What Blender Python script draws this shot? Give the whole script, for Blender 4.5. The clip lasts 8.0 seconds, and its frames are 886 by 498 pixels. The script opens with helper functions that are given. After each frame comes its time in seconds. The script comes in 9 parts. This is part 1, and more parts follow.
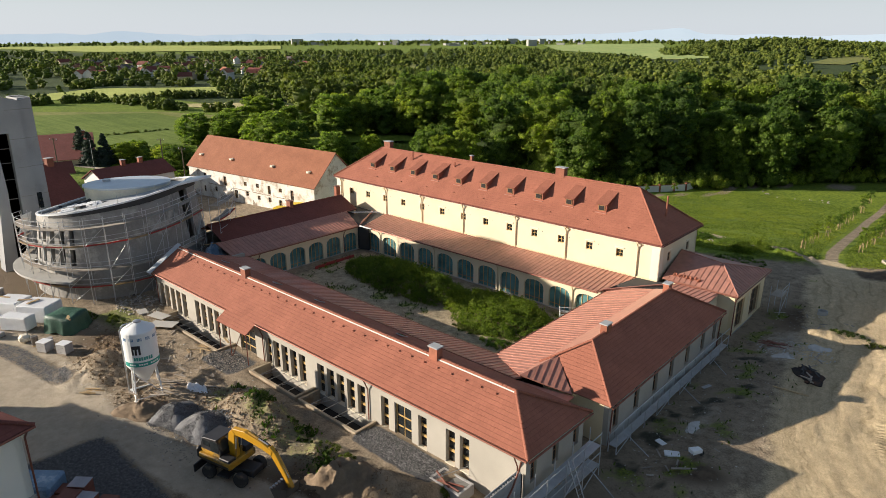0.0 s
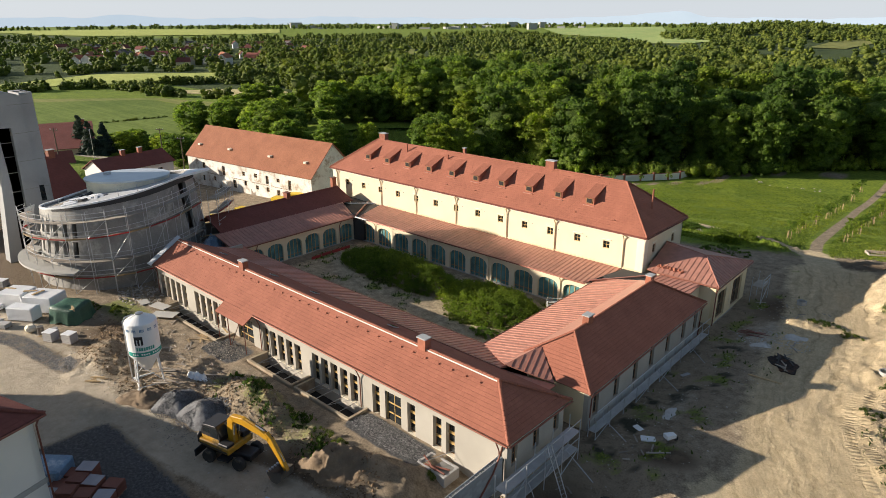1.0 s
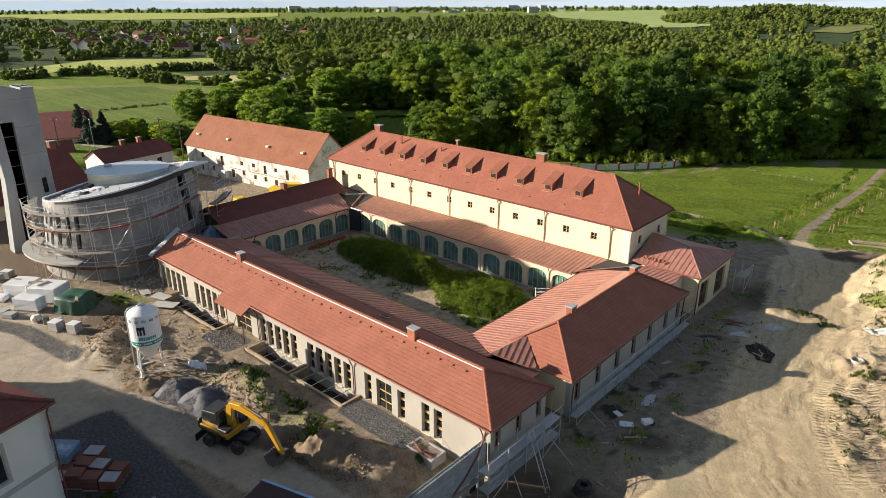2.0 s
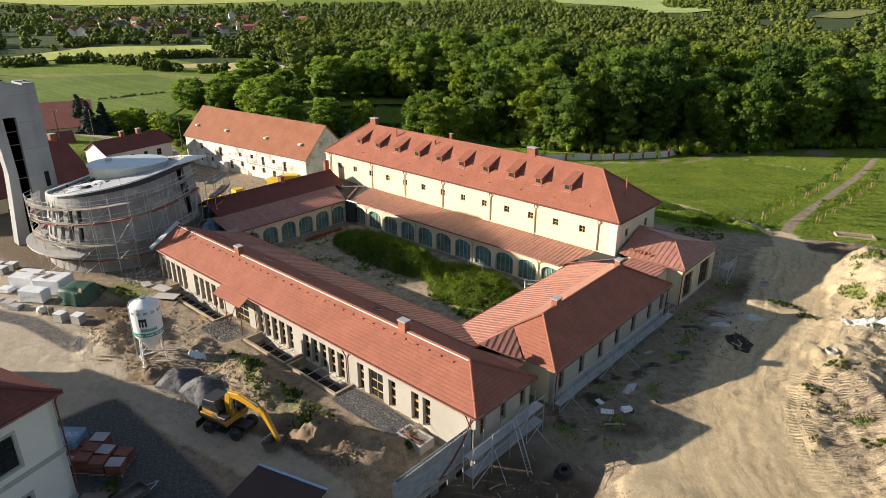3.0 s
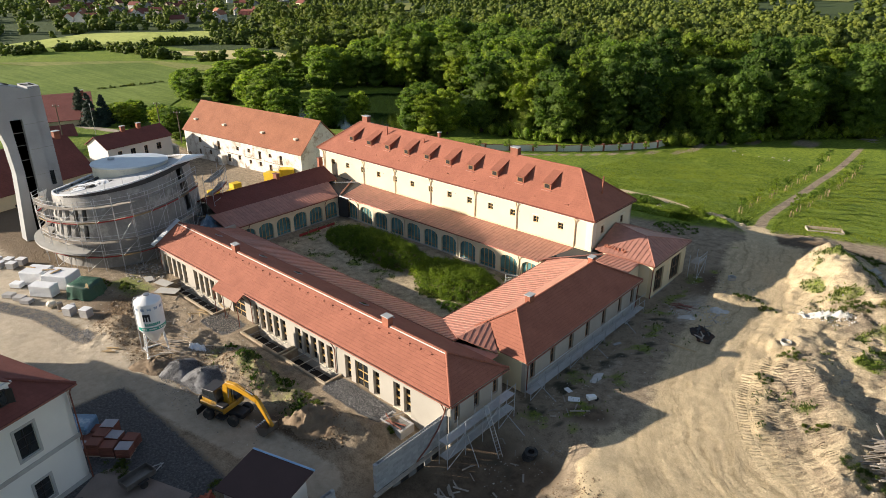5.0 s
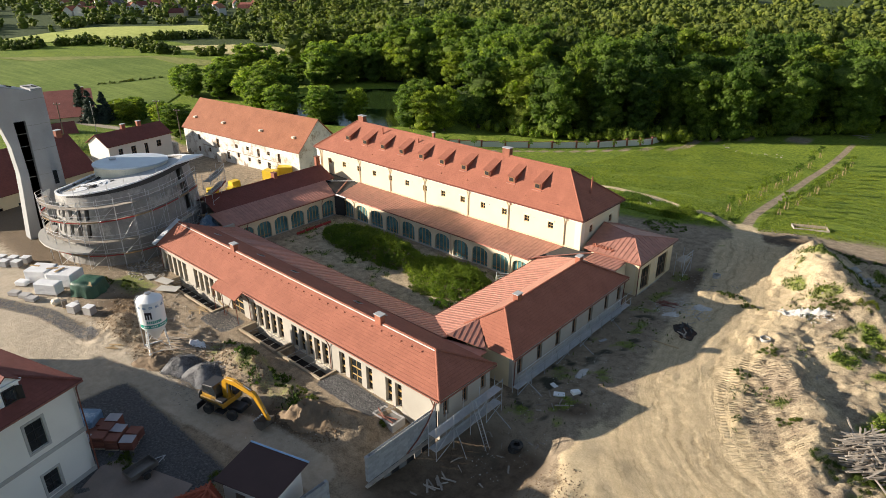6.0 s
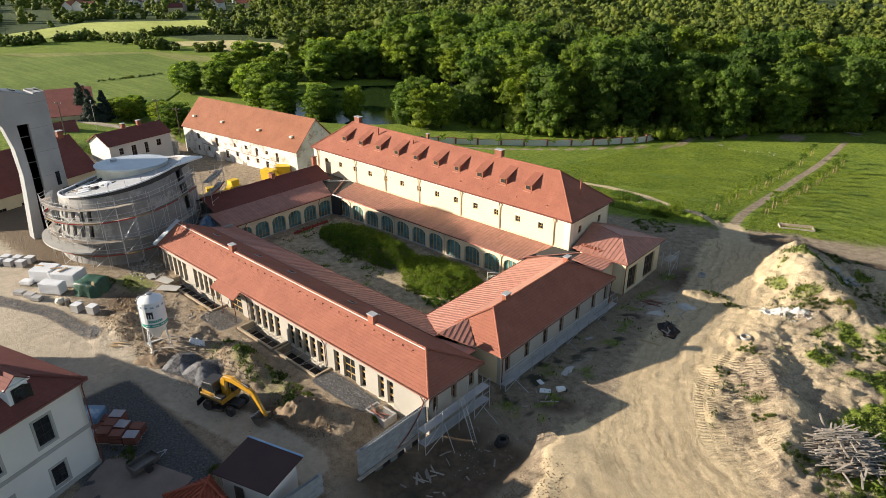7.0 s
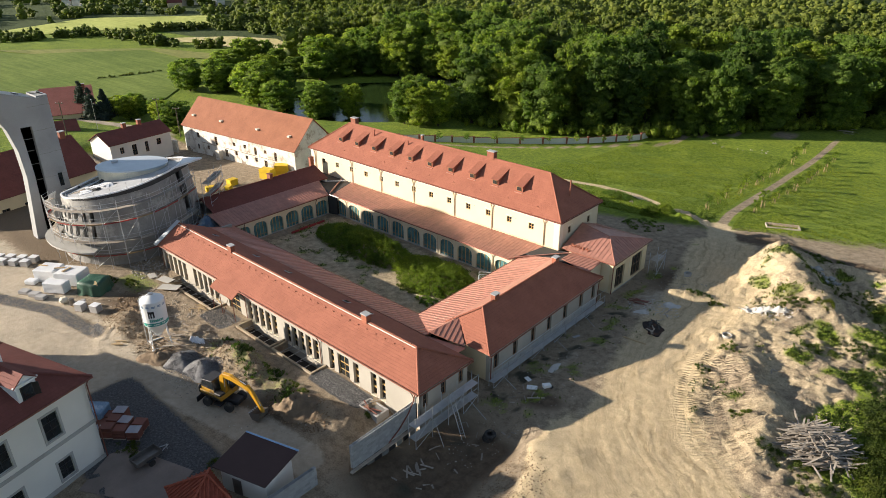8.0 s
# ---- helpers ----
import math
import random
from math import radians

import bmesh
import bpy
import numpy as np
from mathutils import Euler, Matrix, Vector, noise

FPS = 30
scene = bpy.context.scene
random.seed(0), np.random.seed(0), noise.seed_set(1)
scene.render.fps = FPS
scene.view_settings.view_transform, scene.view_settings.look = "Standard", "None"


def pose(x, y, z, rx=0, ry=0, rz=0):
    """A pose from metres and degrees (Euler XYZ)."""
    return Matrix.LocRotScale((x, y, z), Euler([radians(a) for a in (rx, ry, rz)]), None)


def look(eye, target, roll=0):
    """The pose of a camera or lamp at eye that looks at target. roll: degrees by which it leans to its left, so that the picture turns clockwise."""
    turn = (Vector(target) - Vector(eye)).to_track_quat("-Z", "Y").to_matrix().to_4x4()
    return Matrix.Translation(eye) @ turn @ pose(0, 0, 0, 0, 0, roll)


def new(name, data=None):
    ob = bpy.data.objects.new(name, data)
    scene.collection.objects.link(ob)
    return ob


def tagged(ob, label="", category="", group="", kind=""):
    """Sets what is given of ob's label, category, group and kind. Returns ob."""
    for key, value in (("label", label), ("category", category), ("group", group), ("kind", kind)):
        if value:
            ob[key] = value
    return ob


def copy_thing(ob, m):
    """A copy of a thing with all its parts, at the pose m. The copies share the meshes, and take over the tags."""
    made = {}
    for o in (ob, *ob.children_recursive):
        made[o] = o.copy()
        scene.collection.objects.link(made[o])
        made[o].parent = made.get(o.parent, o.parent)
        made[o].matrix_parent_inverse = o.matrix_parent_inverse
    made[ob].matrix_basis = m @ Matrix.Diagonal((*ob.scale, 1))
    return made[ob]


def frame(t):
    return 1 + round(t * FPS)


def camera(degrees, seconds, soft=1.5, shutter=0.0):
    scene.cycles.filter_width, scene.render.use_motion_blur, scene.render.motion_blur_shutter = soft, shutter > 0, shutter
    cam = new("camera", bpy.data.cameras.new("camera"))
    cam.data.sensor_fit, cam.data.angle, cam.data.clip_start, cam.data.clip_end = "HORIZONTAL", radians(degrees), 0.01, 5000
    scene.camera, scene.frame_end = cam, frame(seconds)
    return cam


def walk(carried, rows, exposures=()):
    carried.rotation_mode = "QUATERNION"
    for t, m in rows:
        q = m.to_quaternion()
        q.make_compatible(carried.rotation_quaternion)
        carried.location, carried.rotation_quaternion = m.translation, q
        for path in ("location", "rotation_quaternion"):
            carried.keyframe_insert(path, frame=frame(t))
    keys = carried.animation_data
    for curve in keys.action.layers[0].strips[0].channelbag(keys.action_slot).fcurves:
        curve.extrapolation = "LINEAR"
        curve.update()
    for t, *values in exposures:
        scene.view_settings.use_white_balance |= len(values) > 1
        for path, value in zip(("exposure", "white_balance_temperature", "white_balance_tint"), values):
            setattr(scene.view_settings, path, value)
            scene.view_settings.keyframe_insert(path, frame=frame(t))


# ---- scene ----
import functools

cam = camera(68.89, 8.0, soft=0.6)
# seconds, place in metres, turn in degrees
ROWS = [
    (0.0, 18.732, -28.890, 28.949, 71.740, -0.027, 41.832),
    (0.5, 19.707, -29.247, 29.703, 71.059, -0.007, 41.842),
    (1.0, 20.689, -29.631, 30.467, 70.388, 0.013, 41.830),
    (1.5, 21.671, -30.016, 31.214, 69.742, 0.035, 41.823),
    (3.0, 24.543, -31.056, 33.509, 67.828, 0.099, 41.826),
    (3.5, 25.507, -31.420, 34.310, 67.429, 0.129, 41.824),
    (4.0, 26.466, -31.770, 35.114, 67.079, 0.141, 41.828),
    (4.5, 27.417, -32.126, 35.932, 66.732, 0.167, 41.822),
    (6.0, 30.303, -33.229, 38.422, 65.734, 0.200, 41.817),
    (6.5, 31.284, -33.582, 39.313, 65.449, 0.216, 41.816),
    (7.0, 32.263, -33.921, 40.200, 65.169, 0.239, 41.811),
    (7.5, 33.263, -34.262, 41.085, 64.900, 0.251, 41.824),
    (8.0, 34.246, -34.612, 41.974, 64.636, 0.267, 41.823),
]
walk(cam, [(t, pose(x, y, z, rx, ry, rz)) for t, x, y, z, rx, ry, rz in ROWS], [(0.0, 0.82), (3.0, 1.0), (8.0, 1.09)])

# ---- world, sun ----
SUN_TO = Vector((-2.55, -2.07, 1.0)).normalized()
world = bpy.data.worlds.new("sky")
scene.world = world
world.use_nodes = True
wn, wl = world.node_tree.nodes, world.node_tree.links
sky = wn.new("ShaderNodeTexSky")
sky.sky_type, sky.sun_disc = "NISHITA", False
sky.sun_elevation = math.asin(SUN_TO.z)
sky.sun_rotation = math.atan2(SUN_TO.x, SUN_TO.y)
sky.altitude, sky.air_density, sky.dust_density, sky.ozone_density = 200.0, 1.0, 0.6, 2.0
haze = wn.new("ShaderNodeMix")
haze.data_type = "RGBA"
up = wn.new("ShaderNodeTexCoord")
sep = wn.new("ShaderNodeSeparateXYZ")
wl.new(up.outputs["Generated"], sep.inputs[0])
fade = wn.new("ShaderNodeMapRange")
fade.inputs["From Min"].default_value, fade.inputs["From Max"].default_value = 0.0, 0.17
fade.inputs["To Min"].default_value, fade.inputs["To Max"].default_value = 0.85, 0.12
fade.interpolation_type = "SMOOTHSTEP"
wl.new(sep.outputs[2], fade.inputs["Value"])
wl.new(fade.outputs[0], haze.inputs[0])
haze.inputs[7].default_value = (7.7, 8.3, 9.1, 1)
wl.new(sky.outputs[0], haze.inputs[6])
wl.new(haze.outputs[2], wn["Background"].inputs[0])
wn["Background"].inputs[1].default_value = 0.052
sun = new("sun", bpy.data.lights.new("sun", "SUN"))
sun.data.energy, sun.data.angle, sun.data.color = 5.0, radians(0.55), (1.0, 0.885, 0.745)
sun.matrix_world = look(SUN_TO * 200, (0, 0, 0))

# ---- materials ----
def nodes(name):
    m = bpy.data.materials.new(name)
    m.use_nodes = True
    nt = m.node_tree
    return m, nt.nodes, nt.links, nt.nodes["Principled BSDF"]


def noise_tex(n, l, vec, scale, detail=4.0, rough=0.55):
    t = n.new("ShaderNodeTexNoise")
    t.inputs["Scale"].default_value, t.inputs["Detail"].default_value, t.inputs["Roughness"].default_value = scale, detail, rough
    l.new(vec, t.inputs["Vector"])
    return t.outputs["Fac"]


def ramp(n, l, fac, stops):
    r = n.new("ShaderNodeValToRGB")
    while len(r.color_ramp.elements) < len(stops):
        r.color_ramp.elements.new(0.5)
    for e, (p, c) in zip(r.color_ramp.elements, stops):
        e.position, e.color = p, (*c, 1) if len(c) == 3 else c
    l.new(fac, r.inputs[0])
    return r.outputs[0]


def mix(n, l, fac, a, b, kind="MIX"):
    m = n.new("ShaderNodeMix")
    m.data_type, m.blend_type = "RGBA", kind
    for sock, v in ((0, fac), (6, a), (7, b)):
        if isinstance(v, (int, float)):
            m.inputs[sock].default_value = v
        elif isinstance(v, tuple):
            m.inputs[sock].default_value = (*v, 1)
        else:
            l.new(v, m.inputs[sock])
    return m.outputs[2]


def calc(n, l, op, a, b=0.0, c=0.0):
    m = n.new("ShaderNodeMath")
    m.operation = op
    for i, v in enumerate((a, b, c)):
        if isinstance(v, (int, float)):
            m.inputs[i].default_value = v
        else:
            l.new(v, m.inputs[i])
    return m.outputs[0]


def bump(n, l, bsdf, height, dist, strength=1.0):
    b = n.new("ShaderNodeBump")
    b.inputs["Distance"].default_value, b.inputs["Strength"].default_value = dist, strength
    l.new(height, b.inputs["Height"])
    l.new(b.outputs[0], bsdf.inputs["Normal"])


def shade(c, k):
    return tuple(min(1.0, v * k) for v in c)


def surf(name, c, rough=0.8, var=0.25, s1=0.5, s2=9.0, relief=0.01, metal=0.0, stain=None, stain_at=0.62, stain_scale=0.8, piece=0.0, island=0.0):
    """A surface with grain and blotches at two scales, and stains where given."""
    m, n, l, b = nodes(name)
    co = n.new("ShaderNodeTexCoord").outputs["Object"]
    if piece:
        oi = n.new("ShaderNodeObjectInfo")
        add = n.new("ShaderNodeVectorMath")
        add.operation = "ADD"
        l.new(co, add.inputs[0])
        sc = n.new("ShaderNodeVectorMath")
        sc.operation = "SCALE"
        l.new(oi.outputs["Location"], sc.inputs[0])
        sc.inputs["Scale"].default_value = 1.7
        l.new(sc.outputs[0], add.inputs[1])
        co = add.outputs[0]
    big, small = noise_tex(n, l, co, s1, 3), noise_tex(n, l, co, s2, 6, 0.65)
    col = ramp(n, l, big, [(0.3, shade(c, 1 - var)), (0.7, shade(c, 1 + var * 0.7))])
    col = mix(n, l, ramp(n, l, small, [(0.35, (0, 0, 0)), (0.7, (1, 1, 1))]), mix(n, l, 1.0, col, (1 - var * 0.7,) * 3, "MULTIPLY"), col)
    if stain:
        f = noise_tex(n, l, co, stain_scale, 7, 0.7)
        col = mix(n, l, ramp(n, l, f, [(stain_at - 0.06, (0, 0, 0)), (stain_at + 0.08, (0.85, 0.85, 0.85))]), col, stain)
    if piece:
        col = mix(n, l, 1.0, col, ramp(n, l, oi.outputs["Random"], [(0, (1 - piece,) * 3), (1, (1 + piece * 0.3,) * 3)]), "MULTIPLY")
    if island:
        col = mix(n, l, 1.0, col, ramp(n, l, n.new("ShaderNodeNewGeometry").outputs["Random Per Island"], [(0, (1 - island,) * 3), (1, (1 + island,) * 3)]), "MULTIPLY")
    l.new(col, b.inputs["Base Color"])
    b.inputs["Roughness"].default_value, b.inputs["Metallic"].default_value = rough, metal
    if relief:
        bump(n, l, b, small, relief)
    return m


def tile_mat(name, c, course=0.34, width=0.24, var=0.16):
    """Flat clay tiles in courses up local y, half lapped along local x."""
    m, n, l, b = nodes(name)
    co = n.new("ShaderNodeTexCoord").outputs["Object"]
    br = n.new("ShaderNodeTexBrick")
    br.inputs["Scale"].default_value = 1.0
    br.inputs["Brick Width"].default_value, br.inputs["Row Height"].default_value = width, course
    br.inputs["Mortar Size"].default_value, br.inputs["Mortar Smooth"].default_value = 0.012, 0.3
    br.inputs["Color1"].default_value, br.inputs["Color2"].default_value = (*shade(c, 1 - var), 1), (*shade(c, 1 + var), 1)
    br.inputs["Mortar"].default_value = (*shade(c, 0.8), 1)
    l.new(co, br.inputs["Vector"])
    big = noise_tex(n, l, co, 0.35, 4, 0.6)
    col = mix(n, l, 0.75, br.outputs["Color"], ramp(n, l, big, [(0.3, (0.78, 0.76, 0.75)), (0.7, (1.1, 1.08, 1.06))]), "MULTIPLY")
    fine = noise_tex(n, l, co, 22, 3)
    col = mix(n, l, 0.5, col, ramp(n, l, fine, [(0.3, (0.8, 0.8, 0.8)), (0.75, (1.12, 1.12, 1.12))]), "MULTIPLY")
    l.new(col, b.inputs["Base Color"])
    b.inputs["Roughness"].default_value = 0.75
    b.inputs["Specular IOR Level"].default_value = 0.2
    sep = n.new("ShaderNodeSeparateXYZ")
    l.new(co, sep.inputs[0])
    saw = calc(n, l, "FRACT", calc(n, l, "DIVIDE", sep.outputs[1], course))
    h = calc(n, l, "SUBTRACT", calc(n, l, "MULTIPLY", saw, -1.0), calc(n, l, "MULTIPLY", br.outputs["Fac"], 0.5))
    bump(n, l, b, h, 0.022)
    return m


def sheet_mat(name, c, rough=0.42):
    m, n, l, b = nodes(name)
    co = n.new("ShaderNodeTexCoord").outputs["Object"]
    oi = n.new("ShaderNodeObjectInfo")
    f = noise_tex(n, l, co, 1.3, 4)
    col = mix(n, l, 0.6, c, ramp(n, l, f, [(0.3, shade(c, 0.75)), (0.7, shade(c, 1.25))]))
    col = mix(n, l, 1.0, col, ramp(n, l, oi.outputs["Random"], [(0, (0.93, 0.93, 0.93)), (1, (1.06, 1.06, 1.06))]), "MULTIPLY")
    l.new(col, b.inputs["Base Color"])
    b.inputs["Roughness"].default_value = rough
    b.inputs["Metallic"].default_value = 0.15
    bump(n, l, b, f, 0.01)
    return m


def glass_mat(name, tint, rough=0.06):
    """Window panes: dark, tinted, mirror-like at grazing angles."""
    m, n, l, b = nodes(name)
    co = n.new("ShaderNodeTexCoord").outputs["Object"]
    f = noise_tex(n, l, co, 0.7, 2)
    l.new(ramp(n, l, f, [(0.3, shade(tint, 0.6)), (0.7, shade(tint, 1.3))]), b.inputs["Base Color"])
    b.inputs["Roughness"].default_value = rough
    b.inputs["IOR"].default_value = 1.5
    b.inputs["Specular IOR Level"].default_value = 0.7
    return m


def leaf_mat(name, dark, light, trans=0.35):
    m, n, l, b = nodes(name)
    co = n.new("ShaderNodeTexCoord").outputs["Object"]
    oi = n.new("ShaderNodeObjectInfo")
    geo = n.new("ShaderNodeNewGeometry")
    f = noise_tex(n, l, co, 0.35, 3)
    col = ramp(n, l, f, [(0.32, dark), (0.68, light)])
    col = mix(n, l, 0.7, col, ramp(n, l, geo.outputs["Random Per Island"], [(0, (0.7, 0.72, 0.66)), (1, (1.3, 1.26, 1.16))]), "MULTIPLY")
    col = mix(n, l, 1.0, col, ramp(n, l, oi.outputs["Random"], [(0, (0.62, 0.7, 0.72)), (0.5, (1, 1, 1)), (1, (1.38, 1.2, 0.85))]), "MULTIPLY")
    stand = noise_tex(n, l, co, 0.07, 2)
    col = mix(n, l, 1.0, col, ramp(n, l, stand, [(0.35, (0.72, 0.78, 0.8)), (0.5, (1, 1, 1)), (0.66, (1.28, 1.16, 0.95))]), "MULTIPLY")
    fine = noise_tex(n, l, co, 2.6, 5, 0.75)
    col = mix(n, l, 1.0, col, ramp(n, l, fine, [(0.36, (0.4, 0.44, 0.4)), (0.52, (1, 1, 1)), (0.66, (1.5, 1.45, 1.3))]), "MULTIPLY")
    bump(n, l, b, fine, 0.35)
    l.new(col, b.inputs["Base Color"])
    b.inputs["Roughness"].default_value = 0.65
    b.inputs["Specular IOR Level"].default_value = 0.25
    tr = n.new("ShaderNodeBsdfTranslucent")
    l.new(mix(n, l, 1.0, col, (1.1, 1.25, 0.6), "MULTIPLY"), tr.inputs[0])
    ms = n.new("ShaderNodeMixShader")
    ms.inputs[0].default_value = trans
    l.new(b.outputs[0], ms.inputs[1])
    l.new(tr.outputs[0], ms.inputs[2])
    l.new(ms.outputs[0], n["Material Output"].inputs[0])
    return m


M_TILE = tile_mat("clay_tile", (0.36, 0.138, 0.09), 0.34, 0.3, 0.05)
M_TILE_OLD = tile_mat("old_clay_tile", (0.36, 0.15, 0.085), 0.2, 0.2, 0.1)
M_TILE_DARK = tile_mat("brown_tile", (0.20, 0.07, 0.056), 0.34, 0.3, 0.06)
M_TILE_GREY = tile_mat("slate", (0.13, 0.115, 0.11))
M_SHEET = sheet_mat("red_sheet", (0.42, 0.20, 0.148))
M_RENDER = surf("grey_render", (0.41, 0.38, 0.325), 0.9, 0.12, 0.3, 14, 0.006, stain=(0.40, 0.36, 0.29), stain_at=0.66, stain_scale=0.35)
M_CREAM = surf("cream_plaster", (0.72, 0.62, 0.44), 0.85, 0.06, 0.3, 20, 0.003)
M_CREAM_TRIM = surf("cream_trim", (0.76, 0.69, 0.54), 0.8, 0.05, 0.5, 20, 0.002)
M_YELLOW_PL = surf("yellow_plaster", (0.72, 0.60, 0.38), 0.85, 0.08, 0.3, 16, 0.003, stain=(0.55, 0.46, 0.32), stain_at=0.68)
M_WHITE_PL = surf("white_plaster", (0.72, 0.70, 0.64), 0.85, 0.06, 0.3, 16, 0.003)
M_MASONRY = surf("bare_masonry", (0.36, 0.29, 0.22), 0.95, 0.35, 0.8, 6, 0.05, stain=(0.62, 0.58, 0.5), stain_at=0.56, stain_scale=0.9)
M_OLD_PL = surf("peeling_plaster", (0.76, 0.73, 0.66), 0.92, 0.18, 0.35, 5, 0.02, stain=(0.30, 0.22, 0.15), stain_at=0.56, stain_scale=0.45)
M_CONCRETE = surf("concrete", (0.42, 0.41, 0.38), 0.85, 0.15, 0.3, 10, 0.006, stain=(0.33, 0.31, 0.28), stain_at=0.6, stain_scale=0.4)
M_CONC_DARK = surf("dark_concrete", (0.27, 0.26, 0.24), 0.88, 0.2, 0.35, 8, 0.008, stain=(0.20, 0.19, 0.17), stain_at=0.58, stain_scale=0.5)
M_PLINTH = surf("plinth_board", (0.46, 0.46, 0.44), 0.85, 0.1, 0.5, 10, 0.003)
M_BLOCK = surf("block_concrete", (0.33, 0.34, 0.34), 0.9, 0.1, 0.6, 16, 0.006)
M_WOOD = surf("fresh_timber", (0.52, 0.37, 0.19), 0.7, 0.2, 1.0, 8, 0.004, piece=0.25)
M_WOOD_GREY = surf("weathered_timber", (0.43, 0.37, 0.30), 0.85, 0.25, 1.0, 8, 0.004, piece=0.35)
M_WOOD_WIN = surf("window_timber", (0.55, 0.36, 0.13), 0.5, 0.15, 1.5, 14, 0.001)
M_WOOD_BROWN = surf("brown_window_timber", (0.30, 0.16, 0.07), 0.5, 0.15, 1.5, 14, 0.001)
M_GLASS = glass_mat("dark_glass", (0.02, 0.024, 0.026))
# teal tint lightened, the reflected sky put into the colour
M_GLASS_TEAL = glass_mat("teal_sky_glass", (0.10, 0.22, 0.225), 0.1)
M_METAL = surf("galvanised", (0.50, 0.51, 0.52), 0.38, 0.12, 1.0, 10, 0.002, metal=0.8)
M_ZINC = surf("light_sheet", (0.62, 0.66, 0.70), 0.4, 0.08, 0.6, 8, 0.004, metal=0.4)
M_CAP = surf("chimney_cap", (0.40, 0.41, 0.41), 0.65, 0.12, 0.6, 8, 0.004)
M_SCAF = surf("scaffold_tube", (0.56, 0.57, 0.58), 0.45, 0.15, 1.0, 10, 0.0, metal=0.35)
M_COPPER = surf("copper_pipe", (0.24, 0.09, 0.06), 0.45, 0.15, 1.0, 8, 0.002, metal=0.5)
M_PIPE_CREAM = surf("painted_pipe", (0.62, 0.50, 0.33), 0.5, 0.06, 1.0, 8, 0.0)
M_BITUMEN = surf("bitumen_felt", (0.045, 0.043, 0.042), 0.75, 0.2, 0.6, 9, 0.006)
M_WHITE_FOIL = surf("white_foil", (0.80, 0.81, 0.82), 0.35, 0.07, 0.8, 5, 0.03)
M_MEMBRANE = surf("grey_membrane", (0.46, 0.47, 0.48), 0.55, 0.15, 0.5, 7, 0.01, stain=(0.26, 0.25, 0.24), stain_at=0.6)
M_BLUE_FOIL = surf("blue_foil", (0.16, 0.28, 0.42), 0.35, 0.2, 0.8, 5, 0.05, stain=(0.5, 0.56, 0.62), stain_at=0.55)
M_GREEN_TARP = surf("green_tarpaulin", (0.03, 0.10, 0.065), 0.5, 0.2, 0.9, 6, 0.05)
M_YELLOW = surf("yellow_paint", (0.52, 0.27, 0.015), 0.4, 0.1, 0.9, 9, 0.002, stain=(0.30, 0.20, 0.06), stain_at=0.66, stain_scale=1.8)
M_FORM = surf("form_yellow", (0.74, 0.50, 0.02), 0.5, 0.1, 0.9, 9, 0.002, stain=(0.5, 0.36, 0.1), stain_at=0.66, stain_scale=1.8)
M_BLACK = surf("black_paint", (0.022, 0.022, 0.024), 0.5, 0.2, 1.2, 12, 0.003)
M_RUBBER = surf("rubber", (0.03, 0.029, 0.028), 0.85, 0.2, 1.2, 16, 0.01, stain=(0.12, 0.10, 0.07), stain_at=0.6, stain_scale=2)
M_STEEL_WORN = surf("worn_steel", (0.22, 0.20, 0.18), 0.45, 0.2, 1.2, 12, 0.004, metal=0.6)
M_WHITE = surf("white_paint", (0.80, 0.81, 0.80), 0.4, 0.04, 0.9, 9, 0.001)
M_TEAL = surf("teal_print", (0.02, 0.30, 0.24), 0.5, 0.05, 1, 9, 0.0)
M_BLUE_PRINT = surf("blue_print", (0.10, 0.22, 0.38), 0.5, 0.05, 1, 9, 0.0)
M_RED = surf("red_band", (0.42, 0.05, 0.045), 0.6, 0.15, 1, 9, 0.002)
M_BRICK = surf("brick_red", (0.36, 0.13, 0.075), 0.85, 0.2, 1.2, 9, 0.01, piece=0.3)
M_ORANGE_TILE = surf("stacked_tile", (0.21, 0.075, 0.05), 0.75, 0.2, 1.2, 9, 0.01, piece=0.2)
# near-black colour painted for the unlit depth of openings and pits
M_DARK = surf("painted_interior_dark", (0.025, 0.022, 0.02), 0.95, 0.2, 0.8, 6, 0.0)
M_BARK = surf("bark", (0.11, 0.085, 0.06), 0.95, 0.25, 1.0, 8, 0.03)
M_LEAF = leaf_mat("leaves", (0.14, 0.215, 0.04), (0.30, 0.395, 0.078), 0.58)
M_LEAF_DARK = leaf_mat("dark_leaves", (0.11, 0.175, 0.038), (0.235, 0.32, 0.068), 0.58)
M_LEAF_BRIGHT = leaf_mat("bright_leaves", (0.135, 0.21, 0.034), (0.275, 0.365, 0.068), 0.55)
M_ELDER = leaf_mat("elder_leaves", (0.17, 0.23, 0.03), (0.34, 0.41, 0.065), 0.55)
M_SPRUCE = leaf_mat("blue_spruce", (0.02, 0.04, 0.035), (0.05, 0.08, 0.07), 0.1)
M_WEED = leaf_mat("weeds", (0.06, 0.092, 0.018), (0.14, 0.18, 0.04), 0.45)
M_SOIL = surf("spoil", (0.25, 0.18, 0.115), 0.95, 0.3, 0.6, 6, 0.06, stain=(0.16, 0.11, 0.065), stain_at=0.58)
M_GRAVEL = surf("grey_gravel", (0.19, 0.19, 0.195), 0.9, 0.35, 2.5, 18, 0.06, island=0.55)
M_GRAVEL_MID = surf("crushed_grey_stone", (0.26, 0.255, 0.25), 0.9, 0.35, 2.5, 18, 0.05, island=0.5)
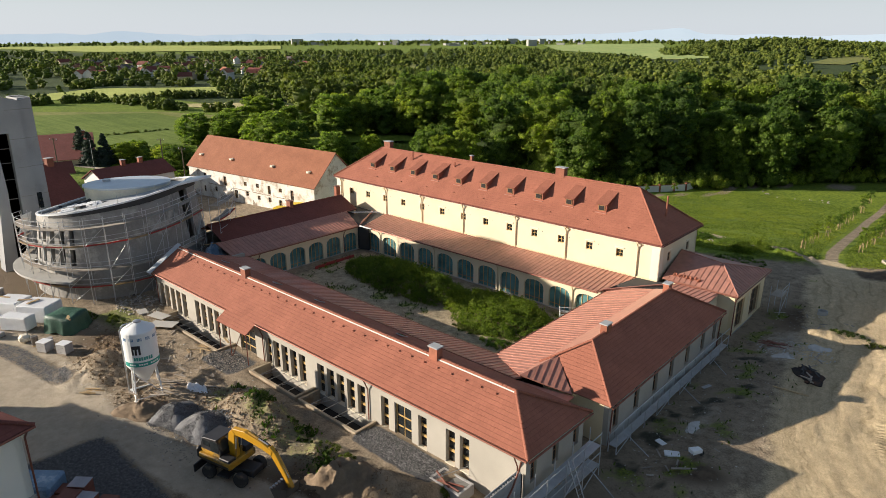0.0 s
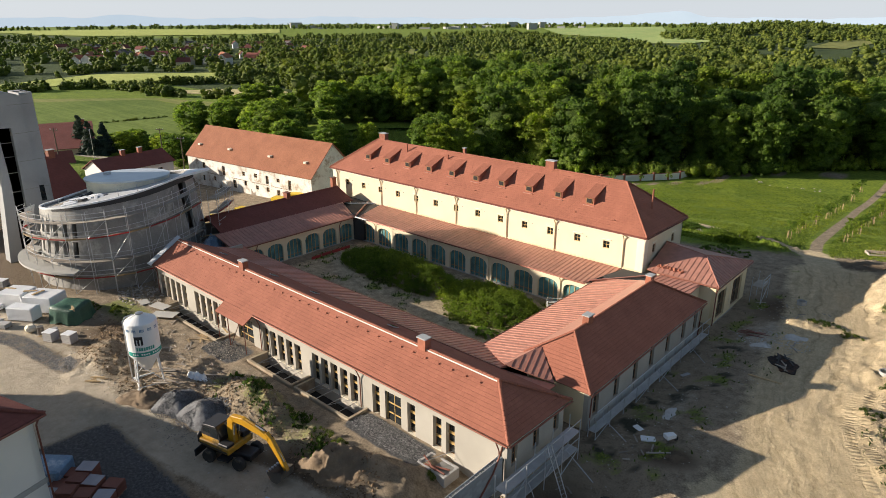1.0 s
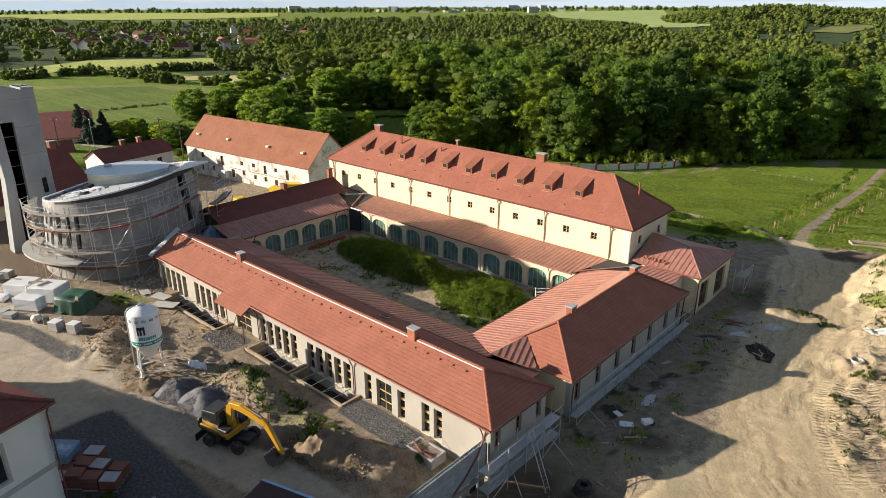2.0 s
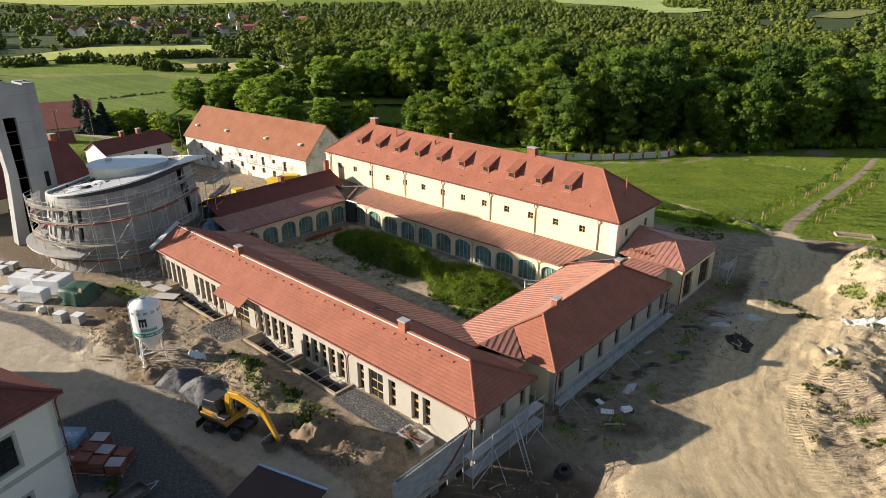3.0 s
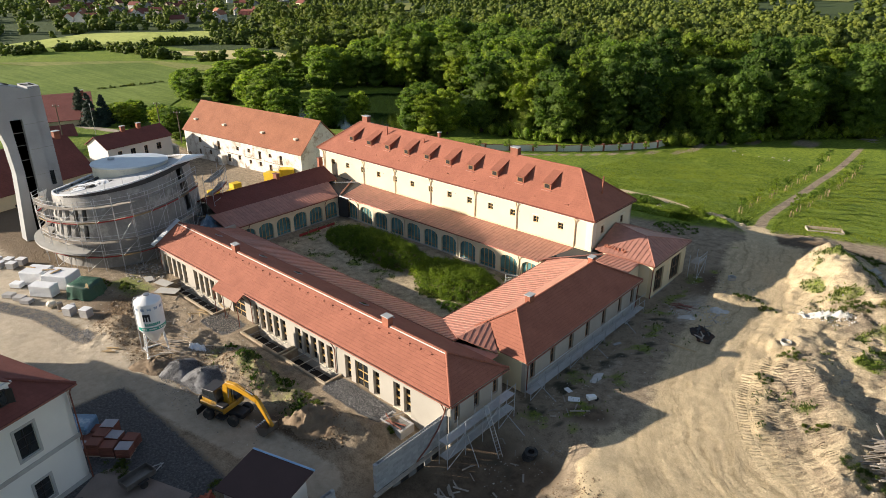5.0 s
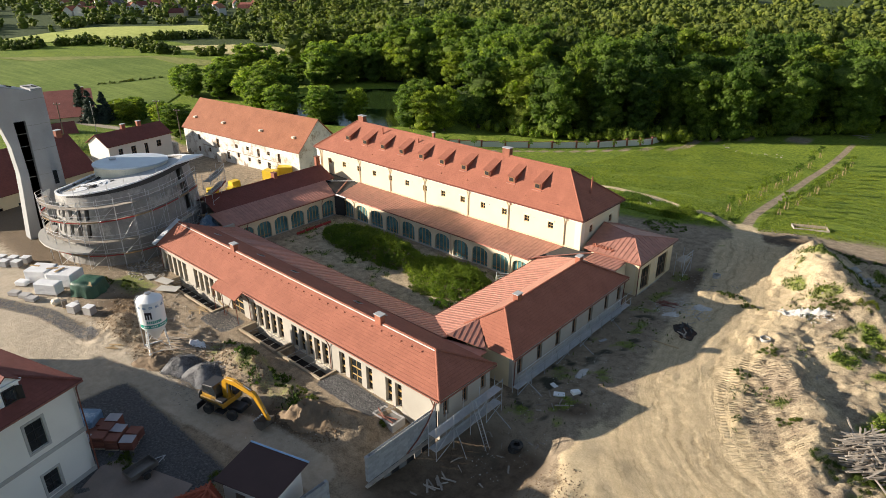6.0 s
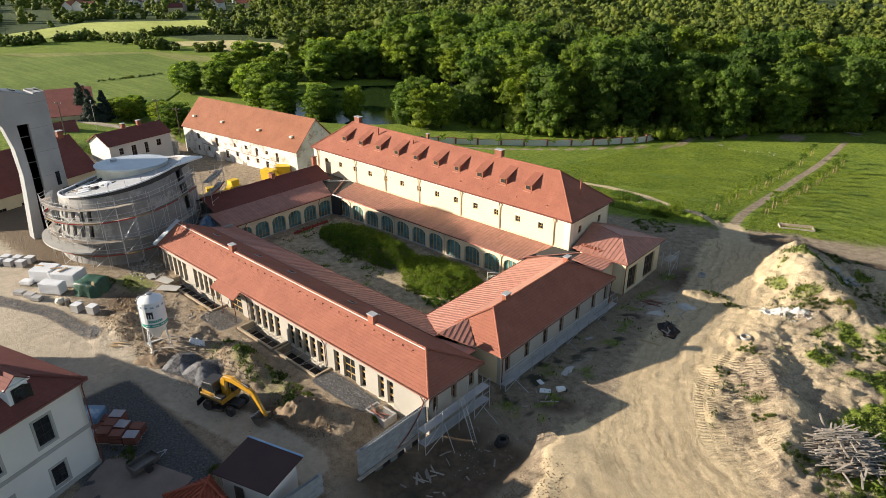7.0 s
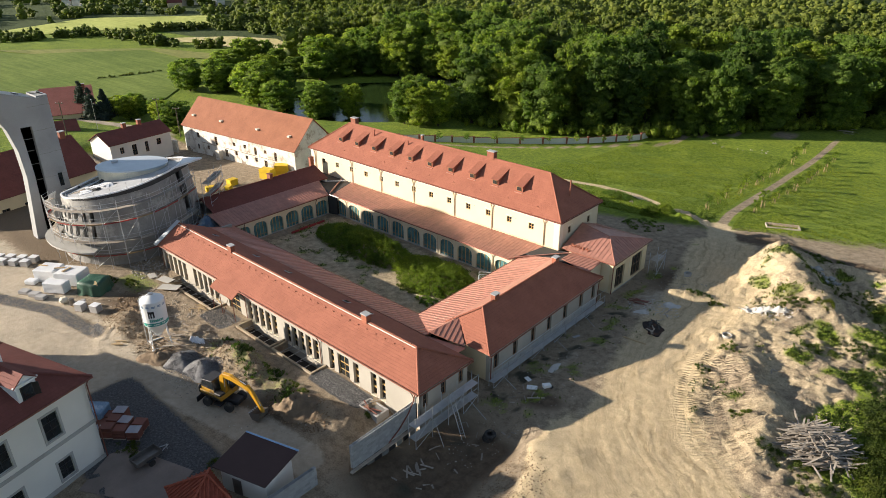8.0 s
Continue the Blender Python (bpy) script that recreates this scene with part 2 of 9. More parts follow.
M_GRAVEL_TAN = surf("crushed_stone", (0.33, 0.30, 0.26), 0.9, 0.35, 2.5, 18, 0.06, island=0.4)
M_LIME = surf("lime_waste", (0.58, 0.56, 0.52), 0.9, 0.15, 1.0, 7, 0.06)
M_STONE = surf("rubble", (0.45, 0.41, 0.35), 0.9, 0.25, 1.0, 8, 0.03, island=0.5)

# ---- mesh helpers ----
def link(name, verts, faces, mat, parent=None, label="", smooth=False, m=None):
    me = bpy.data.meshes.new(name)
    me.from_pydata([tuple(v) for v in verts], [], faces)
    me.materials.append(mat)
    if smooth:
        me.polygons.foreach_set("use_smooth", [True] * len(me.polygons))
    ob = new(name, me)
    if m is not None:
        ob.matrix_world = m
    if parent is not None:
        ob.parent = parent
    if label:
        ob["label"] = label
    return ob


def part(name, bm, mat, parent=None, label="", smooth=False, m=None):
    me = bpy.data.meshes.new(name)
    bm.normal_update()
    bm.to_mesh(me)
    bm.free()
    me.materials.append(mat)
    if smooth:
        me.polygons.foreach_set("use_smooth", [True] * len(me.polygons))
    ob = new(name, me)
    if m is not None:
        ob.matrix_local = m
    if parent is not None:
        ob.parent = parent
    if label:
        ob["label"] = label
    return ob


def share(name, ob, parent, m):
    """Another piece on the same mesh."""
    o = new(name, ob.data)
    o.parent = parent
    o.matrix_local = m
    return o


def thing(name, label, category, m=None, group="", kind=""):
    ob = new(name)
    ob.empty_display_size = 0.3
    if m is not None:
        ob.matrix_world = m
    return tagged(ob, label, category, group, kind)


def box(bm, x0, x1, y0, y1, z0, z1, m=None):
    vs = [bm.verts.new((x, y, z)) for z in (z0, z1) for x, y in ((x0, y0), (x1, y0), (x1, y1), (x0, y1))]
    for f in ((3, 2, 1, 0), (4, 5, 6, 7), (0, 1, 5, 4), (1, 2, 6, 5), (2, 3, 7, 6), (3, 0, 4, 7)):
        bm.faces.new([vs[i] for i in f])
    if m is not None:
        bmesh.ops.transform(bm, matrix=m, verts=vs)
    return vs


def boxed(x0, x1, y0, y1, z0, z1, bevel=0.0):
    bm = bmesh.new()
    box(bm, x0, x1, y0, y1, z0, z1)
    if bevel:
        bmesh.ops.bevel(bm, geom=bm.edges[:], offset=bevel, segments=1, affect="EDGES")
    return bm


def rod(bm, a, b, r, sides=6, r2=None):
    a, b = Vector(a), Vector(b)
    m = Matrix.Translation((a + b) / 2) @ (b - a).to_track_quat("Z", "Y").to_matrix().to_4x4()
    bmesh.ops.create_cone(bm, cap_ends=True, segments=sides, radius1=r, radius2=r if r2 is None else r2, depth=(b - a).length, matrix=m)


def pole(a, b, r, sides=6, r2=None):
    bm = bmesh.new()
    rod(bm, a, b, r, sides, r2)
    return bm


def pipe(pts, r, sides=6):
    bm = bmesh.new()
    for a, b in zip(pts[:-1], pts[1:]):
        rod(bm, a, b, r, sides)
    return bm


def prism(bm, pts, z0, z1):
    """An upright prism over the outline pts, counter-clockwise from above; z0 and z1 numbers or lists."""
    n = len(pts)
    lo = [bm.verts.new((*p, z0[i] if isinstance(z0, (list, tuple)) else z0)) for i, p in enumerate(pts)]
    hi = [bm.verts.new((*p, z1[i] if isinstance(z1, (list, tuple)) else z1)) for i, p in enumerate(pts)]
    bm.faces.new(lo[::-1])
    bm.faces.new(hi)
    for i in range(n):
        j = (i + 1) % n
        bm.faces.new((lo[i], lo[j], hi[j], hi[i]))


def raw_mesh(name, v, f, mat):
    me = bpy.data.meshes.new(name)
    k = f.shape[1]
    me.vertices.add(len(v))
    me.vertices.foreach_set("co", np.asarray(v, np.float32).ravel())
    me.loops.add(f.size)
    me.loops.foreach_set("vertex_index", f.ravel().astype(np.int32))
    me.polygons.add(len(f))
    me.polygons.foreach_set("loop_start", np.arange(0, f.size, k, dtype=np.int32))
    me.update(calc_edges=True)
    me.materials.append(mat)
    return me


# ---- ground ----
def spline(ctrl, k=6, closed=True):
    out, n = [], len(ctrl)
    for i in range(n if closed else n - 1):
        g = [Vector(ctrl[(i + d) % n] if closed else ctrl[min(max(i + d, 0), n - 1)]) for d in (-1, 0, 1, 2)]
        for s in range(k):
            t = s / k
            out.append(tuple(0.5 * ((2 * g[1]) + (g[2] - g[0]) * t + (2 * g[0] - 5 * g[1] + 4 * g[2] - g[3]) * t * t + (3 * g[1] - g[0] - 3 * g[2] + g[3]) * t ** 3)))
    if not closed:
        out.append(tuple(ctrl[-1]))
    return out


def smooth(a, b, x):
    t = np.clip((x - a) / (b - a), 0, 1)
    return t * t * (3 - 2 * t)


def grain(x, y, seed):
    """Gradient noise on a unit grid, about -1 to 1."""
    xi, yi = np.floor(x), np.floor(y)
    u, v = x - xi, y - yi
    xi, yi = xi.astype(np.int64), yi.astype(np.int64)

    def corner(a, b):
        h = ((xi + a) * 374761393 + (yi + b) * 668265263 + seed * 144269) & 0x7FFFFFFF
        h = ((h ^ (h >> 13)) * 1274126177) & 0x7FFFFFFF
        t = ((h ^ (h >> 16)) & 1023) * (2 * np.pi / 1024)
        return np.cos(t) * (u - a) + np.sin(t) * (v - b)

    p, q = u * u * u * (u * (u * 6 - 15) + 10), v * v * v * (v * (v * 6 - 15) + 10)
    a, b = corner(0, 0), corner(0, 1)
    a, b = a + (corner(1, 0) - a) * p, b + (corner(1, 1) - b) * p
    return (a + (b - a) * q) * 1.5


def lumps(x, y, scale, seed=0, octaves=3):
    """Irregular field about -1 to 1 with detail at several scales."""
    out, k, c = 0.0, 1.0, 1 / (3.0 * scale)
    for o in range(octaves):
        out = out + k * grain(x * c + 17.3 * o, y * c - 9.1 * o, int(seed * 10) + o)
        k, c = k * 0.5, c * 2.1
    return out


def line_mask(x, y, pts, width):
    k = np.zeros_like(x)
    for (ax, ay), (bx, by) in zip(pts[:-1], pts[1:]):
        t = np.clip(((x - ax) * (bx - ax) + (y - ay) * (by - ay)) / ((bx - ax) ** 2 + (by - ay) ** 2), 0, 1)
        d = np.hypot(x - ax - t * (bx - ax), y - ay - t * (by - ay))
        k = np.maximum(k, smooth(width, width * 0.45, d))
    return k


TRACK = [(44, -8), (34, 1.5), (25, 7.0), (18, 13.0), (13.6, 20.5), (11.8, 30), (11.4, 38), (9.8, 47), (6.5, 60), (2.5, 70), (1.0, 79), (-0.8, 105), (-2.6, 133), (-2.6, 154), (-2.6, 170), (-3.0, 179)]
TRACK_S = [(15, -30), (17, -14), (16.5, 2), (14.5, 12), (12.5, 24), (11.6, 38)]
PATH_W = [(2.5, 69), (-2, 70), (-7.0, 72), (-12.5, 76.5), (-17.7, 79.3), (-26, 81), (-34, 80)]
PATH_N = [(-37.1, 144), (-39, 152), (-33, 162), (-23, 172.5), (-11.6, 177), (-3, 179), (9, 181.5), (30, 184)]
PATH_WALL = [(-100, 88), (-86, 92), (-72.2, 101), (-57.3, 119), (-47, 134), (-37.1, 144)]
STREET = [(-215, 22), (-190, 29), (-177, 34), (-159, 38), (-138, 43), (-124, 37), (-118, 26)]
HEAPS = [  # x, y, radius x, radius y, turn, height
    (15.2, 58.0, 5.0, 9.0, 15, 3.3), (19.0, 51.5, 4.6, 6.6, 25, 2.6), (23.0, 48.5, 5.0, 3.6, 20, 1.7),
    (20.0, 42.5, 6.0, 3.6, 35, 1.3), (25.0, 45.0, 5.5, 3.6, 10, 1.5), (17.6, 36.4, 2.6, 2.0, 0, 0.7),
    (19.6, 30.4, 2.6, 5.5, 12, 1.3), (24.4, 22.3, 2.8, 6.5, 19, 1.6), (21.6, 26.6, 2.2, 4.0, 30, 0.9), (27.0, 33.0, 4.6, 4.5, 0, 0.7), (23.0, 36.5, 3.0, 2.2, 30, 0.9), (29.5, 44.5, 3.0, 2.2, 10, 0.8), (21.5, 62.0, 4.5, 2.2, 20, 0.9),
    (25.2, 17.0, 1.6, 3.0, 10, 0.8), (-30.0, -14.2, 2.6, 1.2, 20, 0.5),
    (-38.6, -10.0, 4.4, 2.8, 40, 1.9), (-42.0, -7.6, 3.4, 2.2, 20, 1.3), (-10.8, -6.0, 3.6, 2.0, 30, 1.3), (-8.0, -4.5, 2.8, 1.6, 40, 0.9),
    (-20.5, -5.2, 8.0, 2.0, -5, 1.0), (-22.4, -5.9, 4.2, 2.2, -8, 1.4), (7.2, 41.4, 2.4, 1.2, 20, 0.5),
    (5.0, -5.0, 3.0, 2.4, 20, 0.5), (-4.0, 70.0, 4.0, 5.0, 60, 1.4), (10.5, 70.0, 4.0, 2.6, 0, 0.5), (-31.5, -6.6, 4.0, 2.4, 10, 0.7)]


def pond_reach(x, y):
    """1 on the pond's shore, less inside."""
    u, v = x + 148, y - 131
    return np.hypot((0.67 * u + 0.74 * v) / 40, (0.67 * v - 0.74 * u) / 35)


def gz(x, y):
    """The height of the ground."""
    x, y = np.asarray(x, float), np.asarray(y, float)
    s = -0.35 * x + 0.94 * y
    z = -10.8 * smooth(44, 150, s) - 0.6 * smooth(150, 400, s)
    z = z + 10.0 * smooth(1500, 3600, s)
    z = z + lumps(x, y, 55, 2, 2) * 0.8 * smooth(150, 300, np.abs(s)) + lumps(x, y, 260, 5, 2) * 3.0 * smooth(350, 900, s)
    z = z + 8.0 * smooth(80, 420, x) * smooth(100, 300, y)
    # pond hollow
    z = z - 2.6 * smooth(1.12, 0.75, pond_reach(x, y))
    k = smooth(-130, -122, x) * smooth(-62, -70, x) * smooth(15, 23, y) * smooth(54, 47, y)
    z = z * (1 - k) + k * (-4.7 + 0.02 * (x + 100))
    # dug hollow in the meadow, wooded hill to the north
    z = z - 1.6 * smooth(1.0, 0.3, np.hypot((x + 22) / 8.0, (y - 156 - 0.25 * (x + 22)) / 3.6))
    z = z + 24.0 * smooth(1.0, 0.1, np.hypot((x + 440) / 270, (y - 1640) / 380))
    # courtyard and the sunk strip along the east side
    c = smooth(-56, -54, x) * smooth(-7, -9, x) * smooth(6, 8, y) * smooth(36, 34, y)
    z = z - 1.15 * c
    z = z - 0.9 * smooth(7.5, 1.5, x) * smooth(-6, -4, x) * smooth(-10, -4, y) * smooth(58, 50, y)
    for px0, px1 in ((-29.2, -14.5), (-47.0, -34.9)):
        z = z - 1.5 * smooth(px0, px0 + 0.5, x) * smooth(px1, px1 - 0.5, x) * smooth(-1.75, -1.3, y) * smooth(1.2, 0.6, y)
    # worn bank where the sand track drops to the sunk corner
    edge = x - np.interp(y, [-12, -6, 0.5, 4.4, 7], [11.6, 12.2, 10.6, 9.0, 8.8]) + 1.3 * lumps(x, y, 1.6, 14)
    z = z + (0.55 * smooth(-0.5, 1.6, edge) * smooth(10, 1, edge) - 1.0 * smooth(0.6, -3.2, edge) * smooth(0, 5, x)) * smooth(-14, -9, y) * smooth(10, 5, y)
    site = smooth(-80, -70, x) * smooth(60, 40, x) * smooth(-60, -45, y) * smooth(78, 68, y)
    fine = lumps(x, y, 0.5, 3)
    warp = lumps(x, y, 1.0, 4)
    z = z + site * (0.10 * lumps(x, y, 3.0, 1) + 0.035 * fine)
    rough = np.zeros_like(z)
    for hx, hy, rx, ry, turn, h in HEAPS:
        c, d = math.cos(radians(turn)), math.sin(radians(turn))
        u, v = ((x - hx) * c + (y - hy) * d) / rx, ((y - hy) * c - (x - hx) * d) / ry
        k = np.clip(1 - np.hypot(u, v) * (1 + 0.3 * warp) / 1.25, 0, 1) ** 1.15
        z = z + h * k * (1 + 0.25 * warp)
        rough = np.maximum(rough, smooth(0.02, 0.3, k) * min(1.0, h))
    yard = smooth(-1.0, 3.0, x - np.interp(y, [10, 14.5, 18.3, 23, 27.5, 34, 47, 54, 62, 70], [34, 23.9, 19.3, 15.9, 14.6, 13.6, 13.2, 10.5, 10.5, 14]) + 1.2 * warp) * smooth(72, 62, y) * smooth(8, 13, y)
    wild = np.maximum(rough, yard)
    z = z + wild * (0.42 * np.abs(fine) + 0.38 * warp + 0.3 * np.abs(lumps(x, y, 0.3, 9, 2)) - 0.22) + yard * 0.3
    lane = line_mask(x, y, TRACK[:9], 4.5)
    mid = x - np.interp(y, [p[1] for p in TRACK], [p[0] for p in TRACK])
    return z + lane * (1 - rough) * (0.05 * np.sin(mid * 3.1 + 3.2 * warp) * smooth(-0.5, 0.5, warp + fine) + 0.03 * np.sin(mid * 7.7 + 4.0 * warp))


def gh(x, y):
    return float(gz(np.array([x]), np.array([y]))[0])


def axis(a, b, step, lo, hi):
    inner = list(np.arange(a, b + 0.01, step))
    d, p, out = step, b, []
    while p < hi:
        d *= 1.085
        p = min(hi, p + d)
        out.append(p)
    d, p, low = step, a, []
    while p > lo:
        d *= 1.085
        p = max(lo, p - d)
        low.append(p)
    return np.array(low[::-1] + inner + out)


def heap_mask(x, y, hs):
    k = np.zeros_like(x)
    for hx, hy, rx, ry, turn, h in hs:
        c, d = math.cos(radians(turn)), math.sin(radians(turn))
        k = np.maximum(k, np.exp(-(((x - hx) * c + (y - hy) * d) / rx) ** 2 - (((y - hy) * c - (x - hx) * d) / ry) ** 2))
    return k


def box_mask(x, y, x0, x1, y0, y1, soft=2.0):
    return smooth(x0 - soft, x0 + soft, x) * smooth(x1 + soft, x1 - soft, x) * smooth(y0 - soft, y0 + soft, y) * smooth(y1 + soft, y1 - soft, y)


def build_ground():
    xs, ys = axis(-70, 42, 0.33, -3600, 1800), axis(-32, 78, 0.33, -900, 4300)
    X, Y = np.meshgrid(xs, ys)
    Z = gz(X, Y)
    nx, ny = len(xs), len(ys)
    co = np.stack([X, Y, Z], -1).reshape(-1, 3)
    i = np.arange(nx * ny).reshape(ny, nx)
    quads = np.stack([i[:-1, :-1], i[:-1, 1:], i[1:, 1:], i[1:, :-1]], -1).reshape(-1, 4)
    me = bpy.data.meshes.new("ground")
    me.vertices.add(len(co))
    me.vertices.foreach_set("co", co.ravel())
    me.loops.add(quads.size)
    me.loops.foreach_set("vertex_index", quads.ravel())
    me.polygons.add(len(quads))
    me.polygons.foreach_set("loop_start", np.arange(0, quads.size, 4))
    me.polygons.foreach_set("use_smooth", np.ones(len(quads), bool))
    me.update(calc_edges=True)
    x, y = co[:, 0], co[:, 1]
    s = -0.35 * x + 0.94 * y
    track = np.maximum(line_mask(x, y, TRACK[:9], 6.5), line_mask(x, y, TRACK_S, 5.0))
    grass = smooth(60, 68, s + 3 * lumps(x, y, 6, 1))
    grass = np.maximum(grass, smooth(-92, -100, x))
    grass = np.maximum(grass, smooth(30.5, 34, x + 2.5 * lumps(x, y, 2.5, 2)))
    grass = np.maximum(grass, smooth(-40, -50, y))
    grass = np.maximum(grass, 0.75 * box_mask(x, y, 19, 36, 12, 64, 3) * smooth(0.05, 0.45, lumps(x, y, 2.2, 5) + 0.05 * (x - 26)))
    grass = np.maximum(grass, 0.62 * box_mask(x, y, 13, 22, 46, 64, 2) * smooth(0.2, 0.6, lumps(x, y, 1.4, 9)))
    grass = np.maximum(grass, box_mask(x, y, -28, -12, -7, -3.2, 1.0) * (0.35 + 0.3 * lumps(x, y, 1.5, 5)))
    grass = np.maximum(grass, 0.55 * box_mask(x, y, -53, -46, -6.5, -2.5, 1.0))
    grass = np.maximum(grass, 0.6 * box_mask(x, y, 1, 8, 6, 60, 2) * smooth(0.1, 0.6, lumps(x, y, 1.3, 6)))
    court = box_mask(x, y, -50, -12, 13, 31, 1.5)
    grass = np.maximum(grass, court * 0.6 * smooth(-0.05, 0.5, lumps(x, y, 1.3, 3)))
    for pts, w in ((TRACK[:10], 2.0), (TRACK[9:], 1.15), (PATH_W, 1.6), (PATH_N, 1.7), (PATH_WALL, 1.2), (STREET, 3.4), (TRACK[:9], 4.6), (TRACK_S, 4.0)):
        grass = grass * (1 - 0.95 * line_mask(x, y, pts, w))
    grass = grass * (1 - box_mask(x, y, -124, -62, 10, 45, 2))
    sand = np.maximum(track, 0.9 * line_mask(x, y, TRACK[8:10], 3.0))
    sand = np.maximum(sand, 0.9 * box_mask(x, y, 12, 18, 4, 60, 3))
    sand = np.maximum(sand, (0.52 + 0.3 * lumps(x, y, 2.0, 12)) * box_mask(x, y, 16, 40, 4, 66, 3))
    sand = np.maximum(sand, 0.75 * line_mask(x, y, PATH_W, 1.8))
    sand = np.maximum(sand, 0.5 * court)
    sand = np.maximum(sand, heap_mask(x, y, [(7.5, 197.0, 7.0, 3.0, 10, 1), (-16.0, 159.0, 5.0, 2.0, 20, 0.7)]))
    sand = np.maximum(sand, 0.95 * smooth(-0.4, 1.2, x - np.interp(y, [-12, -6, 0.5, 4.4, 8], [11.6, 12.2, 10.6, 9.0, 8.8]) + 1.3 * lumps(x, y, 1.6, 14)) * smooth(20, 16, x) * smooth(-14, -10, y) * smooth(14, 9, y))
    gravel = box_mask(x, y, -29, -10, -24, -14.6, 1.4)
    gravel = np.maximum(gravel, box_mask(x, y, -14.5, -6.5, -2.4, 0.2, 0.5))
    gravel = np.maximum(gravel, box_mask(x, y, -35, -30, -3.4, -0.2, 0.7))
    gravel = np.maximum(gravel, 0.6 * line_mask(x, y, [(-62, -20), (-50, -15), (-40, -13.5)], 1.6))
    pale = box_mask(x, y, -80, -24, -45, -12.0, 2.0)
    pale = np.maximum(pale, line_mask(x, y, [(-30, -12.5), (-24.1, -13.2), (-17.7, -12), (-11, -10.5), (-5, -10)], 2.6)) * (1 - gravel)
    pale = np.maximum(pale, 0.62 * box_mask(x, y, 3.0, 10.5, 32.5, 41.5, 2.0) + 0.45 * box_mask(x, y, 3.0, 5.5, 15.5, 22.0, 1.2))
    pale = np.maximum(pale, 0.15 * box_mask(x, y, -118, -64, 12, 41, 2.0))
    pale = np.maximum(pale, 0.8 * line_mask(x, y, STREET, 3.2))
    # damp dark soil, with shade painted in behind the block wall
    damp_shade = heap_mask(x, y, [(7.0, 46.5, 6.0, 6.0, 0, 1), (2.5, -5.5, 5.0, 5.0, 0, 1), (11, 66, 9, 4, 0, 1), (6.5, 11.2, 2.4, 1.6, 20, 1), (-44, -7.5, 5, 3, 20, 1), (-12, -7.5, 5, 2, 20, 1), (2.5, 0.0, 2.5, 6, 0, 1), (24, 66, 5, 2, 0, 1), (-22, 156, 6, 2.6, 20, 1)])
    # darker ground about the hall and tower
    damp_shade = np.maximum(damp_shade, 0.6 * box_mask(x, y, -95, -62, -12, 10, 2.0))
    damp_shade = np.maximum(damp_shade, 0.3 * box_mask(x, y, -1, 7.5, -6, 55, 2.5))
    # shade of the sunk corner put into the ground colour
    damp_shade = np.maximum(damp_shade, 0.85 * box_mask(x, y, 3.5, 8.6, -14, 5, 1.8))
    # irregular dark blotches along the wing and in the sunk corner
    dark_patch = box_mask(x, y, 0.2, 7.0, 8, 34, 1.2) * 0.75 * smooth(-0.05, 0.7, 0.6 * lumps(x, y, 1.7, 31) + 0.7 * lumps(x, y, 0.5, 32))
    dark_patch = np.maximum(dark_patch, 0.7 * box_mask(x, y, 2.5, 8.0, -7, 3, 1.5) * smooth(0.15, 0.6, lumps(x, y, 1.9, 33)))
    # woodland floor, with the shade under the trees painted dark
    wood_floor_shade = smooth(0, 8, y - np.interp(x, [-260, -170, -118, -95, -75, -58, -40, -20, 10, 60, 140], [175, 160, 132, 122, 127, 138, 150, 178, 208, 235, 270])) * smooth(700, 500, y)
    wood_floor_shade = np.maximum(wood_floor_shade, 0.6 * smooth(600, 660, np.hypot(x, y)) * smooth(1250, 1150, np.hypot(x, y)) * smooth(0.0, 150.0, -0.55 * y - x))
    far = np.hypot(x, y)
    # far plain coloured as dark as the woods between its trees
    wood_floor_shade = np.maximum(wood_floor_shade, 0.8 * smooth(430, 520, far) * smooth(1900, 1500, far))
    # distance across and along the wheel tracks
    across, best = np.zeros_like(x), np.full_like(x, 1e9)
    alng, run = np.zeros_like(x), 0.0
    path = spline([Vector(p) for p in TRACK[:11]], 5, False)
    for (ax, ay), (bx, by) in zip(path[:-1], path[1:]):
        L = math.hypot(bx - ax, by - ay)
        t = np.clip(((x - ax) * (bx - ax) + (y - ay) * (by - ay)) / (L * L), 0, 1)
        dx, dy = x - ax - t * (bx - ax), y - ay - t * (by - ay)
        d = np.hypot(dx, dy)
        m = d < best
        best = np.where(m, d, best)
        across = np.where(m, np.copysign(d, dx * (by - ay) - dy * (bx - ax)), across)
        alng = np.where(m, run + t * L, alng)
        run += L
    tread = smooth(0.0, 1.0, across - 2.2) * smooth(10.0, 8.5, across) * box_mask(x, y, 15, 26, 14, 30, 1.0)
    for name, v in (("grass", grass), ("tread", tread), ("sand", sand), ("gravel", gravel), ("pale", pale), ("damp_shade", damp_shade), ("dark_patch", dark_patch), ("across", across), ("along", alng), ("lane", track), ("wood_floor_shade", wood_floor_shade)):
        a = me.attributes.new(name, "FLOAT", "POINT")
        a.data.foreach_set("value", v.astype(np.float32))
    ob = new("ground", me)
    me.materials.append(ground_mat())
    return tagged(ob, "bare trampled building-site earth running out into meadow and fields", "ground", kind="structure")


